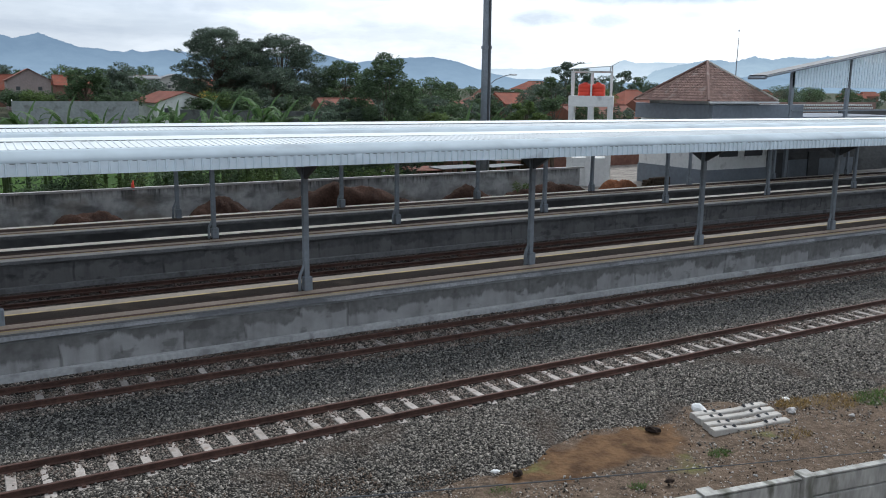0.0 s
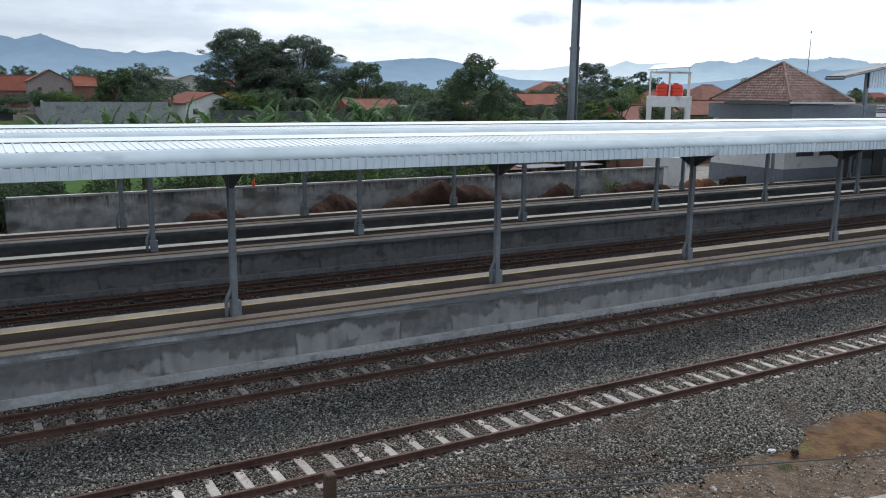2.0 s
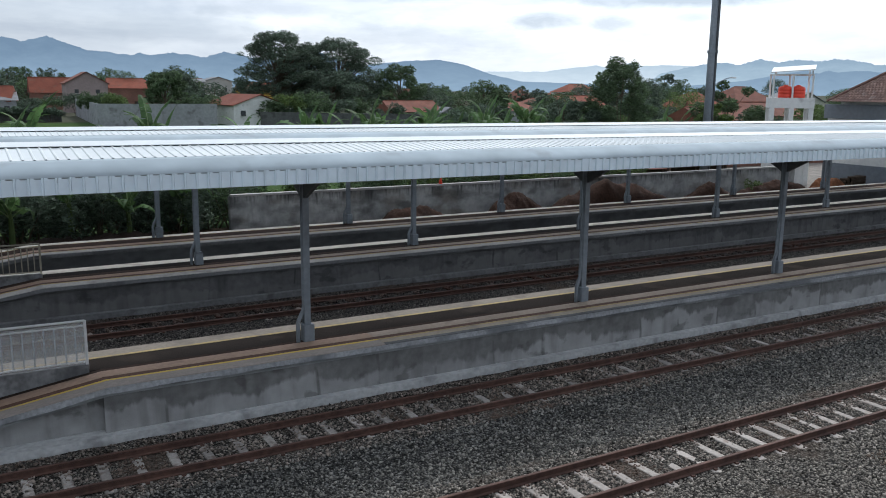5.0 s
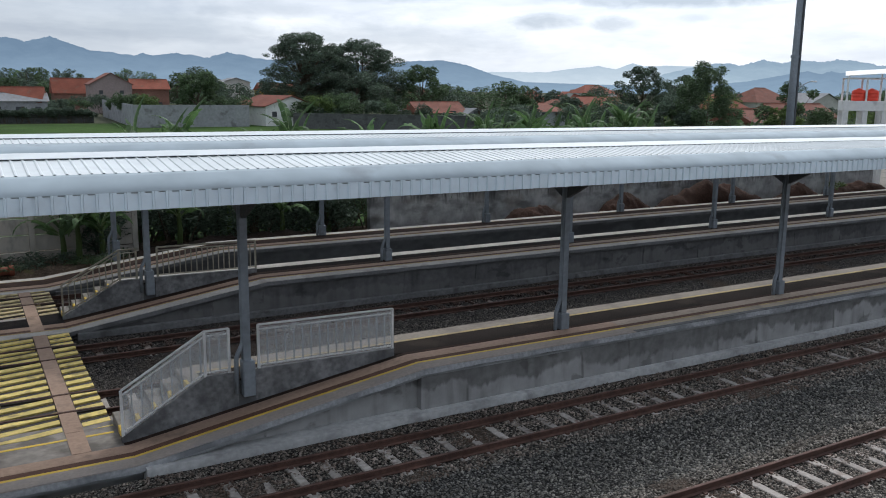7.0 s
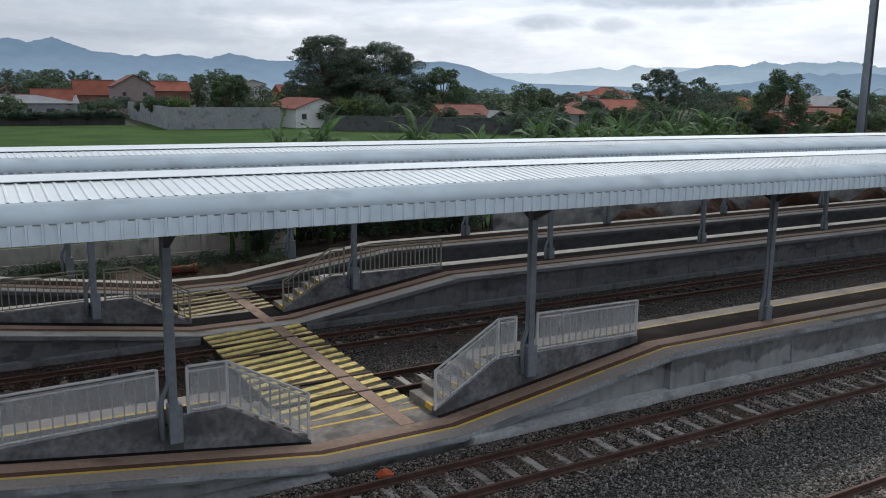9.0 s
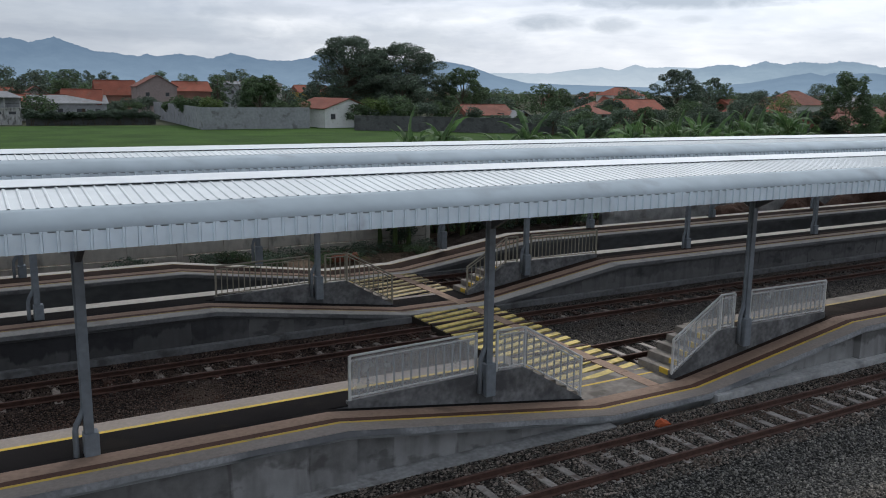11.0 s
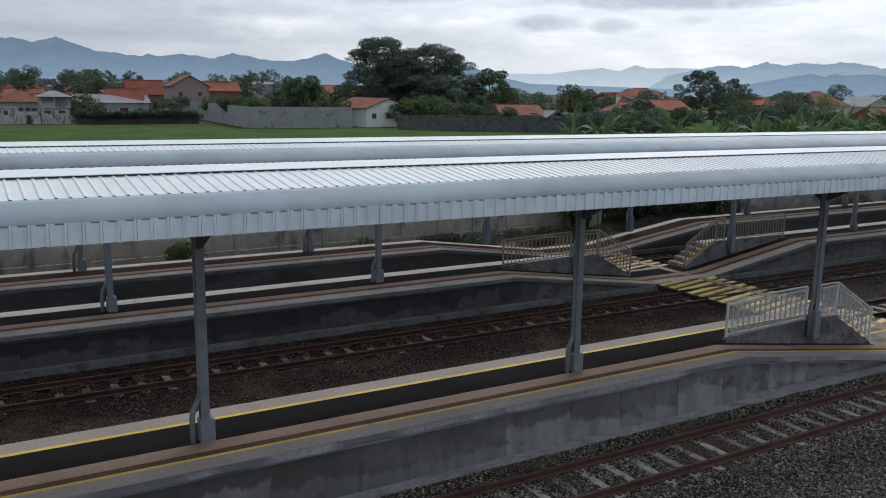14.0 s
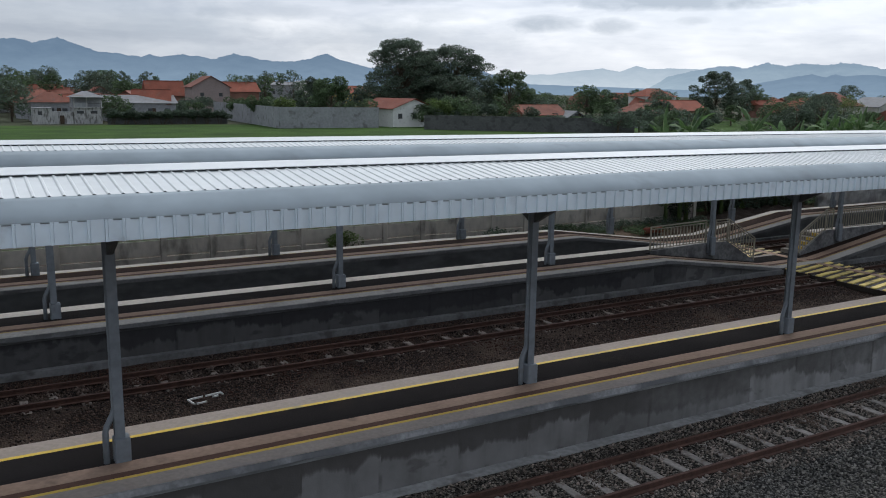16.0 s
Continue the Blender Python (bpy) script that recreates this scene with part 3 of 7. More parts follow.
POST_X = [9.54 + 8 * k for k in range(-9, 7)]

# ground: one sheet, finer where the line lies
gx = np.unique(np.concatenate([np.linspace(-4500, -120, 14), np.linspace(-120, 120, 121), np.linspace(120, 4500, 14)]))
gy = np.unique(np.concatenate([np.linspace(-600, -10, 8), np.linspace(-10, 60, 71), np.linspace(60, 260, 21), np.linspace(260, 4600, 14)]))
gv = np.array([(x, y, -0.12 + (0.10 * noise.noise((x * 0.35, y * 0.35, 0)) + 0.05 * noise.noise((x * 1.1, y * 1.1, 3)) - 0.10 if abs(x) < 120 and -10 < y < 24 else 0.0)
                + (0.34 if 40 < y < 46 else 0.0) - 1.15 * min(1.0, max(0.0, (y - 100) / 40))) for y in gy for x in gx])
gi = np.arange(len(gx) * len(gy)).reshape(len(gy), len(gx))
gf = np.stack([gi[:-1, :-1], gi[:-1, 1:], gi[1:, 1:], gi[1:, :-1]], -1).reshape(-1, 4)
ground = new("ground", raw_mesh("ground", gv, gf))
ground.data.materials.append(GROUND)
tagged(ground, "bare brown earth, green paddy field and far flat land", "ground", kind="structure")


# ---- ballast ----
def bed(name, y0, y1, label, mat, crown, x0=WEST, x1=EAST):
    """A strip of ballast with an uneven surface; crown(x, y) is its height."""
    xs, ys = np.arange(x0, x1 + 0.01, 0.5), np.linspace(y0, y1, int((y1 - y0) / 0.25) + 1)
    v = np.array([(x, y, crown(x, y) + 0.025 * noise.noise((x * 1.7, y * 1.7, 1))) for y in ys for x in xs])
    i = np.arange(len(xs) * len(ys)).reshape(len(ys), len(xs))
    ob = new(name, raw_mesh(name, v, np.stack([i[:-1, :-1], i[:-1, 1:], i[1:, 1:], i[1:, :-1]], -1).reshape(-1, 4)))
    ob.data.materials.append(mat)
    ob.data.shade_smooth()
    return tagged(ob, label, "ballast", kind="structure")


def bare_span(centre, pitch, x, phase, reach):
    """How far across the track each sleeper lies bare of stones: (low, high) about the centre line, different from sleeper to sleeper."""
    k = np.round((x - phase) / pitch)
    r1, r2 = np.mod(np.sin(k * 12.9898 + centre) * 43758.5453, 1.0), np.mod(np.sin(k * 78.233 + centre) * 12543.123, 1.0)
    return reach[0] + 0.10 * r1, reach[1] - reach[2] * r2


def stone_mesh(name, p, z, size, rng):
    """Small angular stones at the points p, all joined."""
    count = len(p)
    shape = np.array([(1, 0, 0), (-1, 0, 0), (0, 1, 0), (0, -1, 0), (0, 0, 1), (0, 0, -1)], float)
    tri = np.array([(0, 2, 4), (2, 1, 4), (1, 3, 4), (3, 0, 4), (2, 0, 5), (1, 2, 5), (3, 1, 5), (0, 3, 5)])
    s = size * rng.uniform(0.5, 1.3, (count, 1, 1))
    v = shape[None] * s * rng.uniform(0.6, 1.2, (count, 6, 1)) + rng.normal(0, 0.18, (count, 6, 3)) * s
    q = rng.normal(size=(count, 4))
    q /= np.linalg.norm(q, axis=1, keepdims=True)
    w, a, b, c = q.T
    rot = np.stack([1 - 2 * (b * b + c * c), 2 * (a * b - c * w), 2 * (a * c + b * w), 2 * (a * b + c * w), 1 - 2 * (a * a + c * c), 2 * (b * c - a * w),
                    2 * (a * c - b * w), 2 * (b * c + a * w), 1 - 2 * (a * a + b * b)], 1).reshape(-1, 3, 3)
    v = np.einsum("nij,nkj->nki", rot, v)
    v += np.concatenate([p, z[:, None] + 0.2 * size], 1)[:, None]
    f = (tri[None] + 6 * np.arange(count)[:, None, None]).reshape(-1, 3)
    return raw_mesh(name, v.reshape(-1, 3), f)


def stones(name, x0, x1, y0, y1, count, size, mat, crown, label, seed, clear=(), bare=None):
    """Loose crushed stones, far too many to count, lying on the bed; clear names tracks whose sleepers lie partly bare."""
    rng = np.random.default_rng(seed)
    p = np.stack([rng.uniform(x0, x1, count), rng.uniform(y0, y1, count)], 1)
    for centre, pitch, phase, reach in clear:
        off = p[:, 1] - centre
        on_sleeper = np.abs((p[:, 0] - phase + pitch / 2) % pitch - pitch / 2) < 0.125
        low, high = bare_span(centre, pitch, p[:, 0], phase, reach)
        swept = on_sleeper & (off > low) & (off < high) & (rng.uniform(size=len(p)) < 0.96)
        swept |= on_sleeper & (off < -0.66) & (off > -1.0) & (rng.uniform(size=len(p)) < 0.5 * (reach[1] > 0.3))
        swept |= np.abs(np.abs(off) - 0.5685) < 0.06
        p = p[~swept]
    if bare:
        p = p[((p[:, 0] - bare[0]) / bare[2]) ** 2 + ((p[:, 1] - bare[1]) / bare[3]) ** 2 + rng.normal(0, 0.25, len(p)) > 1]
    z = np.array([crown(a, b) + 0.025 * noise.noise((a * 1.7, b * 1.7, 1)) for a, b in p])
    ob = new(name, stone_mesh(name, p, z, size, rng))
    ob.data.materials.append(mat)
    return tagged(ob, label, "ballast", kind="stuff")


def spill(name, x0, x1, track_row, per, size, mat, label, seed):
    """Stones lying on top of the sleepers, on the part of each that is not bare."""
    centre, pitch, phase, reach = track_row
    rng = np.random.default_rng(seed)
    xs = phase + pitch * np.arange(math.ceil((x0 - phase) / pitch), math.floor((x1 - phase) / pitch))
    px = np.repeat(xs, per) + rng.uniform(-0.13, 0.13, len(xs) * per)
    py = rng.uniform(-0.5, 0.5, len(px))
    low, high = bare_span(centre, pitch, px, phase, reach)
    keep = (py < low) | (py > high)
    p = np.stack([px[keep], centre + py[keep]], 1)
    ob = new(name, stone_mesh(name, p, np.full(len(p), 0.018), size, rng))
    ob.data.materials.append(mat)
    return tagged(ob, label, "ballast", kind="stuff")


def crown_front(x, y):
    edge = float(np.interp(x, [-60, -4, 3, 6, 11, 15, 19, 40], [12.2, 12.2, 12.9, 12.7, 13.0, 13.0, 12.3, 11.0])) + 0.5 * noise.noise((x * 0.55, 7, 0)) + 0.22 * noise.noise((x * 1.6, 9, 0))
    shoulder = max(0.0, min(1.0, (y - edge) / 1.6))
    hollow = 0.11 * math.exp(-((y - 18.4) / 0.9) ** 2)
    ends = 0.045 * math.exp(-((y - 19.62) / 0.22) ** 2) + 0.045 * math.exp(-((y - 21.6) / 0.22) ** 2) + 0.035 * math.exp(-((y - 17.2) / 0.2) ** 2) + 0.02 * math.exp(-((y - 15.25) / 0.2) ** 2)
    return -0.30 + 0.30 * shoulder ** 0.8 - hollow + ends


def crown_middle(x, y):
    return -0.02 - 0.05 * math.exp(-((y - 27.9) / 0.7) ** 2) + 0.05 * math.exp(-((y - 28.9) / 0.25) ** 2) + 0.05 * math.exp(-((y - 30.86) / 0.25) ** 2)


def crown_back(x, y):
    return -0.03


bed("ballast_front", 11.0, 17.5, "grey crushed-stone ballast under the nearer track", BED, crown_front)
bed("ballast_between", 17.5, 19.5, "darker newly laid ballast between two tracks", BED_NEW, crown_front)
bed("ballast_by_platform", 19.5, 21.95, "grey crushed-stone ballast beside the platform wall", BED, crown_front)
bed("ballast_middle", 24.55, 31.85, "brown-stained old ballast between two platforms", BED_OLD, crown_middle, WEST, -19.0)
bed("ballast_middle_east", 24.55, 31.85, "dark grey ballast between two platforms", BED_GREY, crown_middle, -19.0, EAST)
bed("ballast_back", 34.2, 37.4, "dark old ballast between two platforms", BED_OLD, crown_back)
TRACK_NEAR, TRACK_WALL, TRACK_MID, TRACK_EDGE = (16.22, 0.5673, 0.165, (-0.52, 0.32, 0.36)), (20.60, 0.61, -38.11, (-0.50, 0.36, 0.50)), (29.88, 0.61, 0.1, (-0.22, 0.24, 0.30)), (26.0, 0.61, 0.25, (-0.50, 0.45, 0.2))
stones("ballast_stones", -51, 34, 12.2, 15.72, 41000, 0.033, STONE, crown_front, "loose grey crushed stones of the nearer track bed", 3, (TRACK_NEAR,))
stones("ballast_stones_in_track", -51, 34, 15.72, 16.78, 17000, 0.030, STONE_BROWN, crown_front, "brownish crushed stones between the rails", 31, (TRACK_NEAR,))
stones("ballast_stones_beyond", -51, 34, 16.78, 17.6, 9500, 0.033, STONE, crown_front, "loose grey crushed stones beside the rail", 32)
spill("ballast_stones_on_sleepers", -51, 34, TRACK_NEAR, 60, 0.030, STONE_BROWN, "brownish stones spilt over the sleepers", 33)
stones("ballast_stones_between", -51, 34, 17.4, 19.55, 27000, 0.033, STONE_NEW, crown_front, "loose darker crushed stones between two tracks", 7)
stones("ballast_stones_wall", -51, 34, 19.45, 21.9, 30000, 0.033, STONE_BROWN, crown_front, "loose brownish crushed stones beside the platform wall", 8, (TRACK_WALL,))
spill("ballast_stones_on_sleepers", -51, 34, TRACK_WALL, 50, 0.030, STONE_BROWN, "brownish stones spilt over the sleepers", 34)
stones("ballast_stones_east", -19, 40, 24.7, 31.5, 25000, 0.033, STONE_GREY, crown_middle, "loose dark grey stones between the platforms", 6, (TRACK_MID, TRACK_EDGE))
stones("ballast_stones_middle", -54, -19, 24.7, 31.5, 22000, 0.033, STONE_OLD, crown_middle, "loose rust-stained stones between the platforms", 4, (TRACK_MID, TRACK_EDGE))
spill("ballast_stones_on_sleepers", -54, 24, TRACK_MID, 100, 0.040, STONE_OLD, "rust-stained stones spilt over the sleepers", 35)


# ---- tracks ----
RAIL = [(-0.06, 0.0), (0.06, 0.0), (0.06, 0.012), (0.012, 0.03), (0.012, 0.10), (0.035, 0.115), (0.035, 0.135), (0.026, 0.142),
        (-0.026, 0.142), (-0.035, 0.135), (-0.035, 0.115), (-0.012, 0.10), (-0.012, 0.03), (-0.06, 0.012)]


def sleeper_mesh(name):
    bm = bmesh.new()
    stations = [(-1.0, 0.10, -0.012), (-0.66, 0.10, 0.02), (-0.3, 0.088, 0.022), (0.3, 0.088, 0.022), (0.66, 0.10, 0.02), (1.0, 0.10, -0.012)]
    rings = []
    for y, w, top in stations:
        rings.append([bm.verts.new(c) for c in ((-w - 0.02, y, -0.16), (w + 0.02, y, -0.16), (w, y, top - 0.012), (w - 0.015, y, top), (-w + 0.015, y, top), (-w, y, top - 0.012))])
    for a, b in zip(rings, rings[1:]):
        for j in range(6):
            bm.faces.new((a[j], a[(j + 1) % 6], b[(j + 1) % 6], b[j]))
    bm.faces.new(rings[0][::-1]), bm.faces.new(rings[-1])
    body = set(bm.faces)
    for y in (-0.66, -0.47, 0.47, 0.66):
        box(bm, -0.035, 0.035, y - 0.035, y + 0.035, 0.0, 0.05)
    for f in bm.faces:
        f.material_index = 0 if f in body else 1
    return bm_mesh(name, bm)


def track(label, y, x0, x1, mat, sink, seed, pitch, phase):
    t = empty("railway_track", label, "railway track", "parallel tracks")
    rng = random.Random(seed)
    for side in (-0.5685, 0.5685):
        bm = along(bmesh.new(), [(y + side + a, b + 0.02) for a, b in RAIL], [WEST, EAST])
        part("rail", bm, RUST, t, "rust-brown steel rail")
    me = sleeper_mesh("sleeper")
    me.materials.append(mat), me.materials.append(RUST)
    for i in range(int((x1 - x0) / pitch)):
        x = phase + pitch * (math.ceil((x0 - phase) / pitch) + i) + rng.uniform(-0.012, 0.012)
        part("sleeper", me, mat, t, at=pose(x, y + rng.uniform(-0.03, 0.03), -sink * (0.3 if x < -4 else 1.0) + rng.uniform(-0.012, 0.008), 0, rng.uniform(-0.6, 0.6), rng.uniform(-1.2, 1.2)))
    return t


track("rusty rails on pale concrete sleepers in grey ballast", 16.22, -50, 45, SLEEPER, 0.002, 1, 0.5673, 0.165)
track("rusty rails on half-buried concrete sleepers beside the platform wall", 20.60, -60, 60, SLEEPER_OLD, 0.013, 2, 0.61, -38.11)
track("rusty rails on stained sleepers between two platforms", 29.88, -60, 60, SLEEPER_MID, 0.050, 3, 0.61, 0.1)
track("rusty rails on pale sleepers beside the near platform's far edge", 26.0, -60, 20, SLEEPER, 0.010, 5, 0.61, 0.25)
track("rusty rails on dark sleepers behind the middle platform", 36.0, -60, 45, SLEEPER_DARK, 0.016, 4, 0.61, 0.0)


# ---- platforms ----
def strip(name, y0, y1, profile, lift, thick, mat, parent, label="", x0=WEST, x1=EAST):
    xs = sorted({x0, x1, *[p[0] for p in profile if x0 < p[0] < x1], *[x for x in np.arange(math.ceil(x0 / 6) * 6, x1, 6.0) if x0 < x < x1]})
    bm = along(bmesh.new(), [(y0, lift - thick), (y1, lift - thick), (y1, lift), (y0, lift)], xs, lambda x: lerp_profile(profile, x))
    return part(name, bm, mat, parent, label)


def wall_under(name, y0, y1, profile, drop, mat, parent, foot=-0.35, label="", x0=WEST, x1=EAST):
    xs = sorted({x0, x1, *[p[0] for p in profile if x0 < p[0] < x1]})
    bm = bmesh.new()
    rings = [[bm.verts.new(c) for c in ((x, y0, foot), (x, y1, foot), (x, y1, lerp_profile(profile, x) - drop), (x, y0, lerp_profile(profile, x) - drop))] for x in xs]
    for a, b in zip(rings, rings[1:]):
        for j in range(4):
            bm.faces.new((a[j], b[j], b[(j + 1) % 4], a[(j + 1) % 4]))
    bm.faces.new(rings[0]), bm.faces.new(rings[-1][::-1])
    return part(name, bm, mat, parent, label)


def edge_bands(p, y, profile, pale, dark, inner):
    """The walking edge: coping, pale band, yellow line, brown band, tan band, from the edge y inwards to the given offsets."""
    rough, rings = bmesh.new(), []
    for x in sorted({WEST, EAST, *[q[0] for q in profile], *[float(k) for k in np.arange(-60, 44, 0.2)]}):
        z, n1, n2 = lerp_profile(profile, x), noise.noise((x * 2.3, y, 1)) + 0.6 * noise.noise((x * 7, y, 2)), noise.noise((x * 1.1, y, 5)) + 0.5 * noise.noise((x * 4.3, y, 8))
        rings.append([rough.verts.new(c) for c in ((x, y - 0.075 + 0.018 * n1, z - 0.030 + 0.008 * n2), (x, y - 0.088 + 0.02 * n1, z - 0.125 + 0.022 * n2), (x, y + 0.3, z - 0.15), (x, y + 0.3, z - 0.023), (x, y - 0.04, z - 0.022))])
    for a, b in zip(rings, rings[1:]):
        for j in range(5):
            rough.faces.new((a[j], b[j], b[(j + 1) % 5], a[(j + 1) % 5]))
    rough.faces.new(rings[0]), rough.faces.new(rings[-1][::-1])
    part("coping", rough, COPING_MIXED if y < 30 else COPING_DARK, p, "rough broken-edged concrete coping")
    strip("coping_course", y - 0.015, y + 0.40, profile, -0.155, 0.05, CONCRETE if y < 30 else CONCRETE_DARK, p)
    line = pale - 0.08
    if y > 30:
        strip("edge_band", y - 0.05, y + line, profile, 0.0, 0.02, EDGE_LIGHT, p, "pale paved edge band")
    else:
        strip("edge_band", y - 0.05, y + line, profile, 0.0, 0.02, EDGE, p, "pale paved edge band", WEST, -5.0)
        strip("edge_margin", y - 0.05, y + 0.08, profile, 0.0, 0.02, COPING_DARK, p, "dark worn outer margin", -5.0, EAST)
        strip("edge_band", y + 0.08, y + line, profile, 0.0, 0.02, EDGE_CREAM, p, "cream paved edge band", -5.0, EAST)
        strip("yellow_line", y + line, y + pale, profile, 0.002, 0.02, YELLOW, p, "yellow painted safety line", WEST, -5.0)
    strip("yellow_line", y + line, y + pale, profile, 0.002, 0.02, YELLOW_WORN, p, "worn yellow safety line", -5.0 if y < 30 else WEST, EAST)
    strip("brown_band", y + pale, y + dark, profile, 0.0, 0.02, BROWN, p, "dark brown paved band")
    strip("tactile_band", y + dark, y + inner, profile, 0.004, 0.024, TAN, p, "tan tactile paving band", WEST, -5.0)
    strip("tactile_band", y + dark, y + inner, profile, 0.004, 0.024, TAN_DUSTY, p, "dusty beige tactile paving band", -5.0, EAST)


def stairs(p, x_top, x_low, y0, y1, top, name="steps"):
    """Five concrete steps from the platform down to the crossing, yellow nosings at one end."""
    n = 5
    for i in range(n):
        z = LOW + (top - LOW) * (i + 1) / n
        a = x_low + (x_top - x_low) * i / n
        b = x_top + (0.06 if x_top > x_low else -0.06)
        part("step", boxed(min(a, b), max(a, b), y0, y1, LOW - 0.3, z - (0.004 if i == n - 1 else 0), bevel=0.012), LANDING, p, "worn concrete step")
        s = 1 if x_low < x_top else -1
        part("nosing", boxed(a - 0.012 * s if s > 0 else a - 0.05, a + 0.05 if s > 0 else a + 0.012, y0 + 0.06, y0 + 0.36, z - 0.13, z + 0.004), YELLOW, p, "yellow painted nosing")


def low_wall(p, y, x0, x1, top0, top1, profile, mat=KERB_WALL):
    """A thin kerb wall between the ramp and the raised deck; its top runs from top0 to top1."""
    bm = bmesh.new()
    xs = sorted({x0, x1, *[q[0] for q in profile if x0 < q[0] < x1]})
    rings = []
    for x in xs:
        t = top0 + (top1 - top0) * (x - x0) / (x1 - x0)
        f = lerp_profile(profile, x) - 0.05
        rings.append([bm.verts.new(c) for c in ((x, y, f), (x, y + 0.12, f), (x, y + 0.12, max(t, f + 0.01)), (x, y, max(t, f + 0.01)))])
    for a, b in zip(rings, rings[1:]):
        for j in range(4):
            bm.faces.new((a[j], b[j], b[(j + 1) % 4], a[(j + 1) % 4]))
    bm.faces.new(rings[0]), bm.faces.new(rings[-1][::-1])
    return part("kerb_wall", bm, mat, p, "low stained concrete wall beside the ramp")


FOOTING_DARK = material("damp_mortar_footing", (0.155, 0.155, 0.155), 0.9, spread=0.18, grain=9, stain=0.8, dirt=(0.08, 0.078, 0.075), dirt_amount=0.4)
FOOTING_MID = material("weathered_mortar_footing", (0.30, 0.30, 0.295), 0.9, spread=0.2, grain=9, stain=0.8, dirt=(0.17, 0.165, 0.16), dirt_amount=0.35)
FOOTING = material("mortar_footing", (0.44, 0.44, 0.43), 0.9, spread=0.15, grain=9, stain=0.8, dirt=(0.26, 0.255, 0.25), dirt_amount=0.3)


def platform(label, near, split, far, top, ramp, wall_mat, bands, whole_ramp=False):
    p = empty("platform", label, "platform", "station platforms", kind="structure")
    recess = 0.20 if near < 30 else 0.0
    for xa, xb, back in ((WEST, -26.0, 0.0), (-26.0, -11.0, recess), (-11.0, EAST, 0.0)):
        wall_under("retaining_wall", near + back, near + 0.3 + back, ramp, 0.14, wall_mat, p, label="stained grey concrete retaining wall", x0=xa, x1=xb)
    for xa, xb in ((WEST, -19.9), (-16.7, EAST)):
        sunk = near < 30 and xa < -20
        strip("footing", near - (0.28 if sunk else 0.22), near + 0.2, [(WEST, 0.0 if sunk else 0.12), (EAST, 0.0 if sunk else 0.12)], 0.03, 0.38, FOOTING_MID if sunk else FOOTING if near < 30 else FOOTING_DARK, p, "pale concrete footing", xa, xb)
    edge_bands(p, near, ramp, *bands)
    pale, dark, inner = bands
    if whole_ramp:
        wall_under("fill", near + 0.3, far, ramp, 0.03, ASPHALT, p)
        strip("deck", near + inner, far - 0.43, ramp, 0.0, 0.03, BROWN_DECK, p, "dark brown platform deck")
        strip("far_band", far - 0.40, far, ramp, 0.004, 0.12, EDGE_LIGHT, p, "pale paved edge band")
        strip("far_line", far - 0.43, far - 0.40, ramp, 0.002, 0.02, YELLOW_WORN, p, "worn yellow safety line")
        return p
    wall_under("fill", near + 0.3, split, ramp, 0.03, CONCRETE_DARK, p)
    for xa, xb in ((WEST, -19.80), (-16.88, EAST)):
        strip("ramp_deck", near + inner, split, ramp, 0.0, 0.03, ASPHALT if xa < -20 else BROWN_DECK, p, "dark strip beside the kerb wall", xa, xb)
    flat = [(WEST, top), (EAST, top)]
    for x0, x1 in ((WEST, -21.45), (-15.27, EAST)):
        part("deck_fill", boxed(x0, x1, split + 0.002, far - 0.03, -0.35, top - 0.03), CONCRETE_DARK, p)
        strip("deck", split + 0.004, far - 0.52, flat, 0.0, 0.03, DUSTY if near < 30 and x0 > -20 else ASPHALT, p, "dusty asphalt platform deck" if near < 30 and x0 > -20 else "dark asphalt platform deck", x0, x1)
        strip("far_line", far - 0.52, far - 0.42, flat, 0.003, 0.02, YELLOW if near < 30 and x0 < -20 else YELLOW_WORN if near < 30 else EDGE_LIGHT, p, "painted safety line", x0, x1)
        strip("far_band", far - 0.42, far + 0.03, flat, 0.0, 0.12, EDGE_LIGHT if near > 30 else EDGE_DULL if x0 > -20 else EDGE, p, "pale paved edge band", x0, x1)
    stairs(p, -15.27, -16.88, split + 0.12, far - 0.03, top)
    stairs(p, -21.45, -19.80, split + 0.12, far - 0.03, top)
    part("landing", boxed(-19.80, -16.88, near + inner, far + 0.1, LOW - 0.3, LOW), LANDING if near < 30 else ASPHALT, p, "worn concrete landing" if near < 30 else "dark asphalt landing")
    low_wall(p, split, -16.90, -15.25, LOW + 0.10, top + 0.15, ramp)
    low_wall(p, split, -15.25, -14.62, top + 0.15, top + 0.15, ramp)
    low_wall(p, split, -14.26, -11.10, top + 0.15, top + 0.13, ramp)
    low_wall(p, split, -21.45, -19.78, top + 0.12, LOW + 0.02, ramp)
    low_wall(p, split, -22.28, -21.45, top + 0.12, top + 0.12, ramp)
    low_wall(p, split, -25.70, -22.64, top + 0.06, top + 0.15, ramp)
    return p


platform("grey concrete station platform with ramped edge and tan paving band", 22.20, 23.30, 24.60, TOP_A, RAMP_A, WALL_A, (0.40, 0.58, 0.95))
platform("dark damp concrete platform between two tracks", 31.80, 33.15, 34.20, TOP_B, RAMP_B, WALL_B, (0.44, 0.64, 1.00))
platform("far narrow concrete platform ramping to the crossing", 37.35, 39.0, 39.53, TOP_C, RAMP_C, CONCRETE_DARK, (0.40, 0.58, 0.93), whole_ramp=True)


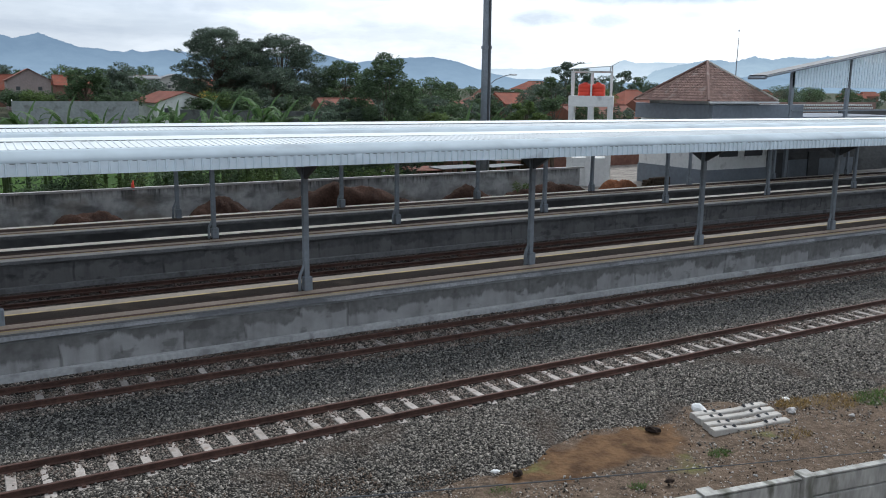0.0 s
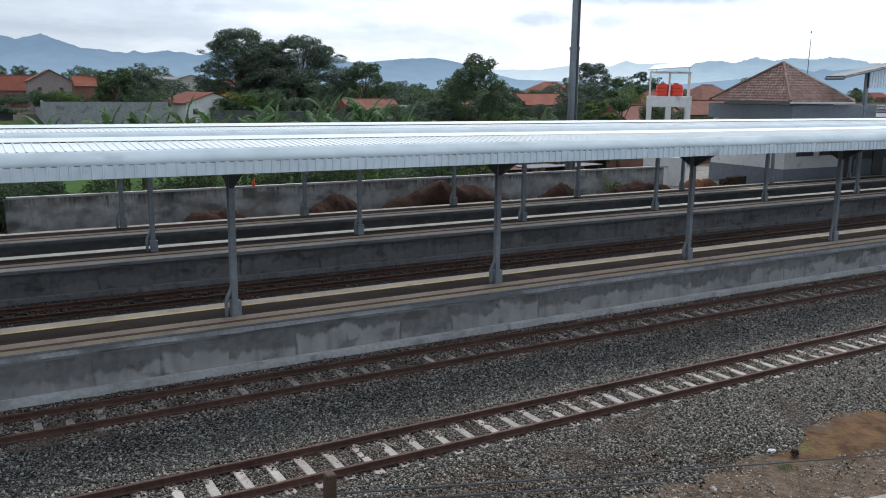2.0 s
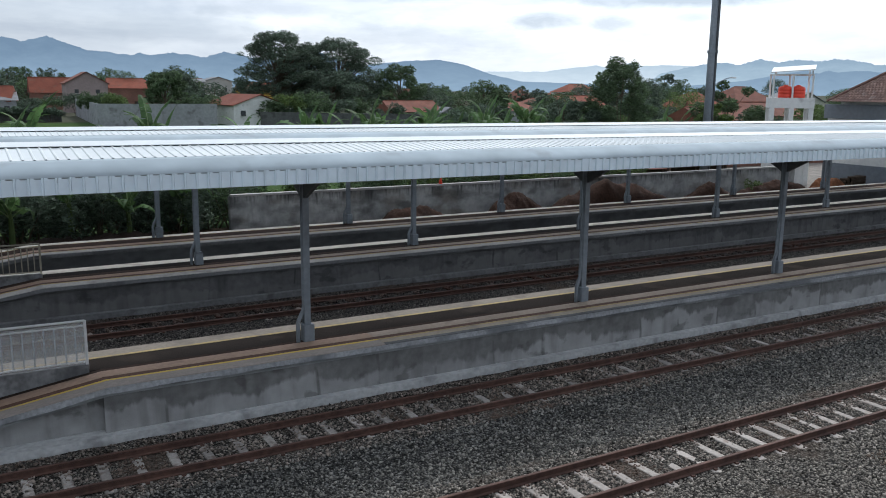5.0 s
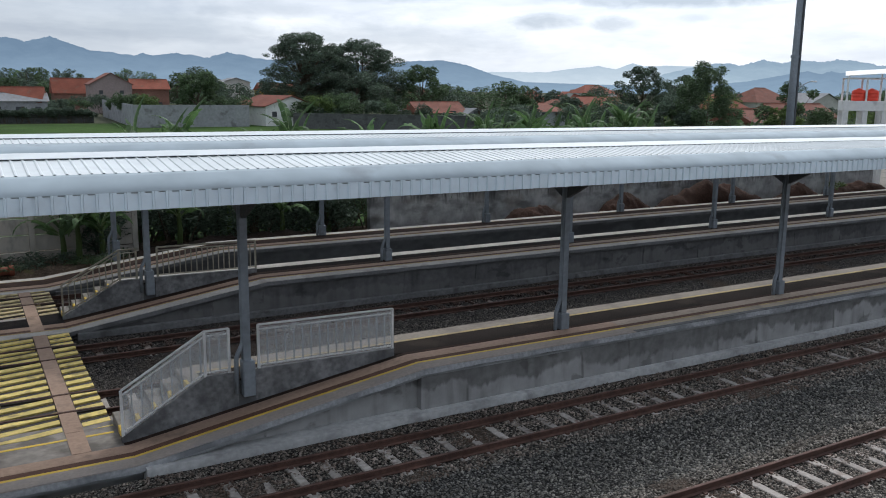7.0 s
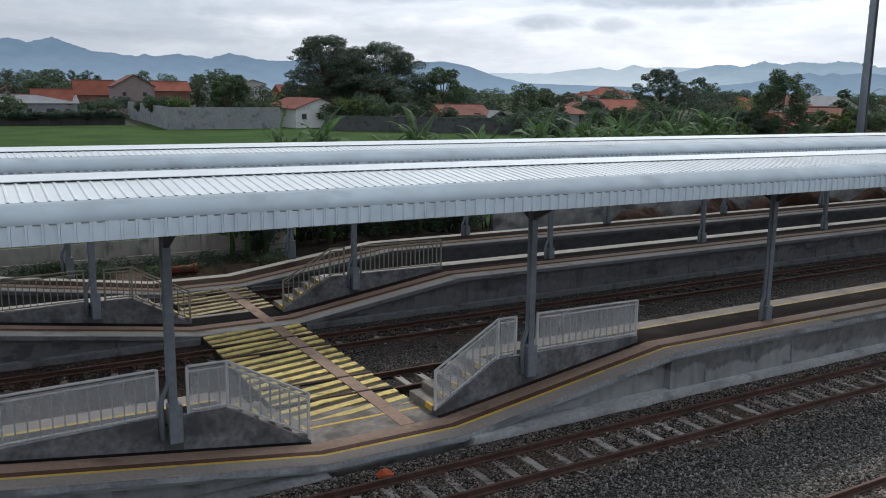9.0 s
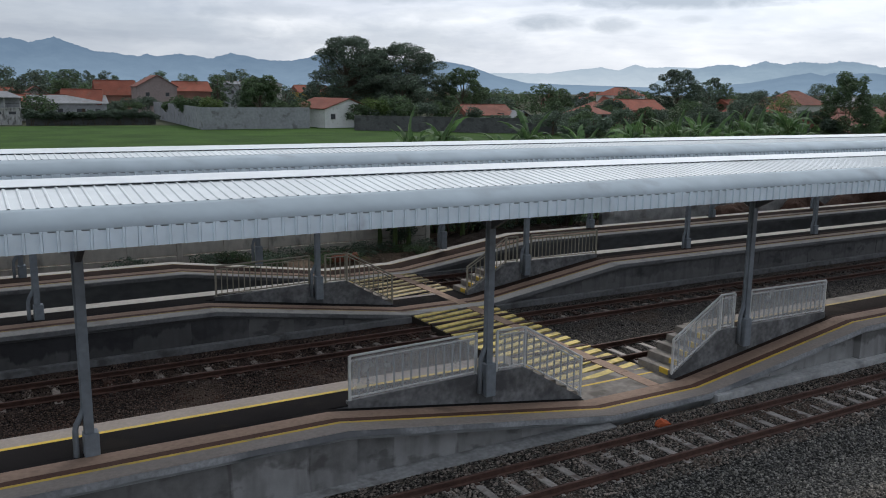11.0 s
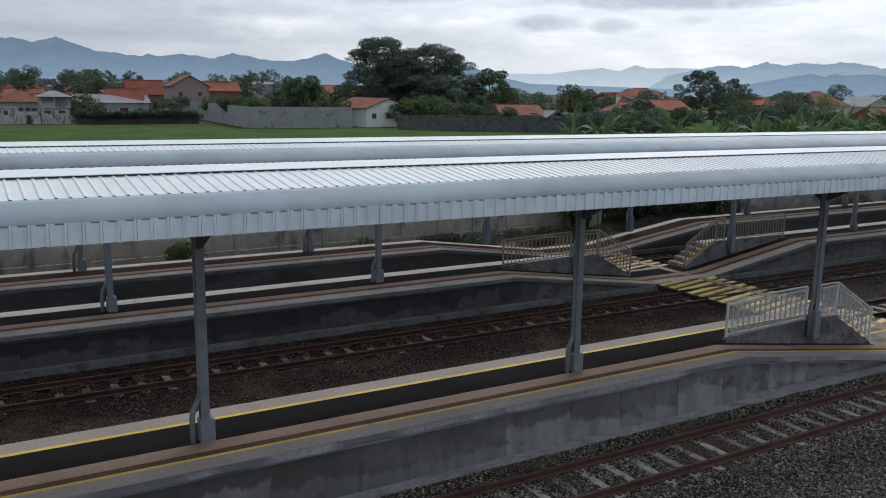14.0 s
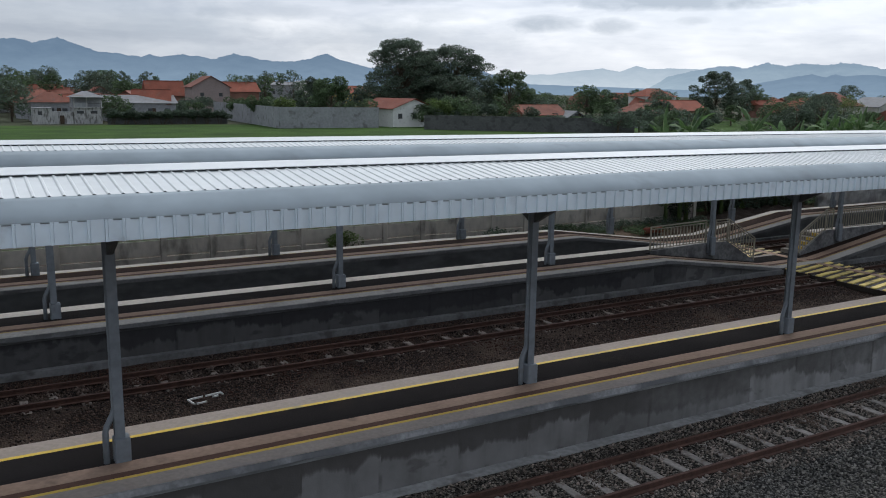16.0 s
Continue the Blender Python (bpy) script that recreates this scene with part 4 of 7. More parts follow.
# ---- pedestrian crossing ----
def crossing(label, y0, y1, x0, x1, pitch, paint, rails):
    c = empty("track_crossing", label, "crossing", "pedestrian crossings", kind="structure")
    # near-black deck: shade of the gaps between boards is put into its colour
    part("crossing_deck", boxed(x0, x1, y0, y1, LOW - 0.22, LOW - 0.03), BLACK, c, "timber decking coloured near black for the gaps")
    slope, width = 0.205, 0.215
    first = 24.45 if y0 < 30 else 33.95

    def clipped(poly, limit, sign):
        """The part of a flat outline with sign * y below sign * limit."""
        out = []
        for (xa, ya), (xb, yb) in zip(poly, poly[1:] + poly[:1]):
            da, db = sign * (ya - limit), sign * (yb - limit)
            if da <= 0:
                out.append((xa, ya))
            if da * db < 0:
                k = da / (da - db)
                out.append((xa + k * (xb - xa), ya + k * (yb - ya)))
        return out
    for i in range(-3, int((y1 - y0) / pitch) + 2):
        base = first + i * pitch
        for a, b in ((x0 + 0.01, -17.83), (-17.45, x1 - 0.01)):
            ya, yb = base + slope * (a - x0), base + slope * (b - x0)
            poly = clipped([(a, ya), (b, yb), (b, yb + width), (a, ya + width)], y0 + 0.02, -1)
            poly = clipped(poly, y1 - 0.02, 1) if poly else []
            if len(poly) < 3:
                continue
            bm = bmesh.new()
            lower = [bm.verts.new((x, y, LOW - 0.04)) for x, y in poly]
            upper = [bm.verts.new((x, y, LOW + 0.008)) for x, y in poly]
            bm.faces.new(upper)
            for j in range(len(poly)):
                k = (j + 1) % len(poly)
                bm.faces.new((lower[j], lower[k], upper[k], upper[j]))
            part("stripe_board", bm, paint, c, "yellow painted board")
    part("guide_path", boxed(-17.81, -17.47, y0, y1, LOW - 0.04, LOW + 0.014), TAN, c, "tan guide path")
    for y in rails:
        # raised dark strip; the slot's shade is put into its colour
        part("flangeway", boxed(x0, x1, y - 0.07, y + 0.07, LOW - 0.04, LOW + 0.012), BLACK, c, "dark strip standing for the slot beside the rail")
        part("rail_top", boxed(x0, x1, y - 0.035, y + 0.035, LOW - 0.04, LOW + 0.03, bevel=0.006), RUST, c, "rusty rail head")
    return c


WORN_YELLOW = material("worn_yellow_board", (0.68, 0.53, 0.165), 0.7, spread=0.14, grain=8, stain=1.0, piece=0.12, dirt=(0.28, 0.21, 0.09), dirt_amount=0.35, dirt_scale=3.0)
FADED_YELLOW = material("faded_yellow_board", (0.55, 0.44, 0.22), 0.75, spread=0.14, grain=8, stain=1.0, piece=0.15, dirt=(0.24, 0.18, 0.11), dirt_amount=0.45, dirt_scale=3.0)
crossing("level foot crossing of yellow boards with dark gaps over the track", 24.25, 31.72, -19.85, -16.90, 0.46, WORN_YELLOW, (25.43, 26.57, 29.31, 30.45))
crossing("worn foot crossing of faded yellow boards between far platforms", 33.95, 37.28, -19.70, -16.90, 0.46, FADED_YELLOW, (35.43, 36.57))
tan_spur = empty("guide_path", "tan guide path across the concrete landing", "paving", kind="structure")
part("spur", boxed(-17.81, -17.47, 23.16, 24.25, LOW - 0.02, LOW + 0.010), TAN, tan_spur)
part("landing_line", boxed(-19.75, -16.95, 23.90, 23.98, LOW - 0.02, LOW + 0.006), YELLOW, tan_spur, "yellow painted line")
far_spur = empty("guide_path", "tan guide path across the dark far landing", "paving", kind="structure")
part("spur", boxed(-17.81, -17.47, 32.2, 33.95, LOW - 0.02, LOW + 0.010), TAN, far_spur)
part("end_board", boxed(-19.68, -17.83, 33.72, 33.93, LOW - 0.02, LOW + 0.010), EDGE, far_spur, "pale worn end board")


# ---- railings ----
def railing(label, y, points, mat, height, step, sheer_panel, group):
    """A railing whose foot follows points of (x, z); rails, bars, end posts and, on one platform, clouded panels."""
    r = empty("railing", label, "railing", group)
    foot = lambda x: float(np.interp(x, [p[0] for p in points], [p[1] for p in points]))
    up = lambda h: [(x, y, z + h) for x, z in points]
    part("handrail", tube(bmesh.new(), up(height), 0.027), mat, r, "round top rail")
    part("upper_rail", tube(bmesh.new(), up(height - 0.10), 0.018), mat, r)
    part("bottom_rail", tube(bmesh.new(), up(0.05), 0.02), mat, r)
    x0, x1 = points[0][0], points[-1][0]
    for x, z in points:
        part("end_post", boxed(x - 0.026, x + 0.026, y - 0.026, y + 0.026, z - 0.12, z + height), mat, r)
    n = max(2, round((x1 - x0) / step))
    for i in range(1, n):
        x = x0 + (x1 - x0) * i / n
        part("bar", boxed(x - 0.014, x + 0.014, y - 0.014, y + 0.014, foot(x) + 0.05, foot(x) + height - 0.10), STEEL if sheer_panel else mat, r)
    if sheer_panel:
        for (xa, za), (xb, zb) in zip(points, points[1:]):
            bm = bmesh.new()
            v = [bm.verts.new(q) for q in ((xa + 0.03, y - 0.045, za + 0.02), (xb - 0.03, y - 0.045, zb + 0.02), (xb - 0.03, y - 0.045, zb + height - 0.03), (xa + 0.03, y - 0.045, za + height - 0.03))]
            w = [bm.verts.new(q.co + Vector((0, 0.006, 0))) for q in v]
            bm.faces.new(v), bm.faces.new(w[::-1])
            for j in range(4):
                bm.faces.new((v[j], w[j], w[(j + 1) % 4], v[(j + 1) % 4]))
            part("panel", bm, SHEER, r, "clouded see-through panel")
    return r


for y, top, mat, step, clouded, words, group in (
        (23.36, TOP_A, PALE, 0.19, True, "pale metal railing with clouded panels beside platform steps", "near platform railings"),
        (33.21, TOP_B, BEIGE, 0.17, False, "beige metal bar railing beside platform steps", "middle platform railings")):
    h = 0.90
    railing(words, y, [(-16.87, LOW + 0.12), (-15.26, top + 0.17), (-14.78, top + 0.17)], mat, h, step, clouded, group)
    railing(words, y, [(-14.17, top + 0.17), (-11.12, top + 0.14)], mat, h, step, clouded, group)
    railing(words, y, [(-22.16, top + 0.13), (-21.42, top + 0.13), (-19.80, LOW + 0.10)], mat, h, step, clouded, group)
    railing(words, y, [(-25.64, top + 0.08), (-22.70, top + 0.15)], mat, h, step, clouded, group)


# ---- canopies ----
def roof_line(ridge, half, roll):
    """Half section of the canopy from the fascia's foot over the rounded eave to the ridge, as (offset from ridge line, z)."""
    pts = [(-half, ridge - 0.752), (-half, ridge - 0.45)]
    pts += [(-half + 0.05, ridge - 0.385), (-half + 0.17, ridge - 0.308), (-half + 0.36, ridge - 0.23), (-half + roll, ridge - 0.205 + 0.105 * (roll - 0.50))]
    pts += [(-0.20, ridge - 0.045)]
    return pts


def ribbed(length, pitch, height, half_top, half_foot, ring, joint=0.0):
    """A sheet with raised ribs at even pitch; ring(x, h) gives its four corners at a station x lifted by h."""
    bm = bmesh.new()
    stations = [(0.0, 0.0)]
    for i in range(round(length / pitch)):
        c = i * pitch + half_foot + 0.001
        # grooves added beside each rib so that a line of shade shows
        if joint:
            stations += [(c - half_foot, -joint), (c - half_foot + 0.005, -joint)]
        stations += [(c - half_foot + (0.0055 if joint else 0.0), 0.0), (c - half_top, height), (c + half_top, height), (c + half_foot, 0.0)]
        if joint:
            stations += [(c + half_foot + 0.0005, -joint), (c + half_foot + 0.0055, -joint), (c + half_foot + 0.006, 0.0)]
    stations.append((length, 0.0))
    rings = [[bm.verts.new(q) for q in ring(x, h)] for x, h in stations]
    for a, b in zip(rings, rings[1:]):
        for j in range(4):
            bm.faces.new((a[j], b[j], b[(j + 1) % 4], a[(j + 1) % 4]))
    bm.faces.new(rings[0]), bm.faces.new(rings[-1][::-1])
    return bm


FASCIA_PITCH, ROOF_PITCH = 0.2116, 0.1809
FASCIA_SHEET, ROOF_SHEET = 10 * FASCIA_PITCH, 12 * ROOF_PITCH


def canopy(label, y, ridge, posts, tilt, x0, x1, base, group="platform canopies", width=2.22, roll=0.50, cap_half=0.52, sag=0.0):
    c = empty("platform_canopy", label, "canopy", group)
    half = roof_line(ridge, width, roll)
    lift = lambda x: -tilt * x
    crest = lambda x: min(0.02, max(-0.09, -sag * (x + 14)))
    for side, s in (("near", 1), ("far", -1)):
        sec = [(y + s * a, z) for a, z in half]
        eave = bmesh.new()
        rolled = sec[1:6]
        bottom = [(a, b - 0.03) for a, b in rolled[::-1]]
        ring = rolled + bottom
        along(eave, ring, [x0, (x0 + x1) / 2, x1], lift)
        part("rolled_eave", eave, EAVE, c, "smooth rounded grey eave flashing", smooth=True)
        (ya, za), (yb, zb) = sec[5], sec[6]
        yf, z0, z1 = sec[0][0] - s * 0.006, sec[0][1], sec[1][1] - 0.010
        fas = ribbed(FASCIA_SHEET, FASCIA_PITCH, 0.018, 0.012, 0.020, lambda x, h: ((x, yf - s * h, z0), (x, yf - s * h, z1), (x, yf - s * h + s * 0.008, z1), (x, yf - s * h + s * 0.008, z0)), 0.016)
        fas_me = bm_mesh("fascia_panel", fas)
        for i in range(int((x1 - x0) / ROOF_SHEET)):
            x = x0 + 0.12 + ROOF_SHEET * i
            zt = zb + crest(x)
            sheet = ribbed(ROOF_SHEET, ROOF_PITCH, 0.017, 0.010, 0.028, lambda x, h: ((x, ya, za + h), (x, yb, zt + h), (x, yb, zt + h - 0.006), (x, ya, za + h - 0.006)))
            part("roof_sheet", sheet, ROOF, c, at=pose(x, 0, lift(x), 0, math.degrees(tilt)))
        for i in range(int((x1 - x0) / FASCIA_SHEET)):
            x = x0 + 0.13 + FASCIA_SHEET * i
            part("fascia_panel", fas_me, FASCIA, c, at=pose(x, 0, lift(x), 0, math.degrees(tilt)))
    stations = [x0, *range(-56, 40, 8), x1]
    crown = lambda x: lift(x) + crest(x)
    edge = ridge - 0.024 - 0.105 * cap_half + 0.030
    cap = [(y - cap_half, edge + 0.010), (y - 0.06, ridge + 0.014), (y + 0.06, ridge + 0.014), (y + cap_half, edge + 0.010), (y + cap_half, edge), (y, ridge + 0.004), (y - cap_half, edge)]
    part("ridge_cap", along(bmesh.new(), cap, stations, crown), ROOF, c, "bright folded ridge cap")
    # dark strips under the cap's edge; shade of the rib gaps put into colour
    for s in (-1, 1):
        ya, yb = y + (cap_half - 0.06) * s, y + (cap_half - 0.04) * s
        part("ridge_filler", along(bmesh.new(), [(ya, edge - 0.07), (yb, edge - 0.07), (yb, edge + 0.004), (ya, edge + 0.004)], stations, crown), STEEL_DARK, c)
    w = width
    # lining coloured near black: the underside's shade is in its colour
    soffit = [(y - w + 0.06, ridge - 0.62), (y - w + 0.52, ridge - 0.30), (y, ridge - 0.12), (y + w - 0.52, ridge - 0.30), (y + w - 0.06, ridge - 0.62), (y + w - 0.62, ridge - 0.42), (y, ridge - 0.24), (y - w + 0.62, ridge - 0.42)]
    part("soffit", along(bmesh.new(), soffit, [x0, x1], lift), STEEL_DARK, c, "dark underside lining, shade put into its colour")
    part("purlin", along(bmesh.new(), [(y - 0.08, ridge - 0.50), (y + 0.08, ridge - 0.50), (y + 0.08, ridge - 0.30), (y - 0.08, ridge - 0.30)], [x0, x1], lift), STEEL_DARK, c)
    # one column with its pipe, socket and brackets, then repeats
    top = ridge - 0.30
    col = bmesh.new()
    shape = [(-0.075, -0.08), (0.075, -0.08), (0.075, -0.068), (0.007, -0.068), (0.007, 0.068), (0.075, 0.068), (0.075, 0.08), (-0.075, 0.08), (-0.075, 0.068), (-0.007, 0.068), (-0.007, -0.068), (-0.075, -0.068)]
    foot_ring, head_ring = [col.verts.new((a, b, base)) for a, b in shape], [col.verts.new((a, b, top)) for a, b in shape]
    for j in range(12):
        col.faces.new((foot_ring[j], foot_ring[(j + 1) % 12], head_ring[(j + 1) % 12], head_ring[j]))
    col.faces.new(foot_ring[::-1]), col.faces.new(head_ring)
    col_me = bm_mesh("post", col)
    sock_me = bm_mesh("socket", boxed(-0.10, 0.15, -0.13, 0.13, base - 0.35, base + 0.40, bevel=0.02))
    pipe_me = bm_mesh("drainpipe", tube(bmesh.new(), [(-0.055, 0.0, top), (-0.055, 0.0, base + 0.80), (-0.08, -0.01, base + 0.70), (-0.19, -0.03, base + 0.50), (-0.215, -0.03, base + 0.40), (-0.215, -0.03, base - 0.30)], 0.05))
    arm = bmesh.new()
    for s in (-1, 1):
        v = [arm.verts.new(q) for q in ((-0.05, 0.09 * s, top - 1.02), (-0.05, 0.09 * s, top), (-0.05, (width - 0.47) * s, top - 0.02), (-0.05, (width - 0.47) * s, top - 0.16))]
        w = [arm.verts.new(q.co + Vector((0.10, 0, 0))) for q in v]
        arm.faces.new(v), arm.faces.new(w[::-1])
        for j in range(4):
            arm.faces.new((v[j], w[j], w[(j + 1) % 4], v[(j + 1) % 4]))
    arm_me = bm_mesh("bracket", arm)
    for x in posts:
        post = part("post", col_me, STEEL, c, "grey-blue steel column", at=pose(x, y, lift(x)))
        part("socket", sock_me, STEEL, post, "painted concrete socket", at=pose(0, 0, -lift(x)))
        part("drainpipe", pipe_me, STEEL, post, "grey bent drainpipe", smooth=True)
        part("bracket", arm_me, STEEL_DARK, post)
    return c


canopy("long white sheet-metal canopy on single steel columns over the near platform", 23.26, 5.69, POST_X, 0.0022, -66, 92, TOP_A, sag=0.0030)
canopy("long white sheet-metal canopy over the middle platform", 33.12, 5.51, POST_X, 0.0028, -66, 92, TOP_B, roll=0.86, cap_half=0.66)
# unseen roof assumed from its posts; kept narrow to let light onto the bands
canopy("lower sheet-metal canopy over the far platform", 39.15, 4.88, POST_X, 0.0028, -66, 40, TOP_C, width=1.45)

# ---- near side: boundary wall, wire fence, spare sleepers ----
def post_and_panel_wall(label, start, end, top, foot, bay, mat, cap, group, thick=0.10, cut=()):
    """A boundary wall of panels between pillars, with a coping on each panel."""
    w = empty("boundary_wall", label, "wall", group, kind="structure")
    a, b = Vector(start), Vector(end)
    n = max(1, round((b - a).length / bay))
    turn = math.degrees(math.atan2(b.y - a.y, b.x - a.x))
    step = (b - a).length / n
    pillar = bm_mesh("pillar", box(boxed(-0.11, 0.11, -0.12, 0.12, foot, top + 0.02, bevel=0.01), -0.125, 0.125, -0.13, 0.13, top + 0.02, top + 0.045))
    h = (top - 0.03 - foot) / 4
    slab = bm_mesh("wall_panel", boxed(0.11, step - 0.11, -thick / 2, thick / 2, 0.004, h - 0.028, bevel=0.012))
    coping = bm_mesh("panel_coping", boxed(0.11, step - 0.11, -thick / 2 - 0.015, thick / 2 + 0.015, top - 0.03, top, bevel=0.006))
    for i in range(n + 1):
        p = a.lerp(b, i / n)
        part("pillar", pillar, mat, w, at=pose(p.x, p.y, 0, 0, 0, turn))
        if i < n:
            for k in range(4):
                part("wall_panel", slab, mat, w, at=pose(p.x, p.y, foot + k * h, 0, 0, turn))
            part("panel_coping", coping, cap, w, at=pose(p.x, p.y, 0, 0, 0, turn))
    return w


post_and_panel_wall("grey concrete boundary wall with pillars and pale coping", (4.86, 9.89, 0), (40.77, 3.71, 0), 0.85, -0.5, 1.915, MOSSY, MOSSY, "boundary walls")

fence = empty("wire_fence", "dark post with slack rusty fence wires", "fence")
part("fence_post", boxed(-2.535, -2.465, 7.165, 7.235, -0.35, 4.48, bevel=0.008), TIMBER, fence, "dark weathered fence post")
for k, (z, dz) in enumerate(((4.34, -0.05), (4.27, -0.12))):
    pts = [(-2.5 + 17.5 * s, 7.2 + 1.5 * s, z - 3.65 * s + dz * math.sin(math.pi * s)) for s in np.linspace(0, 1, 12)]
    part("wire", tube(bmesh.new(), pts[:] if k == 0 else pts[:3], 0.008, 5), STEEL_DARK, fence, "thin rusty wire")
part("wire_back", tube(bmesh.new(), [(-2.5, 7.2, 4.30), (-5.5, 7.4, 3.75), (-9.0, 7.6, 3.5), (-14.0, 7.9, 3.6), (-20.0, 8.2, 4.3)], 0.008, 5), STEEL_DARK, fence)
part("far_fence_post", boxed(14.94, 15.06, 8.64, 8.76, -0.5, 0.8, bevel=0.012), TIMBER, fence)
part("back_fence_post", boxed(-20.07, -19.93, 8.14, 8.26, -0.5, 4.45, bevel=0.012), TIMBER, fence)

SPARE = material("spare_sleeper_concrete", (0.43, 0.405, 0.365), 0.9, spread=0.1, grain=14, stain=1.5, dirt=(0.3, 0.26, 0.22), dirt_amount=0.25, piece=0.06)


def spare_sleeper(x, y, z, turn, tilt=0.0):
    s = empty("spare_sleeper", "pale concrete railway sleeper lying on bare earth", "railway sleeper", "stacked spare sleepers", at=pose(x, y, z, 0, tilt, turn))
    bm = bmesh.new()
    rings = []
    for px, w, top in ((-1.0, 0.095, 0.21), (-0.6, 0.095, 0.21), (-0.25, 0.08, 0.17), (0.25, 0.08, 0.17), (0.6, 0.095, 0.21), (1.0, 0.095, 0.21)):
        rings.append([bm.verts.new(c) for c in ((px, -w - 0.02, 0), (px, w + 0.02, 0), (px, w, top - 0.02), (px, w - 0.02, top), (px, -w + 0.02, top), (px, -w, top - 0.02))])
    for a, b in zip(rings, rings[1:]):
        for j in range(6):
            bm.faces.new((a[j], b[j], b[(j + 1) % 6], a[(j + 1) % 6]))
    bm.faces.new(rings[0]), bm.faces.new(rings[-1][::-1])
    part("body", bm, SPARE, s)
    for px in (-0.66, -0.42, 0.42, 0.66):
        part("rail_clip", box(boxed(px - 0.03, px + 0.03, -0.05, 0.05, 0.195, 0.222, bevel=0.008), px - 0.013, px + 0.013, -0.025, 0.025, 0.22, 0.245), STEEL_DARK, s, "dark iron rail clip")
    return s


for k, (x, y, z) in enumerate(((15.60, 12.88, -0.29), (15.52, 12.61, -0.29), (15.43, 12.33, -0.30), (15.34, 12.06, -0.31))):
    spare_sleeper(x, y, z, (-8, -9.5, -8.5, -10)[k], 0.4)
lump = empty("plaster_lump", "crumpled white sack beside the sleepers", "sack")
bm = bmesh.new()
bmesh.ops.create_icosphere(bm, subdivisions=2, radius=0.17)
for v in bm.verts:
    v.co *= 1 + 0.5 * noise.noise(v.co * 6)
    v.co.z = max(v.co.z * 0.8, -0.08)
lump_body = part("body", bm, WHITE_WALL, lump)
lump.matrix_basis = pose(15.0, 13.2, -0.10, 0, 0, 20)


def scrap(name, label, category, x, y, z, size, mat, seed):
    """A small broken thing lying on the ground."""
    bm = bmesh.new()
    bmesh.ops.create_icosphere(bm, subdivisions=2, radius=1.0)
    for v in bm.verts:
        d = 1 + 0.45 * noise.noise(v.co * 1.7 + Vector((seed, 0, 0))) + 0.2 * noise.noise(v.co * 4 + Vector((0, seed, 0)))
        v.co = Vector((v.co.x * size[0] * d, v.co.y * size[1] * d, max(v.co.z * size[2] * d, -0.3 * size[2])))
    ob = new(name, bm_mesh(name, bm))
    ob.data.materials.append(mat)
    ob.matrix_basis = pose(x, y, z, 0, 0, seed * 47)
    return tagged(ob, label, category)


BRIGHT_BRICK = material("bright_orange_brick", (0.52, 0.12, 0.05), 0.85, spread=0.12, grain=12, stain=1.5)
scrap("broken_brick", "orange-red broken brick lump beside the rail", "brick", -19.0, 21.44, 0.06, (0.19, 0.12, 0.13), BRIGHT_BRICK, 3)
frame_bits = empty("plastic_debris", "broken white plastic frame lying on brown ballast", "debris", at=pose(-43.8, 28.25, 0.0, 0, 0, 12))
for x0, x1, y0, y1 in ((-0.42, -0.05, 0.16, 0.19), (0.02, 0.40, 0.15, 0.18), (-0.42, -0.39, -0.17, 0.16), (-0.36, -0.12, -0.19, -0.16), (0.37, 0.40, 0.02, 0.15), (0.12, 0.26, 0.0, 0.03)):
    part("bar", boxed(x0, x1, y0, y1, 0.0, 0.035), WHITE_WALL, frame_bits)
for k, (x, y, s) in enumerate(((9.3, 12.9, 0.09), (9.6, 12.6, 0.14), (7.0, 12.3, 0.08), (5.1, 12.2, 0.12), (11.9, 11.0, 0.10), (16.9, 12.2, 0.16), (17.4, 12.75, 0.12), (13.3, 12.9, 0.17), (17.9, 11.4, 0.09), (3.2, 12.4, 0.15))):
    scrap("rubble_stone", "loose lump of rubble on bare earth", "stone", x, y, -0.20 + 0.3 * s, (s, 0.6 * s, 0.5 * s), (WHITE_WALL, SOIL, COPING)[k % 3], 11 + k)
stones("rubble_chips", -5, 34, 7.5, 13.2, 2600, 0.03, COPING, lambda x, y: -0.21 + (0.10 * noise.noise((x * 0.35, y * 0.35, 0)) + 0.05 * noise.noise((x * 1.1, y * 1.1, 3)) - 0.03), "pale rubble chips strewn on bare earth", 9, bare=(11.6, 12.65, 2.6, 0.75))


RUSTY_SOIL = material("rust_orange_soil", (0.17, 0.068, 0.03), 0.95, spread=0.3, grain=9, stain=0.8, bump=0.8, bump_scale=14, fine=0.05)


MUD = material("brown_mud_crumb", (0.15, 0.112, 0.085), 0.95, spread=0.2, grain=6, stain=0.8, bump=0, island=0.5)
GROUND_Z = lambda x, y: -0.22 + (0.10 * noise.noise((x * 0.35, y * 0.35, 0)) + 0.05 * noise.noise((x * 1.1, y * 1.1, 3)))
MUD_POOL = (11.6, 12.65, 2.6, 0.75)
stones("earth_clods", 2, 30, 8.0, 13.4, 2400, 0.018, SOIL, GROUND_Z, "dark clods of trodden earth", 12, bare=MUD_POOL)
stones("spilt_ballast", 2, 30, 11.0, 13.6, 4200, 0.030, STONE, GROUND_Z, "grey stones spilt from the track bed onto earth", 13, bare=MUD_POOL)
stones("fine_gravel", 2, 30, 8.0, 13.4, 4200, 0.015, COPING, GROUND_Z, "fine pale gravel strewn on bare earth", 14, bare=MUD_POOL)
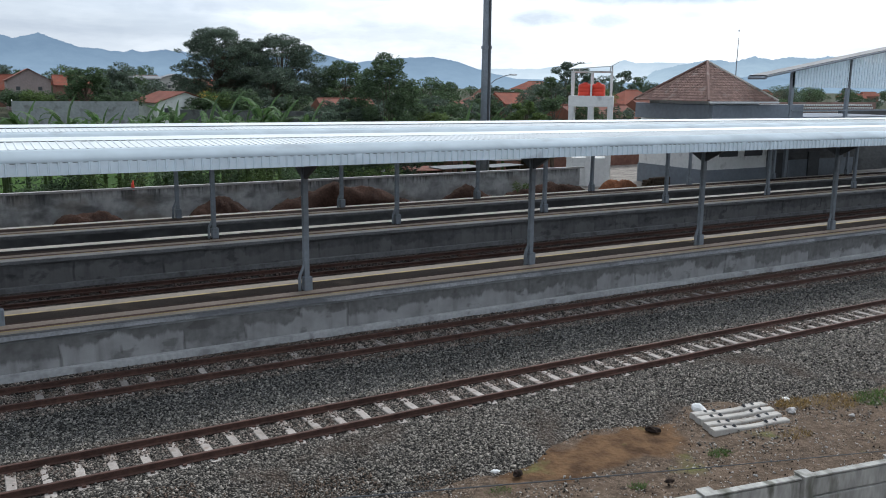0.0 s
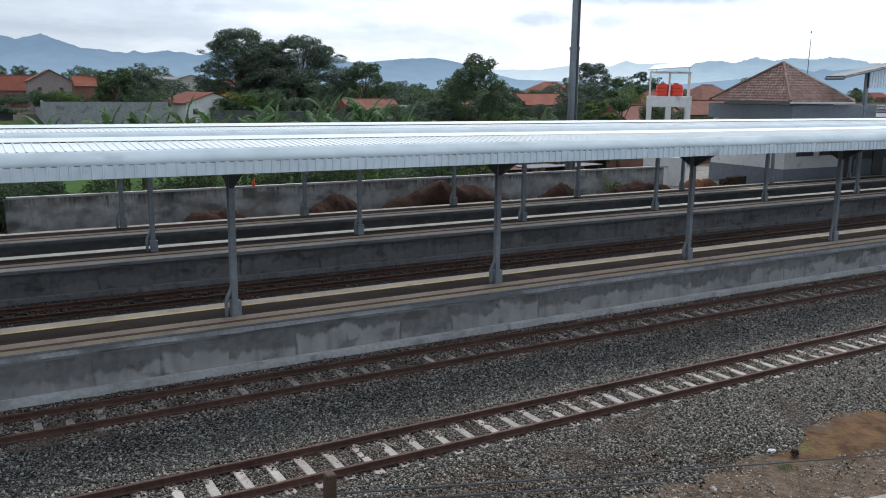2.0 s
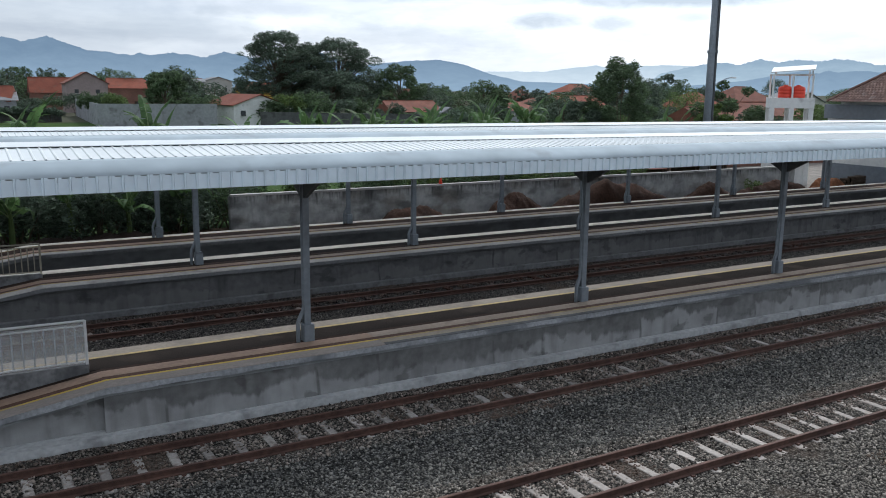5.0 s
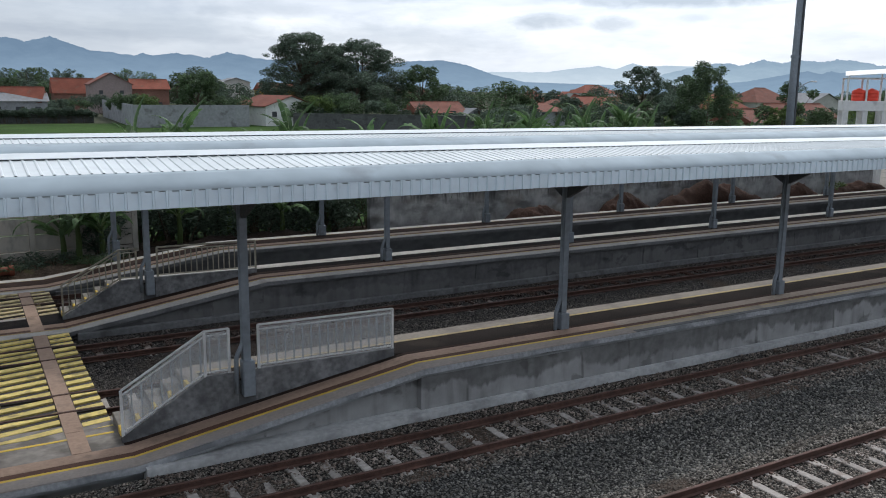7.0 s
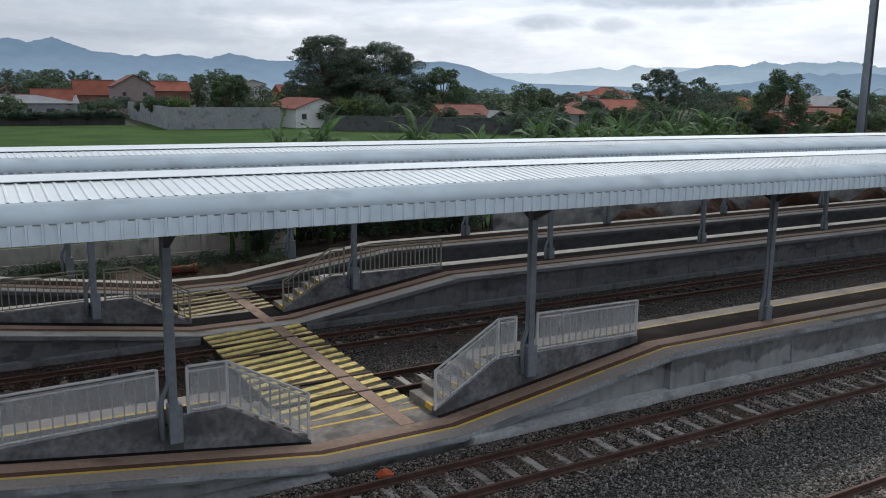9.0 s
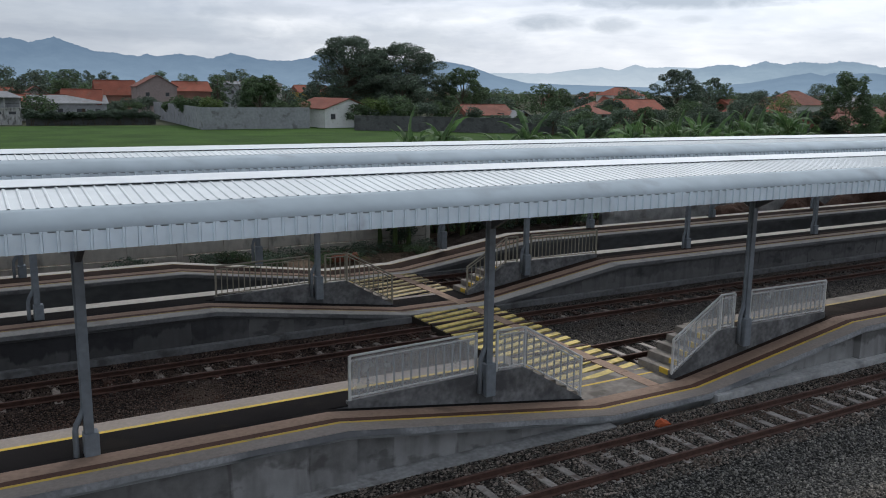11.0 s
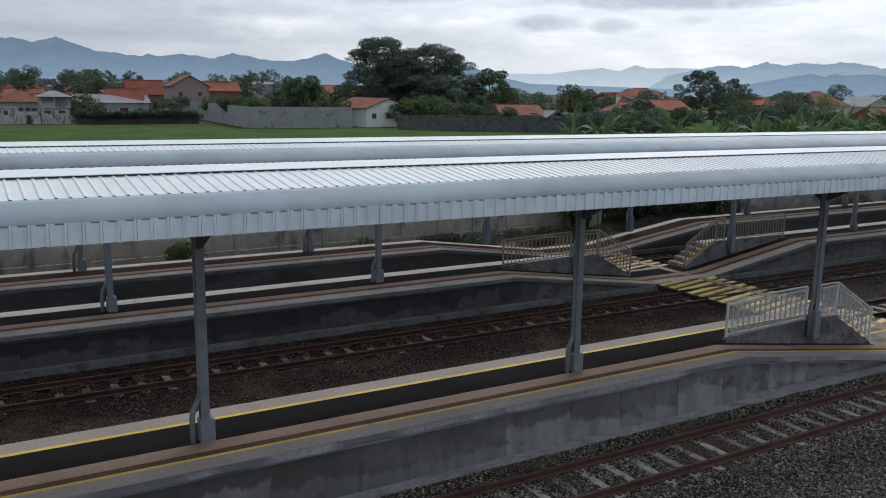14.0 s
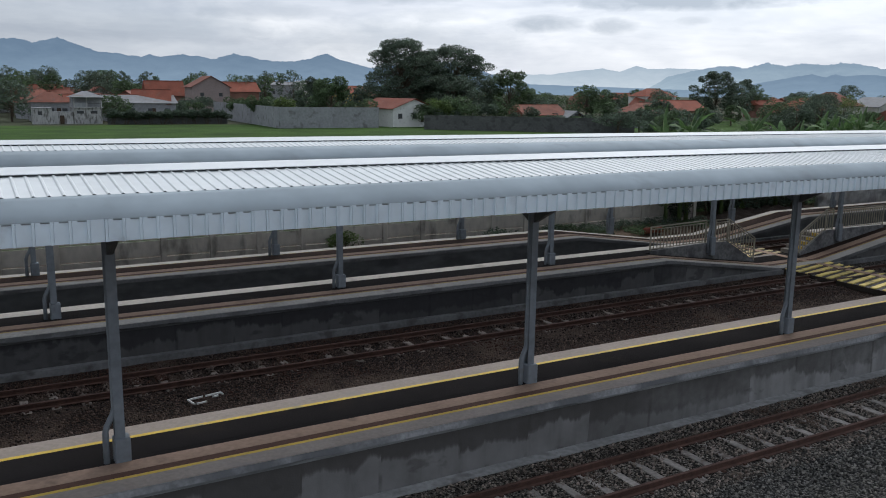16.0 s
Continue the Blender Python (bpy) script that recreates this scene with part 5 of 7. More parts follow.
for k, (x, y, w, d) in enumerate(((2.3, 14.1, 1.8, 1.0), (3.3, 14.4, 1.6, 0.9), (3.7, 13.7, 1.6, 0.9), (5.6, 13.6, 1.4, 0.8), (6.6, 13.6, 1.0, 0.7), (4.3, 13.2, 1.6, 0.7), (8.2, 13.1, 1.1, 0.7))):
    stones("mud_crumbs", x - w / 2, x + w / 2, y - d / 2, y + d / 2, int(260 * w * d) + 40, 0.022, MUD, lambda a, b: crown_front(a, b) + 0.02, "brown mud crumbs scattered on ballast", 30 + k)
STRAW = material("dry_grass_blades", (0.30, 0.21, 0.09), 0.8, spread=0.2, grain=9, stain=1.0, bump=0, island=0.4)
GREEN_GRASS = material("green_grass_blades", (0.09, 0.16, 0.04), 0.7, spread=0.2, grain=9, stain=1.0, bump=0, island=0.4, leafy=0.3)


def tuft(label, x, y, radius, blades, tall, mat, seed):
    """A clump of thin grass blades."""
    rng = np.random.default_rng(seed)
    a, r = rng.uniform(0, 2 * np.pi, blades), radius * np.sqrt(rng.uniform(0, 1, blades))
    foot = np.stack([r * np.cos(a), 0.6 * r * np.sin(a), np.zeros(blades)], 1)
    lean = rng.normal(0, 0.45, (blades, 2)) * tall
    tip = foot + np.concatenate([lean, tall * rng.uniform(0.4, 1.0, (blades, 1))], 1)
    side = np.stack([np.cos(a * 3), np.sin(a * 3), np.zeros(blades)], 1) * 0.008
    v = np.stack([foot - side, foot + side, tip], 1).reshape(-1, 3)
    ob = new("grass_tuft", raw_mesh("grass_tuft", v, np.arange(3 * blades).reshape(-1, 3)))
    ob.data.materials.append(mat)
    ob.matrix_basis = pose(x, y, GROUND_Z(x, y) - 0.01)
    return tagged(ob, label, "grass", "grass tufts", kind="stuff")


tuft("dry yellow grass lying on bare earth", 18.4, 12.2, 0.75, 900, 0.16, STRAW, 1)
tuft("dry yellow grass lying on bare earth", 17.3, 12.5, 0.5, 500, 0.14, STRAW, 2)
tuft("fresh green grass growing on bare earth", 19.6, 11.9, 0.7, 700, 0.14, GREEN_GRASS, 3)
tuft("fresh green grass growing on bare earth", 13.8, 11.5, 0.28, 260, 0.12, GREEN_GRASS, 4)
tuft("fresh green grass growing on bare earth", 9.0, 12.3, 0.26, 260, 0.12, GREEN_GRASS, 5)
tuft("fresh green grass growing on bare earth", 11.3, 11.2, 0.2, 160, 0.12, GREEN_GRASS, 6)
tuft("dry yellow grass lying on bare earth", 15.9, 11.3, 0.4, 240, 0.10, STRAW, 7)

# ---- back boundary: old wall, precast wall, soil, undergrowth ----
old_wall = empty("old_wall", "old stained whitewashed wall with dark mould", "wall", kind="structure")
bm = bmesh.new()
xs = np.arange(-2.55, 36.1, 0.75)
along(bm, [(42.9, 0.0), (43.12, 0.0), (43.12, 1.93), (42.9, 1.93)], xs, lambda x: 0.0)
for v in bm.verts:
    v.co.y += 0.02 * noise.noise(v.co * 0.9)
    if v.co.x < -2.5:
        v.co.x += 0.12 * noise.noise(v.co * 3.1)
part("wall_body", bm, OLD_WALL, old_wall)
part("wall_coping", along(bmesh.new(), [(42.86, 1.92), (43.16, 1.92), (43.16, 2.02), (42.86, 2.02)], [-2.5, 12, 24, 36]), COPING, old_wall, "pale moss-stained coping")
post_and_panel_wall("beige precast concrete panel wall with slim posts", (-75.9, 43.0, 0), (-13.1, 43.0, 0), 2.55, -0.1, 1.9, PANEL, PANEL, "boundary walls")


def heap(label, x0, x1, y, top, mat, seed, depth=0.9):
    """A heap of dug earth against the wall."""
    n, m = 64, 16
    v = []
    for j in range(m):
        for i in range(n):
            u, w = i / (n - 1), j / (m - 1)
            z = (math.sin(math.pi * u) ** 0.8) * (math.sin(math.pi * w) ** 0.7)
            x, yy = x0 + (x1 - x0) * u, y - depth + 2 * depth * w
            v.append((x, yy, 0.1 + (top - 0.1) * z * (0.9 + 0.3 * noise.noise((x * 0.7, yy, seed))) + 0.16 * z * noise.noise((x * 1.7, yy * 2.1, seed + 4)) + 0.10 * noise.noise((x * 4, yy * 4, seed)) + 0.05 * noise.noise((x * 11, yy * 9, seed))))
    i = np.arange(n * m).reshape(m, n)
    ob = new("soil_mound", raw_mesh("soil_mound", v, np.stack([i[:-1, :-1], i[:-1, 1:], i[1:, 1:], i[1:, :-1]], -1).reshape(-1, 4)))
    ob.data.materials.append(mat)
    ob.data.shade_smooth()
    return tagged(ob, label, "soil heap", "soil heaps by the wall")


DUG_SOIL = material("dug_red_brown_soil", (0.046, 0.023, 0.015), 0.95, spread=0.35, grain=9, stain=0.8, bump=0.8, bump_scale=14, fine=0.05)
for k, (x0, x1, z) in enumerate(((4.0, 8.6, 1.3), (10.4, 14.1, 1.7), (14.0, 23.6, 2.1), (24.0, 28.8, 1.35), (28.2, 36.2, 1.35))):
    heap("dug red-brown soil heaped against the old wall", x0, x1, 41.7, z, DUG_SOIL, k + 1)
heap("rust-orange earth heaped before the water tower", 36.6, 40.6, 42.4, 1.25, RUSTY_SOIL, 12, 0.7)
heap("dark trodden soil bank under the plants", -14.0, -2.2, 42.2, 0.75, SOIL, 9, 1.6)


def leaf_cloud(rng, blobs, count, size):
    """Small leaf faces strewn through ellipsoids (x, y, z, rx, ry, rz), thick near their skins, thin in places."""
    vol = np.array([b[3] * b[4] * b[5] for b in blobs]) ** 0.75
    pick = rng.choice(len(blobs), count, p=vol / vol.sum())
    b = np.array(blobs)[pick]
    d = rng.normal(size=(count, 3))
    d /= np.linalg.norm(d, axis=1, keepdims=True)
    r = rng.uniform(0.35, 1.0, (count, 1)) ** 0.5
    bump = np.array([1 + 0.35 * noise.noise(Vector(q * 2.2) + Vector((float(k), 0, 0))) for q, k in zip(d, pick)])[:, None]
    c = b[:, :3] + d * r * b[:, 3:] * bump
    u = rng.normal(size=(count, 3))
    u[:, 2] *= 0.5
    u /= np.linalg.norm(u, axis=1, keepdims=True)
    w = np.cross(u, rng.normal(size=(count, 3)))
    w /= np.linalg.norm(w, axis=1, keepdims=True)
    s = size * rng.uniform(0.5, 1.3, (count, 1))
    v = np.stack([c - u * s, c + w * s * 0.55, c + u * s], 1).reshape(-1, 3)
    return v, np.arange(3 * count).reshape(-1, 3)


def tree(label, x, y, height, spread, seed, leaves=2600, size=0.42, mat=None, trunk=0.35, bare=0.3, group="trees beyond the field", lobes=14, ground_z=-0.15, stems=1, squash=1.0):
    """A tapered trunk with limbs that carry clumps of leaves."""
    rng = np.random.default_rng(seed)
    t = empty("tree", label, "tree", group, at=pose(x, y, ground_z))
    wood = bmesh.new()
    blobs = []
    for s in range(stems):
        ox, oy = (0, 0) if stems == 1 else rng.uniform(-0.35, 0.35, 2) * spread
        fork = height * rng.uniform(bare, bare + 0.12)
        tube(wood, [(ox * 0.6, oy * 0.6, -1.25 if y > 100 else 0), (ox * 0.8, oy * 0.8, fork * 0.6), (ox, oy, fork), (ox + 0.05 * spread, oy, height * 0.8)], [trunk, trunk * 0.8, trunk * 0.65, trunk * 0.15], 7)
        n = max(3, lobes // stems)
        for i in range(n):
            a = 2.4 * i + rng.uniform(-0.4, 0.4)
            k = (i + 0.5) / n
            z = fork + (height - fork) * (0.02 + 0.86 * k)
            reach = spread * math.sqrt(max(0.05, 1 - ((k - 0.30) / 0.72) ** 2)) * rng.uniform(0.45, 1.0)
            p = (ox + reach * math.cos(a), oy + reach * math.sin(a), z)
            tube(wood, [(ox, oy, fork + (z - fork) * 0.3), (ox + 0.55 * (p[0] - ox), oy + 0.55 * (p[1] - oy), fork + (z - fork) * 0.75), p], [trunk * 0.26, trunk * 0.14, trunk * 0.04], 3 if y > 100 else 5)
            q = spread * rng.uniform(0.16, 0.40) * (0.62 if lobes > 60 else 0.75 if lobes > 30 else 0.95)
            blobs.append((*p, q, q, q * rng.uniform(0.45, 0.8) * squash))
    part("trunk", wood, BARK, t, "brown forking trunk and limbs")
    part("crown", raw_mesh("crown", *leaf_cloud(rng, blobs, 2 * leaves, 0.68 * size)), mat or LEAF, t, "uneven leafy crown")
    return t


def bush(label, x, y, w, d, h, seed, leaves=900, size=0.16, mat=None, z=-0.1, name="bush", group="undergrowth"):
    rng = np.random.default_rng(seed)
    b = empty(name, label, "bush", group, at=pose(x, y, z))
    wood = bmesh.new()
    blobs = []
    for i in range(7):
        p = (rng.uniform(-0.5, 0.5) * w, rng.uniform(-0.5, 0.5) * d, h * rng.uniform(0.3, 0.75))
        tube(wood, [(p[0] * 0.3, p[1] * 0.3, -1.3 if y > 100 else -0.1), p], [0.05, 0.015], 5)
        blobs.append((*p, w * rng.uniform(0.22, 0.34), d * rng.uniform(0.25, 0.4), h * rng.uniform(0.2, 0.34)))
    part("stem", wood, BARK, b)
    part("foliage", raw_mesh("foliage", *leaf_cloud(rng, blobs, 2 * leaves, 0.72 * size)), mat or LEAF, b)
    return b


def banana_leaf_mesh(length, width, rise, droop, seed):
    """A long leaf blade that tapers to a point, folded about a pale midrib, its margin torn into strips."""
    rng = random.Random(seed)
    bm = bmesh.new()
    n = 26
    px, pz, rows = 0.0, 0.0, []
    for i in range(n + 1):
        s = i / n
        a = radians(rise) - droop * s ** 1.7
        if i:
            px += length / n * math.cos(a)
            pz += length / n * math.sin(a)
        w = 0.5 * width * (0.06 if s < 0.10 else min(1.0, (s - 0.08) * 6) * max(0.03, 1 - ((s - 0.1) / 0.9) ** 2.6))
        rows.append((px, pz, -math.sin(a), math.cos(a), w))
    for sgn in (1, -1):
        tear, sag = 1.0, 0.25
        for (xa, za, na, ma, wa), (xb, zb, nb, mb, wb) in zip(rows, rows[1:]):
            if rng.random() < 0.35:
                tear, sag = rng.uniform(0.72, 1.05), rng.uniform(-0.1, 0.6)
            gap = 0.012 if rng.random() < 0.35 else 0.0
            bm.faces.new([bm.verts.new(q) for q in ((xa, 0, za), (xb, 0, zb), (xb - gap - nb * sag * wb, sgn * wb * tear, zb - mb * sag * wb), (xa + gap - na * sag * wa, sgn * wa * tear, za - ma * sag * wa))][::sgn])
    blade = set(bm.faces)
    tube(bm, [(r[0], 0, r[1] - 0.012) for r in rows[::2]], [0.028 * (1 - 0.85 * i / (n // 2)) for i in range(n // 2 + 1)], 4)
    for f in bm.faces:
        f.material_index = 0 if f in blade else 1
    me = bm_mesh("leaf", bm)
    me.materials.append(BANANA), me.materials.append(MIDRIB)
    return me


MIDRIB = material("pale_midrib", (0.20, 0.26, 0.11), 0.5, spread=0.15, grain=6, stain=1.0, bump=0)
BANANA_LEAVES = [banana_leaf_mesh(2.5, 0.62, 74, 1.5, 1), banana_leaf_mesh(2.3, 0.58, 62, 2.3, 2), banana_leaf_mesh(2.6, 0.60, 82, 0.7, 3), banana_leaf_mesh(2.1, 0.55, 50, 2.6, 4), banana_leaf_mesh(2.4, 0.5, 70, 1.1, 5), banana_leaf_mesh(2.2, 0.52, 58, 1.9, 6)]


def banana(x, y, height, seed, label="banana plant with broad torn green leaves", ground_z=0.1):
    rng = random.Random(seed)
    b = empty("banana_plant", label, "banana plant", "banana plants along the wall", at=pose(x, y, ground_z))
    stem = height - 1.5
    part("stem", tube(bmesh.new(), [(0, 0, -0.1), (0.03, 0, stem * 0.5), (0, 0.03, stem)], [0.13, 0.11, 0.07], 7), LEAF_LIGHT, b, "fleshy green stem")
    n = rng.randint(9, 12)
    for i in range(n):
        k = rng.choice((0, 1, 1, 3, 4, 5)) if i else 2
        part("leaf", BANANA_LEAVES[k], BANANA, b, at=pose(0, 0, stem - rng.uniform(0, 0.4), rng.uniform(-25, 25), rng.uniform(-12, 12), 360 * i / n + rng.uniform(-30, 30)) @ Matrix.Scale(rng.uniform(0.6, 1.05), 4))
    return b


rng_b = random.Random(5)
for k, (x, y, h) in enumerate(((-15.4, 41.8, 2.7), (-14.5, 42.2, 2.3), (-15.9, 42.3, 2.2))):
    banana(x, y, h + 0.6, 40 + k, ground_z=0.1)
# clumps of a tall plant with younger ones round it
for k, (x, y, h, n) in enumerate(((-12.4, 46.2, 5.3, 2), (-10.3, 46.4, 5.6, 3), (-5.3, 46.0, 5.5, 3), (-0.4, 47.4, 4.7, 1), (2.3, 46.2, 5.4, 3), (6.0, 46.4, 5.6, 3), (9.6, 47.2, 5.2, 2), (13.0, 46.4, 5.6, 3), (15.9, 46.2, 6.1, 3), (19.2, 47.6, 5.0, 2),
                                  (12.2, 50.6, 5.5, 2), (16.6, 51.4, 5.3, 2), (4.2, 48.4, 5.3, 3), (8.0, 49.0, 5.2, 3), (10.8, 49.2, 5.4, 3), (14.6, 48.8, 5.6, 3), (18.0, 49.6, 5.3, 3), (22.5, 50.0, 5.0, 2), (27.0, 52.0, 5.0, 2), (33.2, 53.0, 5.0, 2), (36.4, 54.5, 4.7, 1))):
    banana(x, y, h + 0.45, 60 + k, ground_z=0.1)
    for j in range(n):
        banana(x + rng_b.choice((-1, 1)) * rng_b.uniform(0.5, 1.2), y + rng_b.uniform(-0.6, 0.8), h - rng_b.uniform(0.3, 1.1), 160 + 4 * k + j, "younger banana plant beside a taller one", 0.1)
for k in range(16):
    x = -13.5 + 2.35 * k
    bush("dense dark undergrowth behind the platform" if x < -2 else "leafy bright undergrowth above the old wall", x, 44.4 + rng_b.uniform(-0.3, 0.8), 2.8, 1.8, rng_b.uniform(2.4, 3.3) if x < 22 else 1.9, 70 + k, 1000, 0.17, (LEAF_DARK if x < -2 else (LEAF_LIGHT, LEAF, LEAF)[k % 3]), 0.1)
for k in range(12):
    bush("dense dark undergrowth behind the platform", -14.5 + 1.05 * k, 43.2 + (k % 3) * 0.9, 2.2, 1.6, 2.2 + 0.35 * (k % 4), 130 + k, 1300, 0.16, LEAF_DARK, 0.1)
    bush("tall green thicket at the field's edge", -15.0 + 1.25 * k, 46.5 + (k % 3) * 0.8, 2.6, 1.8, 2.9, 150 + k, 1100, 0.2, LEAF_DARK if k % 2 else LEAF, 0.1)
for k, (x, y, h) in enumerate(((-11.4, 42.6, 3.2), (-9.2, 43.0, 3.5), (-7.0, 42.5, 3.1), (-4.6, 43.0, 3.4))):
    banana(x, y, h, 240 + k, "banana plant standing in shade behind the platform", 0.2)
bench = empty("garden_bench", "white-painted iron garden bench before the old wall", "bench", at=pose(31.4, 41.8, 0.24, 0, 0, 4))
for px in (-0.6, 0.6):
    part("bench_leg", boxed(px - 0.025, px + 0.025, -0.2, 0.2, 0.0, 0.42), PALE, bench)
    part("back_post", boxed(px - 0.025, px + 0.025, 0.2, 0.25, 0.0, 0.85), PALE, bench)
for k in range(3):
    part("seat_slat", boxed(-0.68, 0.68, -0.2 + 0.14 * k, -0.1 + 0.14 * k, 0.42, 0.45), PALE, bench)
    part("back_slat", boxed(-0.68, 0.68, 0.19, 0.215, 0.52 + 0.12 * k, 0.59 + 0.12 * k), PALE, bench)
bush("young green sapling before the old wall", 30.6, 41.9, 1.1, 0.7, 1.3, 97, 420, 0.12, LEAF_LIGHT, 0.2)
bush("small green shrub growing at the precast wall", -34.4, 42.35, 1.5, 0.7, 1.15, 99, 700, 0.10, LEAF_LIGHT, 0.15)
for k in range(14):
    bush("low dark weeds on damp soil behind the far platform", -29.0 + 1.15 * k, 40.9 + 0.55 * (k % 3), 1.6, 1.0, 0.45 + 0.12 * (k % 3), 500 + k, 420, 0.10, LEAF_DARK if k % 3 else LEAF, 0.1)
for k, (x, h) in enumerate(((17.0, 4.6), (20.0, 5.2), (15.5, 5.4), (18.5, 6.0), (33.0, 5.6), (52.0, 5.4), (57.0, 6.0))):
    bush("pale green feathery trees behind the compound wall", x, (228, 215, 204, 193, 190)[k] if x < 50 else 186, 6.0, 4.0, h, 520 + k, 1500, 0.45, LEAF_LIGHT if k % 2 else LEAF, -0.1, group="trees behind the compound wall")
for k in range(10):
    bush("dark hedge at the field's far edge", -17.5 + 2.6 * k, 208.2 + rng_b.uniform(-0.5, 0.5), 3.6, 1.6, rng_b.uniform(1.8, 2.8), 540 + k, 900, 0.36, LEAF_DARK, -0.1, group="hedge at the field's edge")
for k, (x, y, h) in enumerate(((-5.0, 238, 3.4), (0.5, 243, 3.0), (5.0, 247, 3.6), (9.5, 249, 3.9), (13.0, 262, 4.2), (18.0, 266, 4.6), (27.5, 270, 5.2))):
    bush("dark shrubs before the far houses", x, y, 6.5, 3.5, h, 560 + k, 900, 0.42, LEAF_DARK if k % 3 else LEAF, -0.1, group="shrubs before far houses")
bush("low weeds by the precast wall", -22.0, 42.3, 2.0, 0.8, 0.7, 98, 500, 0.10, LEAF, 0.1)
pipe = empty("clay_pipe", "orange clay drain pipe lying in dark weeds", "pipe", at=pose(-18.3, 40.7, 0.30, 0, 0, 4))
part("barrel", tube(bmesh.new(), [(-0.55, 0, 0), (0.45, 0, 0)], 0.15, 14), ORANGE_TILE, pipe, smooth=True)
part("collar", tube(bmesh.new(), [(0.42, 0, 0), (0.58, 0, 0)], 0.19, 14), ORANGE_TILE, pipe)
rag = scrap("orange_jacket", "orange cloth hung on the old wall", "cloth", 8.35, 43.0, 2.0, (0.08, 0.13, 0.36), ORANGE, 0)


# ---- water tower, tall pole, mast ----
tower = empty("water_tower", "white concrete water tower carrying two orange tanks", "water tower", at=pose(39.75, 47.0, 0, 0, 0, -43))
for px in (-1.27, 0.05, 1.37):
    for py in (-0.8, 0.8):
        part("tower_leg", boxed(px - 0.17, px + 0.17, py - 0.17, py + 0.17, -0.2, 5.75, bevel=0.01), WHITE_WALL, tower)
        part("upper_post", boxed(px - 0.06, px + 0.06, py - 0.06, py + 0.06, 6.45, 8.12), WHITE_WALL, tower)
part("tank_deck", boxed(-1.46, 1.56, -1.0, 1.0, 5.72, 6.45, bevel=0.01), WHITE_WALL, tower, "thick white concrete deck")
part("tower_room", boxed(-1.45, 1.45, -0.8, 1.05, -0.2, 2.2, bevel=0.01), WHITE_WALL, tower, "white walled room")
roof_bm = bmesh.new()
v = [roof_bm.verts.new(c) for c in ((-1.50, -0.85, 8.20), (1.34, -1.43, 8.40), (1.82, 0.95, 8.78), (-1.02, 1.5, 8.58))]
w = [roof_bm.verts.new(c.co + Vector((0, 0, 0.06))) for c in v]
roof_bm.faces.new(v[::-1]), roof_bm.faces.new(w)
for j in range(4):
    roof_bm.faces.new((v[j], v[(j + 1) % 4], w[(j + 1) % 4], w[j]))
part("tower_roof", roof_bm, ROOF, tower, "sloping pale sheet-metal roof")
for px, py, pz in ((-1.2, -0.7, 8.25), (1.3, -0.8, 8.48), (1.37, 0.8, 8.70), (-0.9, 0.8, 8.48)):
    part("roof_prop", boxed(px - 0.04, px + 0.04, py - 0.04, py + 0.04, 8.05, pz), WHITE_WALL, tower)
for py in (-0.8, 0.8):
    part("roof_beam", tube(bmesh.new(), [(-1.35, py, 8.08), (1.45, py, 8.08)], 0.055), WHITE_WALL, tower)
for px in (-0.38, 0.50):
    tank = bmesh.new()
    rr = [(0.0, 0.60), (0.05, 0.64), (0.30, 0.64), (0.33, 0.61), (0.36, 0.64), (0.62, 0.64), (0.65, 0.61), (0.68, 0.64), (0.95, 0.62), (1.08, 0.45), (1.12, 0.22), (1.20, 0.20), (1.22, 0.02)]
    tube(tank, [(px, -0.35, 6.45 + z * 0.75) for z, r in rr], [r * 0.76 for z, r in rr], 20)
    part("water_tank", tank, ORANGE, tower, "ribbed orange plastic tank", smooth=True)

pole = empty("steel_pole", "tall grey steel pole with joint collars", "pole", at=pose(30.2, 45.7, 0))
part("shaft", tube(bmesh.new(), [(0, 0, -0.2), (0, 0, 9.36), (0, 0, 9.46), (0, 0, 22)], [0.34, 0.29, 0.27, 0.22], 16), STEEL, pole, smooth=True)
part("collar", tube(bmesh.new(), [(0, 0, 9.28), (0, 0, 9.46)], 0.34, 16), STEEL, pole)
part("cable_tray", boxed(-0.06, 0.06, -0.36, -0.28, 0.5, 21.5), STEEL_DARK, pole)
lamp_arm = part("lamp_arm", tube(bmesh.new(), [(0.2, 0, 7.05), (0.7, 0, 7.42), (1.5, 0, 7.70), (1.9, 0, 7.74)], 0.03, 6), STEEL, pole, "curved lamp arm")
part("lamp_head", boxed(1.8, 2.3, -0.1, 0.1, 7.70, 7.80, bevel=0.03), PALE, lamp_arm, "flat lamp head")
for z in (4.6, 13.2, 17.4):
    part("collar", tube(bmesh.new(), [(0, 0, z), (0, 0, z + 0.14)], 0.33 if z < 9 else 0.27, 16), STEEL, pole)
mast = empty("radio_mast", "slim grey aerial mast", "mast", at=pose(51.0, 44.3, 0))
part("mast_shaft", tube(bmesh.new(), [(0, 0, 5.5), (0, 0, 9.0), (0.03, 0, 10.7)], [0.045, 0.035, 0.02], 6), STEEL, mast)
part("mast_tip", boxed(-0.025, 0.035, -0.025, 0.025, 11.1, 11.25), STEEL, mast)
part("mast_stay", tube(bmesh.new(), [(0.03, 0, 10.6), (0.02, 0, 11.2)], 0.008, 4), STEEL, mast)


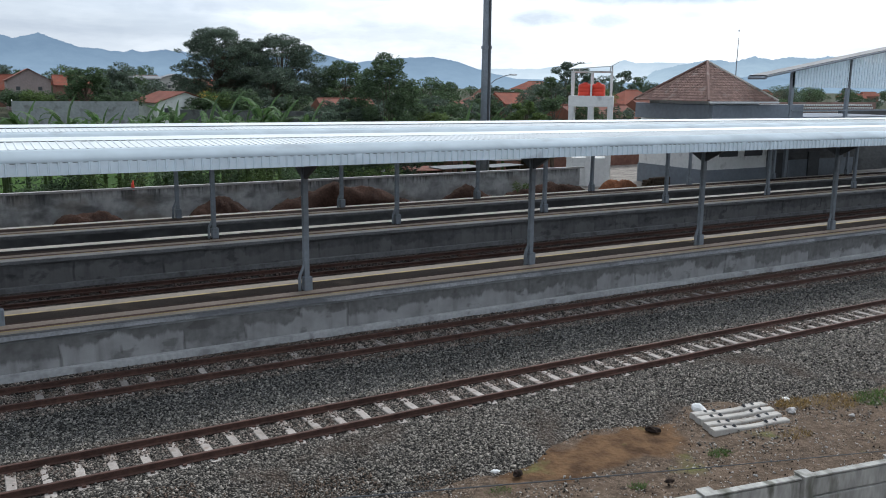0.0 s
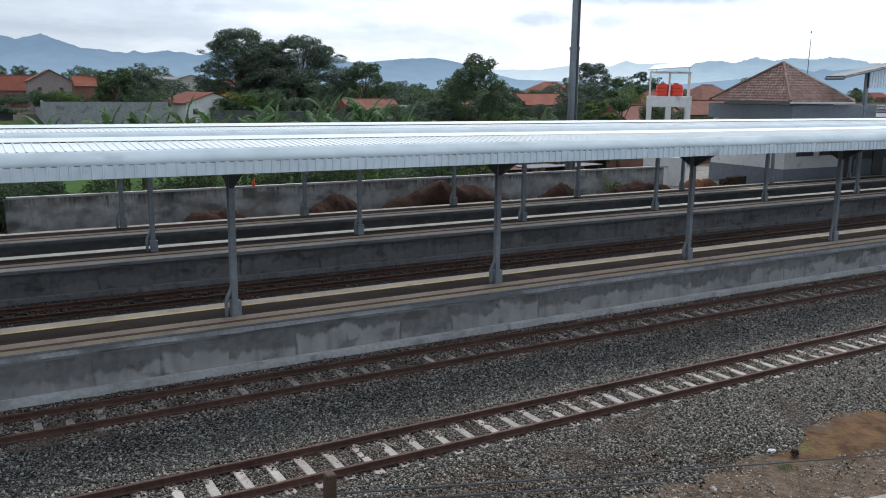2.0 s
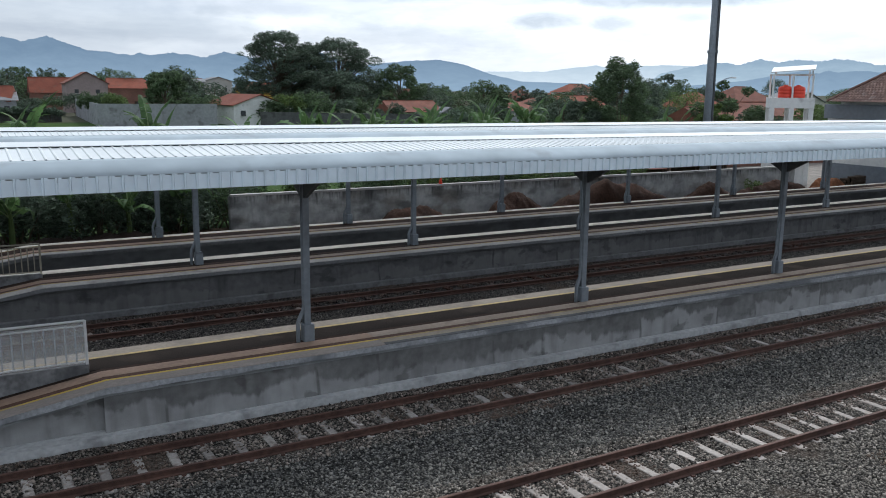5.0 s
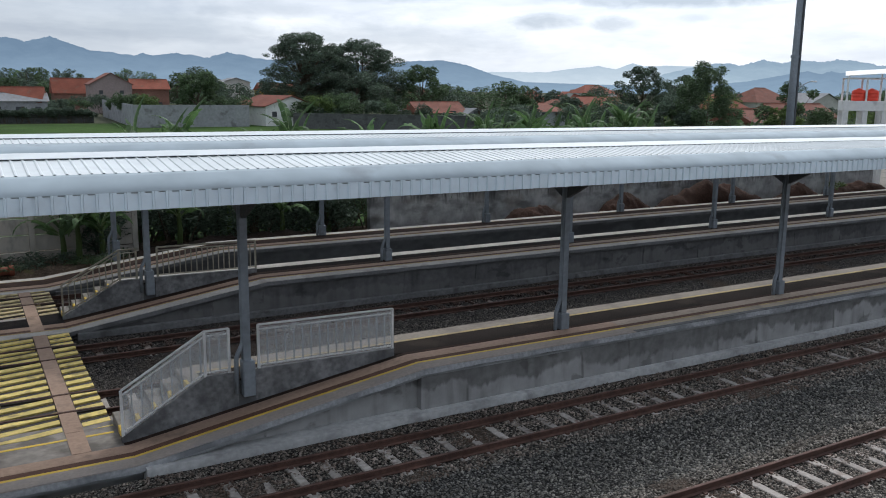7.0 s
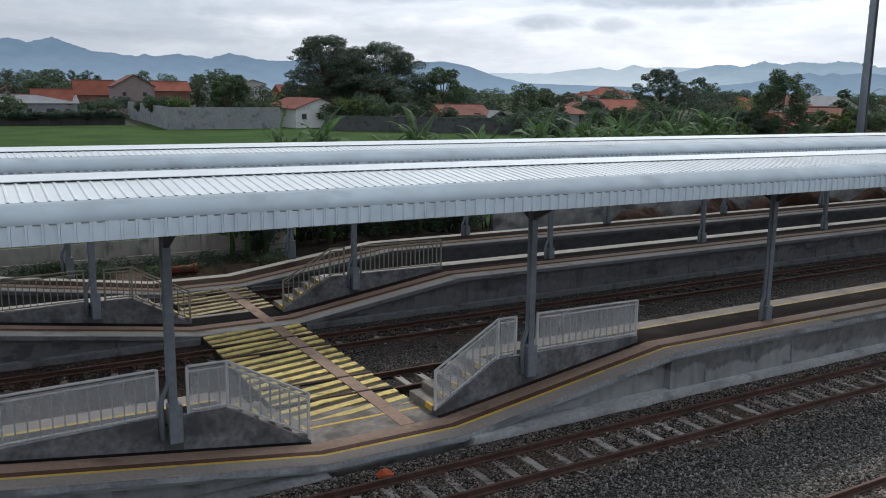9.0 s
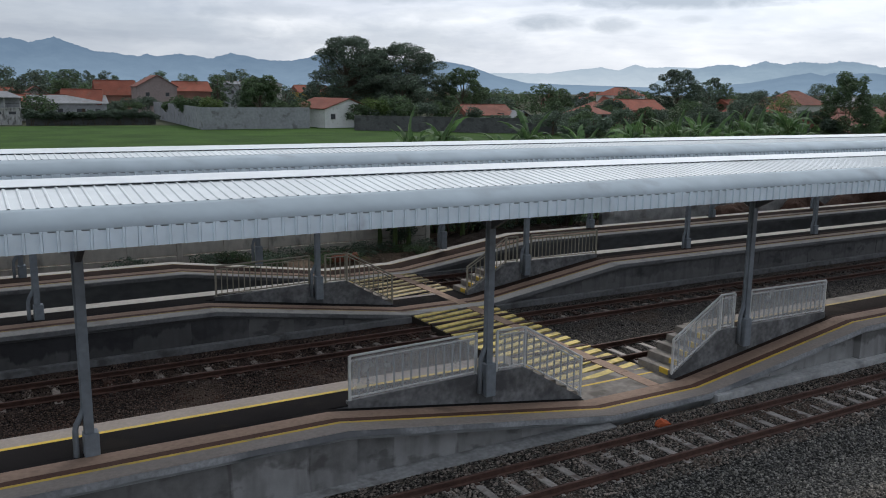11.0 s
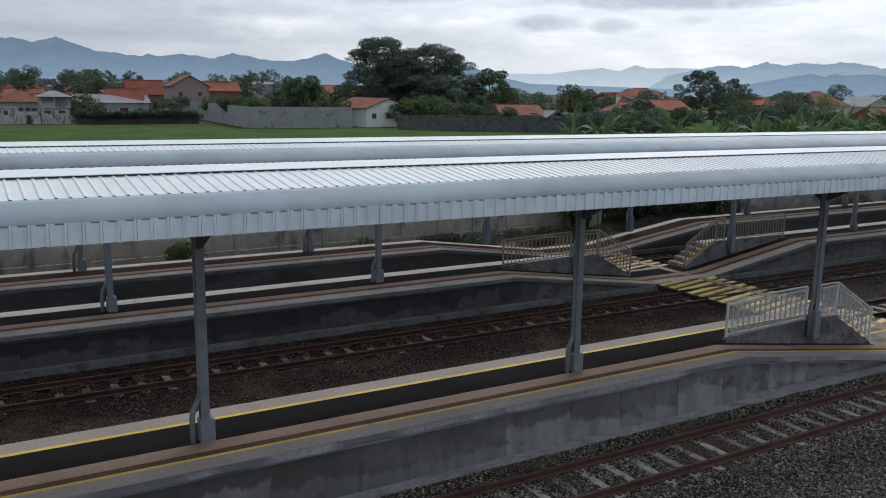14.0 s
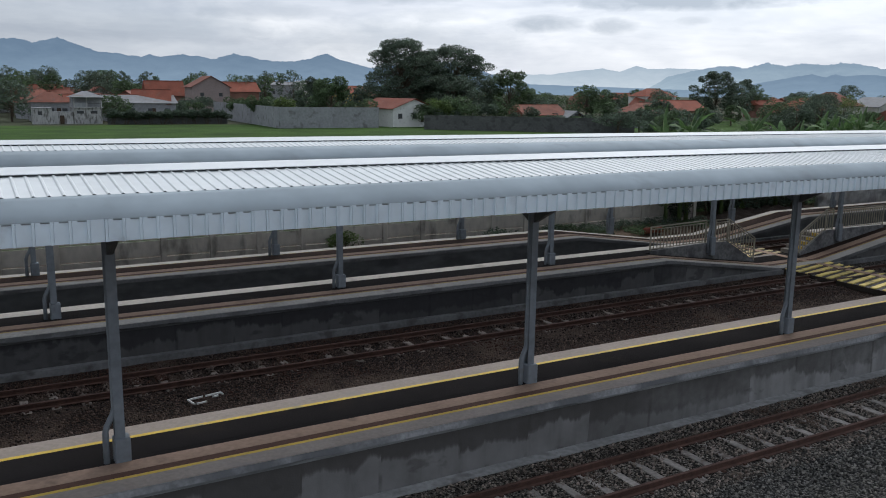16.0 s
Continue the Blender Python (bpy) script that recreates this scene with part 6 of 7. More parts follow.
# ---- station building and hall ----
station = empty("station_building", "white station house with grey dado and brown tiled hip roof", "building", kind="")
part("upper_wall", boxed(44.52, 49.3, 40.6, 46.2, 5.15, 6.2), WHITE_WALL, station, "white plaster wall under the roof")
# dark wall colour carries the deep shade of the porch
part("back_wall", boxed(51.0, 66.0, 44.5, 47.4, 1.60, 5.0), CONCRETE_DARK, station, "porch wall coloured dark for the porch's shade")
part("back_dado", boxed(51.06, 66.05, 44.45, 47.45, -0.3, 1.60), GREY_WALL, station)
part("wall", boxed(45.0, 51.0, 41.0, 47.5, 1.60, 5.0), WHITE_WALL, station, "white plaster upper wall")
part("dado", boxed(44.95, 51.05, 40.95, 47.55, -0.3, 1.60), GREY_WALL, station, "dark grey painted dado")
# added slab, placed to keep the station front in shade
part("verandah_roof", boxed(45.0, 92.0, 37.4, 40.9, 4.46, 4.6), STEEL, station, "added grey slab shading the station front")
part("parapet", boxed(44.2, 53.3, 40.05, 40.35, 4.95, 6.0, bevel=0.02), GREY_WALL, station, "blue-grey sheet parapet")
part("parapet_return", boxed(44.2, 44.5, 40.352, 47.3, 4.95, 6.0, bevel=0.02), GREY_WALL, station)
# added wall hides the field; its dark colour stands for the dim interior
part("porch_end_wall", boxed(66.1, 95.0, 46.0, 46.3, -0.3, 5.4), CONCRETE_DARK, station, "added dark wall standing for the porch's dim interior")
# assumed flat roof behind the parapet; it also shades the porch
part("porch_slab", boxed(44.51, 66.0, 40.36, 47.3, 4.97, 5.13), GREY_WALL, station, "assumed grey flat porch roof, also shading the porch")
for x in (46.2, 48.7):
    part("window", boxed(x, x + 1.8, 40.96, 41.02, 2.45, 3.15), STEEL_DARK, station, "dark glazed strip window")
for x in (52.6, 56.4, 60.2):
    part("door", boxed(x, x + 1.4, 44.40, 44.47, -0.1, 2.2), STEEL_DARK, station, "dark door opening")
cx, cy, ez, az, hx, hy = 46.6, 43.0, 6.22, 8.80, 3.35, 3.45
base_bm = bmesh.new()
c4 = [base_bm.verts.new((cx + a * hx, cy + b * hy, ez)) for a, b in ((-1, -1), (1, -1), (1, 1), (-1, 1))]
apex_v = base_bm.verts.new((cx, cy, az))
for j in range(4):
    base_bm.faces.new((c4[j], c4[(j + 1) % 4], apex_v))
base_bm.faces.new(c4[::-1])
hip = part("roof", base_bm, TILE_DARK, station, "brown tiled hip roof")
tv, tf = [], []
corners = [Vector((cx + a * hx, cy + b * hy, ez)) for a, b in ((-1, -1), (1, -1), (1, 1), (-1, 1))]
top = Vector((cx, cy, az))
for j in range(4):
    a, b = corners[j], corners[(j + 1) % 4]
    along_dir, mid = (b - a).normalized(), (a + b) / 2
    up_dir = (top - mid).normalized()
    normal = along_dir.cross(up_dir).normalized()
    length, rise_len = (b - a).length, (top - mid).length
    rows = int(rise_len / 0.27)
    for r in range(rows):
        half = (length / 2) * (1 - (r + 0.5) / rows)
        n = int(2 * half / 0.25)
        for i in range(n):
            s = (i - (n - 1) / 2 + (0.5 if r % 2 else 0.0)) * 0.25
            o = mid + along_dir * s + up_dir * (r * rise_len / rows)
            k = len(tv)
            for da, du, dn in ((-0.10, -0.02, 0.02), (0.0, -0.05, 0.13), (0.10, -0.02, 0.02), (-0.10, 0.25, -0.01), (0.0, 0.25, 0.03), (0.10, 0.25, -0.01)):
                tv.append(o + along_dir * da + up_dir * du + normal * dn)
            tf += [(k, k + 1, k + 4, k + 3), (k + 1, k + 2, k + 5, k + 4)]
tiles = part("roof_tiles", raw_mesh("roof_tiles", [tuple(q) for q in tv], tf), TILE_DARK, station, "rows of curved brown clay tiles")
tagged(tiles, kind="stuff")
for j in range(4):
    part("hip_ridge", tube(bmesh.new(), [corners[j] + Vector((0, 0, 0.05)), top + Vector((0, 0, 0.08))], 0.10, 6), PANEL if j == 1 else TILE_DARK, station, "mortared hip ridge")
part("gutter", along(bmesh.new(), [(cy - hy - 0.08, ez - 0.12), (cy - hy + 0.04, ez - 0.12), (cy - hy + 0.04, ez), (cy - hy - 0.08, ez)], [cx - hx, cx + hx]), PALE, station)

yard = empty("yard_paving", "grey-brown trodden concrete yard round the station house", "paving", kind="structure")
part("slab", boxed(36.3, 92.0, 40.0, 60.0, -0.4, 0.24), LANDING, yard)
crates = empty("timber_stack", "dark stack of old timber beams by the station house", "timber stack", at=pose(43.0, 43.6, 0.24, 0, 0, 8))
for k in range(14):
    part("beam", boxed(-0.9 + 0.06 * (k % 3), 0.9 - 0.05 * (k % 2), -0.55 + 0.28 * (k % 4), -0.32 + 0.28 * (k % 4), 0.19 * (k // 4), 0.19 * (k // 4) + 0.17, bevel=0.01), TIMBER, crates)
hall = empty("station_hall", "steel hall roof with white ribbed gable cladding", "hall")
gable = bmesh.new()
n = 46
for i in range(n):
    x = 51.8 + 0.32 * i
    t0 = 8.25 + (x - 51.8) * 0.158
    t1 = t0 + 0.32 * 0.158
    for xa, xb, yo in ((x, x + 0.22, 40.0), (x + 0.22, x + 0.32, 40.05)):
        ta, tb = 8.25 + (xa - 51.8) * 0.158, 8.25 + (xb - 51.8) * 0.158
        v = [gable.verts.new(c) for c in ((xa, yo, 7.2), (xb, yo, 7.2), (xb, yo, tb), (xa, yo, ta))]
        w = [gable.verts.new(c.co + Vector((0, 0.03, 0))) for c in v]
        gable.faces.new(v), gable.faces.new(w[::-1])
        for j in range(4):
            gable.faces.new((v[j], w[j], w[(j + 1) % 4], v[(j + 1) % 4]))
part("gable_cladding", gable, FASCIA, hall, "white ribbed sheet cladding")
deck = bmesh.new()
v = [deck.verts.new(c) for c in ((48.1, 39.2, 7.80), (66.6, 39.2, 10.75), (66.6, 40.6, 10.75), (48.1, 40.6, 7.80))]
w = [deck.verts.new(c.co + Vector((0, 0, 0.16))) for c in v]
deck.faces.new(v[::-1]), deck.faces.new(w)
for j in range(4):
    deck.faces.new((v[j], v[(j + 1) % 4], w[(j + 1) % 4], w[j]))
part("roof", deck, STEEL_DARK, hall, "grey sheet roof")
part("roof_edge", tube(bmesh.new(), [(48.1, 39.15, 7.86), (66.6, 39.15, 10.81)], 0.07, 6), STEEL, hall)
part("gutter", tube(bmesh.new(), [(48.05, 39.2, 7.78), (48.05, 40.6, 7.78)], 0.12, 6), STEEL, hall)
for x in (51.9, 58.1, 64.5):
    for y in (40.1,):
        part("column", boxed(x - 0.14, x + 0.14, y - 0.1, y + 0.1, -0.2, 7.7 + (x - 48) * 0.15), STEEL, hall)
part("tie_beam", boxed(51.9, 64.5, 39.93, 40.0, 5.55, 5.65), STEEL, hall)

screen = empty("block_screen", "pale pierced block screen wall", "wall", kind="structure")
bv, bf = [], []
for r in range(9):
    for i in range(70):
        x, z = 54.2 + 0.34 * i + (0.17 if r % 2 else 0), 3.6 + 0.26 * r
        k = len(bv)
        bv += [(x + a * 0.10, 51.0 + b * 0.06, z + c * 0.085) for a in (-1, 1) for b in (-1, 1) for c in (-1, 1)]
        bf += [tuple(k + q for q in f) for f in ((0, 1, 3, 2), (4, 6, 7, 5), (0, 4, 5, 1), (2, 3, 7, 6), (0, 2, 6, 4), (1, 5, 7, 3))]
part("blocks", raw_mesh("blocks", bv, bf), WHITE_WALL, screen, "pale staggered screen blocks")["kind"] = "stuff"
part("screen_back", boxed(54.0, 78.5, 51.05, 51.2, -0.2, 5.95), TILE_DARK, screen, "brown wall behind the blocks")


# ---- far settlement ----
def house(label, x, y, w, d, eave, ridge, wall_mat, roof_mat, style="gable_front", turn=0.0, windows=2, group="far houses", storeys=1, trim=None):
    """A small house: walls, overhanging pitched roof, windows and door on the side that faces the line."""
    h = empty("house", label, "house", group, at=pose(x, y, -0.2, 0, 0, turn))
    wall = boxed(-w / 2, w / 2, 0, d, -1.2, eave + 0.2)
    rise_z, e = eave + 0.2, ridge + 0.2
    if style == "gable_front":
        v = [wall.verts.new(c) for c in ((-w / 2, 0, rise_z), (w / 2, 0, rise_z), (0, 0, e - 0.1), (-w / 2, d, rise_z), (w / 2, d, rise_z), (0, d, e - 0.1))]
        wall.faces.new(v[:3]), wall.faces.new(v[5:2:-1])
    part("wall", wall, wall_mat, h)
    o = 0.5
    roof = bmesh.new()
    if style == "gable_front":
        dz = (e - rise_z) / (w / 2) * o
        for s in (-1, 1):
            q = [(s * (w / 2 + o), -o, rise_z - dz), (0, -o, e), (0, d + o, e), (s * (w / 2 + o), d + o, rise_z - dz)]
            a = [roof.verts.new(c) for c in q]
            b = [roof.verts.new((c[0], c[1], c[2] + 0.14)) for c in q]
            roof.faces.new(a), roof.faces.new(b[::-1])
            for j in range(4):
                roof.faces.new((a[j], b[j], b[(j + 1) % 4], a[(j + 1) % 4]))
    else:
        k = min(w, d) * (0.5 if style == "hip" else 0.0)
        q = [(-w / 2 - o, -o, rise_z - 0.15), (w / 2 + o, -o, rise_z - 0.15), (w / 2 + o, d + o, rise_z - 0.15), (-w / 2 - o, d + o, rise_z - 0.15), (-w / 2 - o + k, d / 2, e), (w / 2 + o - k, d / 2, e)]
        a = [roof.verts.new(c) for c in q]
        for f in ((0, 1, 5, 4), (2, 3, 4, 5), (1, 2, 5), (3, 0, 4), (3, 2, 1, 0)):
            roof.faces.new([a[j] for j in f])
    part("roof", roof, roof_mat, h)
    if style != "gable_front":
        part("ridge_tiles", tube(bmesh.new(), [(-w / 2 + (0 if style == "side" else 0.5 * min(w, d)) - 0.3, d / 2, e + 0.03), (w / 2 - (0 if style == "side" else 0.5 * min(w, d)) + 0.3, d / 2, e + 0.03)], 0.12, 5), TILE, h)
    for s in range(storeys):
        base = 0.9 + s * (eave / storeys)
        for i in range(windows):
            wx = -w / 2 + w * (i + 0.5) / windows
            win = part("window", boxed(wx - 0.55, wx + 0.55, -0.06, 0.02, base, base + 1.1), STEEL_DARK, h, "dark window")
            part("sill", boxed(wx - 0.65, wx + 0.65, -0.14, -0.05, base - 0.1, base), COPING, win)
    part("door", boxed(w * 0.18 - 0.4, w * 0.18 + 0.45, -0.05, 0.03, 0.0, 2.05), TIMBER, h)
    return h


PINK_WALL = material("dull_pink_plaster", (0.33, 0.27, 0.255), 0.9, spread=0.1, grain=2, stain=0.3)
PALE_WALL = material("pale_plaster", (0.46, 0.45, 0.42), 0.9, spread=0.1, grain=2, stain=0.3, dirt=(0.3, 0.29, 0.27), dirt_amount=0.3)
SHEET_ROOF = material("grey_sheet_roof", (0.22, 0.225, 0.23), 0.75, 0.0, gloss=0.12, spread=0.12, grain=1.5, stain=0.3, dirt=(0.2, 0.17, 0.15), dirt_amount=0.3)
STAINED_WALL = material("stained_white_plaster", (0.42, 0.42, 0.41), 0.9, spread=0.16, grain=2, stain=0.5, dirt=(0.14, 0.14, 0.13), dirt_amount=0.5, stretch=(1.6, 1, 0.6))
OCHRE = material("ochre_paint", (0.55, 0.36, 0.07), 0.8, spread=0.1, grain=2, stain=0.4)
BRICK_FAR = material("dull_red_brick_wall", (0.24, 0.13, 0.10), 0.9, spread=0.2, grain=3, stain=0.3)

house("pink-roofed two-storey house with grey gable front", 22.5, 277, 11.6, 10, 7.3, 10.5, PINK_WALL, TILE, "gable_front", windows=2, storeys=2)
house("long house with weathered orange tile roof", 16.4, 312, 12.4, 9, 4.3, 9.1, BRICK_FAR, ORANGE_TILE, "side")
house("low house with orange tile roof", 36.4, 290, 11.0, 9, 6.0, 9.0, BRICK_FAR, ORANGE_TILE, "side")
house("long low workshop with grey sheet roof", -7.7, 228, 16.5, 9, 3.2, 5.0, GREY_PLASTER, SHEET_ROOF, "side", windows=4)
house("small house with red tile roof", -28.0, 226, 8.5, 8, 3.3, 5.6, GREY_PLASTER, TILE, "hip", windows=3)
house("small red-roofed house behind sheds", -12.0, 262, 9.0, 8, 3.8, 6.9, PALE_WALL, ORANGE_TILE, "gable_front")
house("white gabled house with red tile roof", 45.0, 185, 12.2, 15, 2.95, 5.1, WHITE_WALL, ORANGE_TILE, "gable_front", 8.0, windows=3)
house("ochre-painted house among trees", 82.0, 300, 12, 9, 6.0, 8.4, OCHRE, ORANGE_TILE, "side")
house("grey flat-roofed two-storey house", 64.0, 330, 13.5, 10, 8.6, 9.6, GREY_PLASTER, SHEET_ROOF, "side", storeys=2)
house("pale two-storey house with low sheet roof", 80.0, 345, 11.0, 10, 8.8, 10.4, PALE_WALL, SHEET_ROOF, "gable_front", storeys=2)
house("low house with red tiled roof behind the far wall", 83.5, 186, 13.0, 8, 1.5, 3.9, BRICK_FAR, TILE, "side")
house("small pale gabled shed by the far wall", 91.0, 183, 5.6, 5, 0.9, 2.4, GREY_PLASTER, SHEET_ROOF, "gable_front", windows=1)
house("white two-storey house with red roof", 195.0, 260, 16, 10, 6.3, 9.2, WHITE_WALL, ORANGE_TILE, "hip", storeys=2, windows=4)
house("wide low house with red-orange roof", 138.0, 190, 15, 10, 2.6, 5.4, BRICK_FAR, ORANGE_TILE, "side")
house("house with steep orange tiled roof", 142.5, 150, 13, 10, 3.0, 6.6, PALE_WALL, ORANGE_TILE, "hip")
house("house with broad brown hip roof", 185.0, 172, 16, 12, 4.5, 8.4, PALE_WALL, TILE, "hip")
house("house with pale sheet roof", 205.0, 170, 15, 10, 4.2, 7.0, PALE_WALL, SHEET_ROOF, "gable_front")
house("red-roofed house half hidden by bushes", 104.0, 170, 9.0, 8, 2.2, 4.0, GREY_PLASTER, TILE, "hip")
house("red-roofed house behind bushes", 127.0, 193, 12.0, 8, 2.4, 4.6, BRICK_FAR, TILE, "hip")
house("low red-tiled roof near the line", 67.5, 76.5, 9, 6, 3.6, 5.0, BRICK_FAR, TILE, "side")
house("low red-tiled house behind scrub", 98.0, 95, 13, 7, 3.4, 5.3, BRICK_FAR, TILE, "side")
rng_h = random.Random(21)
spots = []
for k in range(30):
    for attempt in range(30):
        y = rng_h.uniform(215, 470)
        az_h = radians(rng_h.uniform(-2, 60))
        x = y * math.tan(az_h) - 30
        if not (-4 < x < 32 and y < 330) and all(abs(x - a) > 15 or abs(y - b) > 16 for a, b in spots) and not (40 < x < 112 and 205 < y < 265):
            break
    spots.append((x, y))
    house(("red-tiled", "orange-tiled", "brown-tiled")[k % 3] + " low house in the far settlement", x, y, rng_h.uniform(9, 15), rng_h.uniform(8, 11), rng_h.uniform(2.8, 3.8), rng_h.uniform(5.2, 7.6),
          (PALE_WALL, GREY_PLASTER, BRICK_FAR, WHITE_WALL)[k % 4], (ORANGE_TILE, TILE, ORANGE_TILE)[k % 3], ("gable_front", "hip", "side")[k % 3], rng_h.uniform(-25, 25))

balcony_house = empty("house", "white two-storey house with open balcony under a grey hip roof", "house", "far houses", at=pose(-22.0, 212.0, -0.9))
part("ground_floor", boxed(-2.9, 2.9, 0, 6.5, -0.6, 3.1), STAINED_WALL, balcony_house, "stained white ground floor")
part("upper_floor", boxed(-2.9, 2.9, 2.0, 6.5, 3.31, 5.5), GREY_PLASTER, balcony_house, "shaded grey upper floor")
part("balcony_slab", boxed(-3.15, 3.15, -0.35, 6.5, 3.1, 3.3), STAINED_WALL, balcony_house)
for px in (-2.8, -0.2, 2.8):
    part("balcony_post", boxed(px - 0.12, px + 0.12, -0.1, 0.14, 3.3, 5.5), STAINED_WALL, balcony_house)
part("balcony_wall", boxed(-2.9, -0.3, -0.06, 0.08, 3.3, 4.2), GREY_PLASTER, balcony_house)
part("balcony_rail", boxed(-0.1, 2.7, -0.03, 0.03, 4.1, 4.18), STEEL_DARK, balcony_house)
for px in (-1.6, 1.2):
    part("window", boxed(px - 0.7, px + 0.7, -0.05, 0.02, 1.9, 2.5), STEEL_DARK, balcony_house, "dark strip window")
hip_bm = bmesh.new()
hv = [hip_bm.verts.new(q) for q in ((-3.5, -0.8, 5.45), (3.5, -0.8, 5.45), (3.5, 7.1, 5.45), (-3.5, 7.1, 5.45), (-0.6, 3.1, 6.75), (0.6, 3.1, 6.75))]
for f in ((0, 1, 5, 4), (2, 3, 4, 5), (1, 2, 5), (3, 0, 4), (3, 2, 1, 0)):
    hip_bm.faces.new([hv[j] for j in f])
part("roof", hip_bm, SHEET_ROOF, balcony_house, "low grey hip roof")
shed = empty("shed", "stained white flat-roofed shed beside the field", "shed", "far houses", at=pose(-31.2, 211.5, -0.9))
part("wall", boxed(-1.9, 1.9, 0, 4, -0.6, 3.0), STAINED_WALL, shed)
part("roof", boxed(-2.0, 2.0, -0.15, 4.1, 3.0, 3.15), SHEET_ROOF, shed, "flat grey roof slab")
part("window", boxed(-0.9, -0.1, -0.05, 0.02, 1.6, 2.4), STEEL_DARK, shed)
part("side_wall", boxed(1.95, 6.1, 0.4, 0.6, -0.6, 2.2), STAINED_WALL, shed, "stained white yard wall")
part("door", boxed(3.4, 4.3, 0.34, 0.42, -0.4, 1.5), TIMBER, shed)
part("lean_to_roof", boxed(1.95, 6.1, 0.62, 3.4, 2.2, 2.3), SHEET_ROOF, shed)

compound = empty("compound_wall", "grey plastered compound wall along the field", "wall", kind="structure")
bm = bmesh.new()
for (xa, ya), (xb, yb) in (((12.1, 183.6), (35.2, 183.6)), ((12.1, 183.6), (16.0, 250.0))):
    d = Vector((xb - xa, yb - ya, 0)).normalized() * 0.01
    s = Vector((-d.y, d.x, 0)).normalized() * 0.2
    v = [bm.verts.new(c) for c in ((xa, ya, -1.6), (xb, yb, -1.6), (xb, yb, 3.2), (xa, ya, 3.2))]
    w = [bm.verts.new(c.co + s) for c in v]
    bm.faces.new(v), bm.faces.new(w[::-1])
    for j in range(4):
        bm.faces.new((v[j], w[j], w[(j + 1) % 4], v[(j + 1) % 4]))
part("wall_body", bm, GREY_PLASTER, compound)
far_wall = empty("far_wall", "dark mossy field wall", "wall", kind="structure")
wall_turn = math.degrees(math.atan2(146.0 - 173.0, 77.0 - 41.0))
part("wall_body", boxed(0, 45.0, 0, 0.3, -1.6, 1.75), CONCRETE_DARK, far_wall, at=pose(41.0, 173.0, 0, 0, 0, wall_turn))
part("wall_coping", boxed(0, 45.0, -0.06, 0.36, 1.75, 1.85), CONCRETE_DARK, far_wall, at=pose(41.0, 173.0, 0, 0, 0, wall_turn))
part("wall_body", boxed(-18.5, 8.0, 209.0, 209.3, -1.6, 0.6), CONCRETE_DARK, far_wall)
back_wall = empty("yard_wall", "low red-brown yard wall behind the pole", "wall", kind="structure")
part("wall_body", boxed(23.0, 60.0, 58.0, 58.2, -0.3, 4.0), BRICK_FAR, back_wall)
for k, (x, y, t) in enumerate(((24.6, 50.0, 8), (27.6, 50.6, -6), (30.4, 49.6, 3), (33.2, 48.4, 14), (26.0, 47.4, -12), (29.0, 47.2, 5), (35.2, 50.2, -4))):
    sheet = empty("sheet_stack", "loose grey roofing sheets on a low frame", "roofing sheet", "stored roofing sheets", at=pose(x, y, 0, 0, 0, t))
    part("sheet", boxed(-1.6, 1.6, -0.8, 0.8, 1.5 + 0.07 * k, 1.54 + 0.07 * k), (SHEET_ROOF, TILE, SHEET_ROOF)[k % 3], sheet)
    for px in (-1.4, 1.4):
        part("trestle", boxed(px - 0.06, px + 0.06, -0.6, 0.6, -0.15, 1.5 + 0.07 * k), TIMBER, sheet)

# trees: the broad dark one, the slim one by the pole, and the rest
tree("broad dark spreading tree with layered crown", 64.5, 229, 23.0, 12.4, 1, 24000, 0.46, LEAF_DARK, 0.55, 0.12, lobes=120, squash=0.7)
tree("broad dark spreading tree with open limbs", 83.0, 232, 22.3, 13.0, 2, 24000, 0.46, LEAF_DARK, 0.55, 0.08, lobes=120, squash=0.7)
tree("dark leafy tree filling the gap between two broad crowns", 74.0, 234, 20.0, 10.0, 12, 13000, 0.46, LEAF_DARK, 0.4, 0.04, lobes=80, squash=0.7)
tree("dense rounded tree beside the broad tree", 99.5, 226, 15.0, 7.5, 3, 6000, 0.55, LEAF, 0.5, 0.06, lobes=26)
tree("young bushy tree below the broad tree", 76.0, 220, 12.0, 9.5, 4, 6500, 0.55, LEAF_DARK, 0.5, 0.03, lobes=28)
tree("round dense mango tree behind the compound wall", 25.9, 189, 10.2, 5.2, 5, 5200, 0.42, LEAF, 0.4, 0.12, lobes=20)
tree("round dark tree behind houses", 40.5, 235, 10.6, 5.6, 6, 4200, 0.5, LEAF_DARK, 0.4, 0.12, lobes=18)
tree("slim leafy tree beside the steel pole", 24.4, 47.8, 9.75, 2.55, 7, 15000, 0.15, LEAF, 0.07, 0.06, "trees near the line", 46, squash=1.25)
tree("low bushy tree at the foot of the slim tree", 22.6, 49.2, 6.9, 2.2, 8, 6500, 0.19, LEAF_DARK, 0.10, 0.10, "trees near the line", 34)
bush("dense dark bush round the foot of a slim tree", 23.7, 46.7, 3.0, 2.0, 5.2, 91, 2600, 0.17, LEAF_DARK)
tree("bushy tree behind the water tower", 43.5, 56.0, 8.4, 2.9, 9, 3600, 0.26, LEAF, 0.2, 0.2, "trees near the line", 12)
tree("tall feathery tree among roofs", 162.0, 202, 15.6, 8.0, 10, 9000, 0.46, LEAF_DARK, 0.3, 0.04, lobes=62)
tree("dense dark tree hiding roofs beside the pole", 77.0, 102, 8.2, 4.6, 14, 5200, 0.3, LEAF_DARK, 0.2, 0.04, "trees in the settlement", 40)
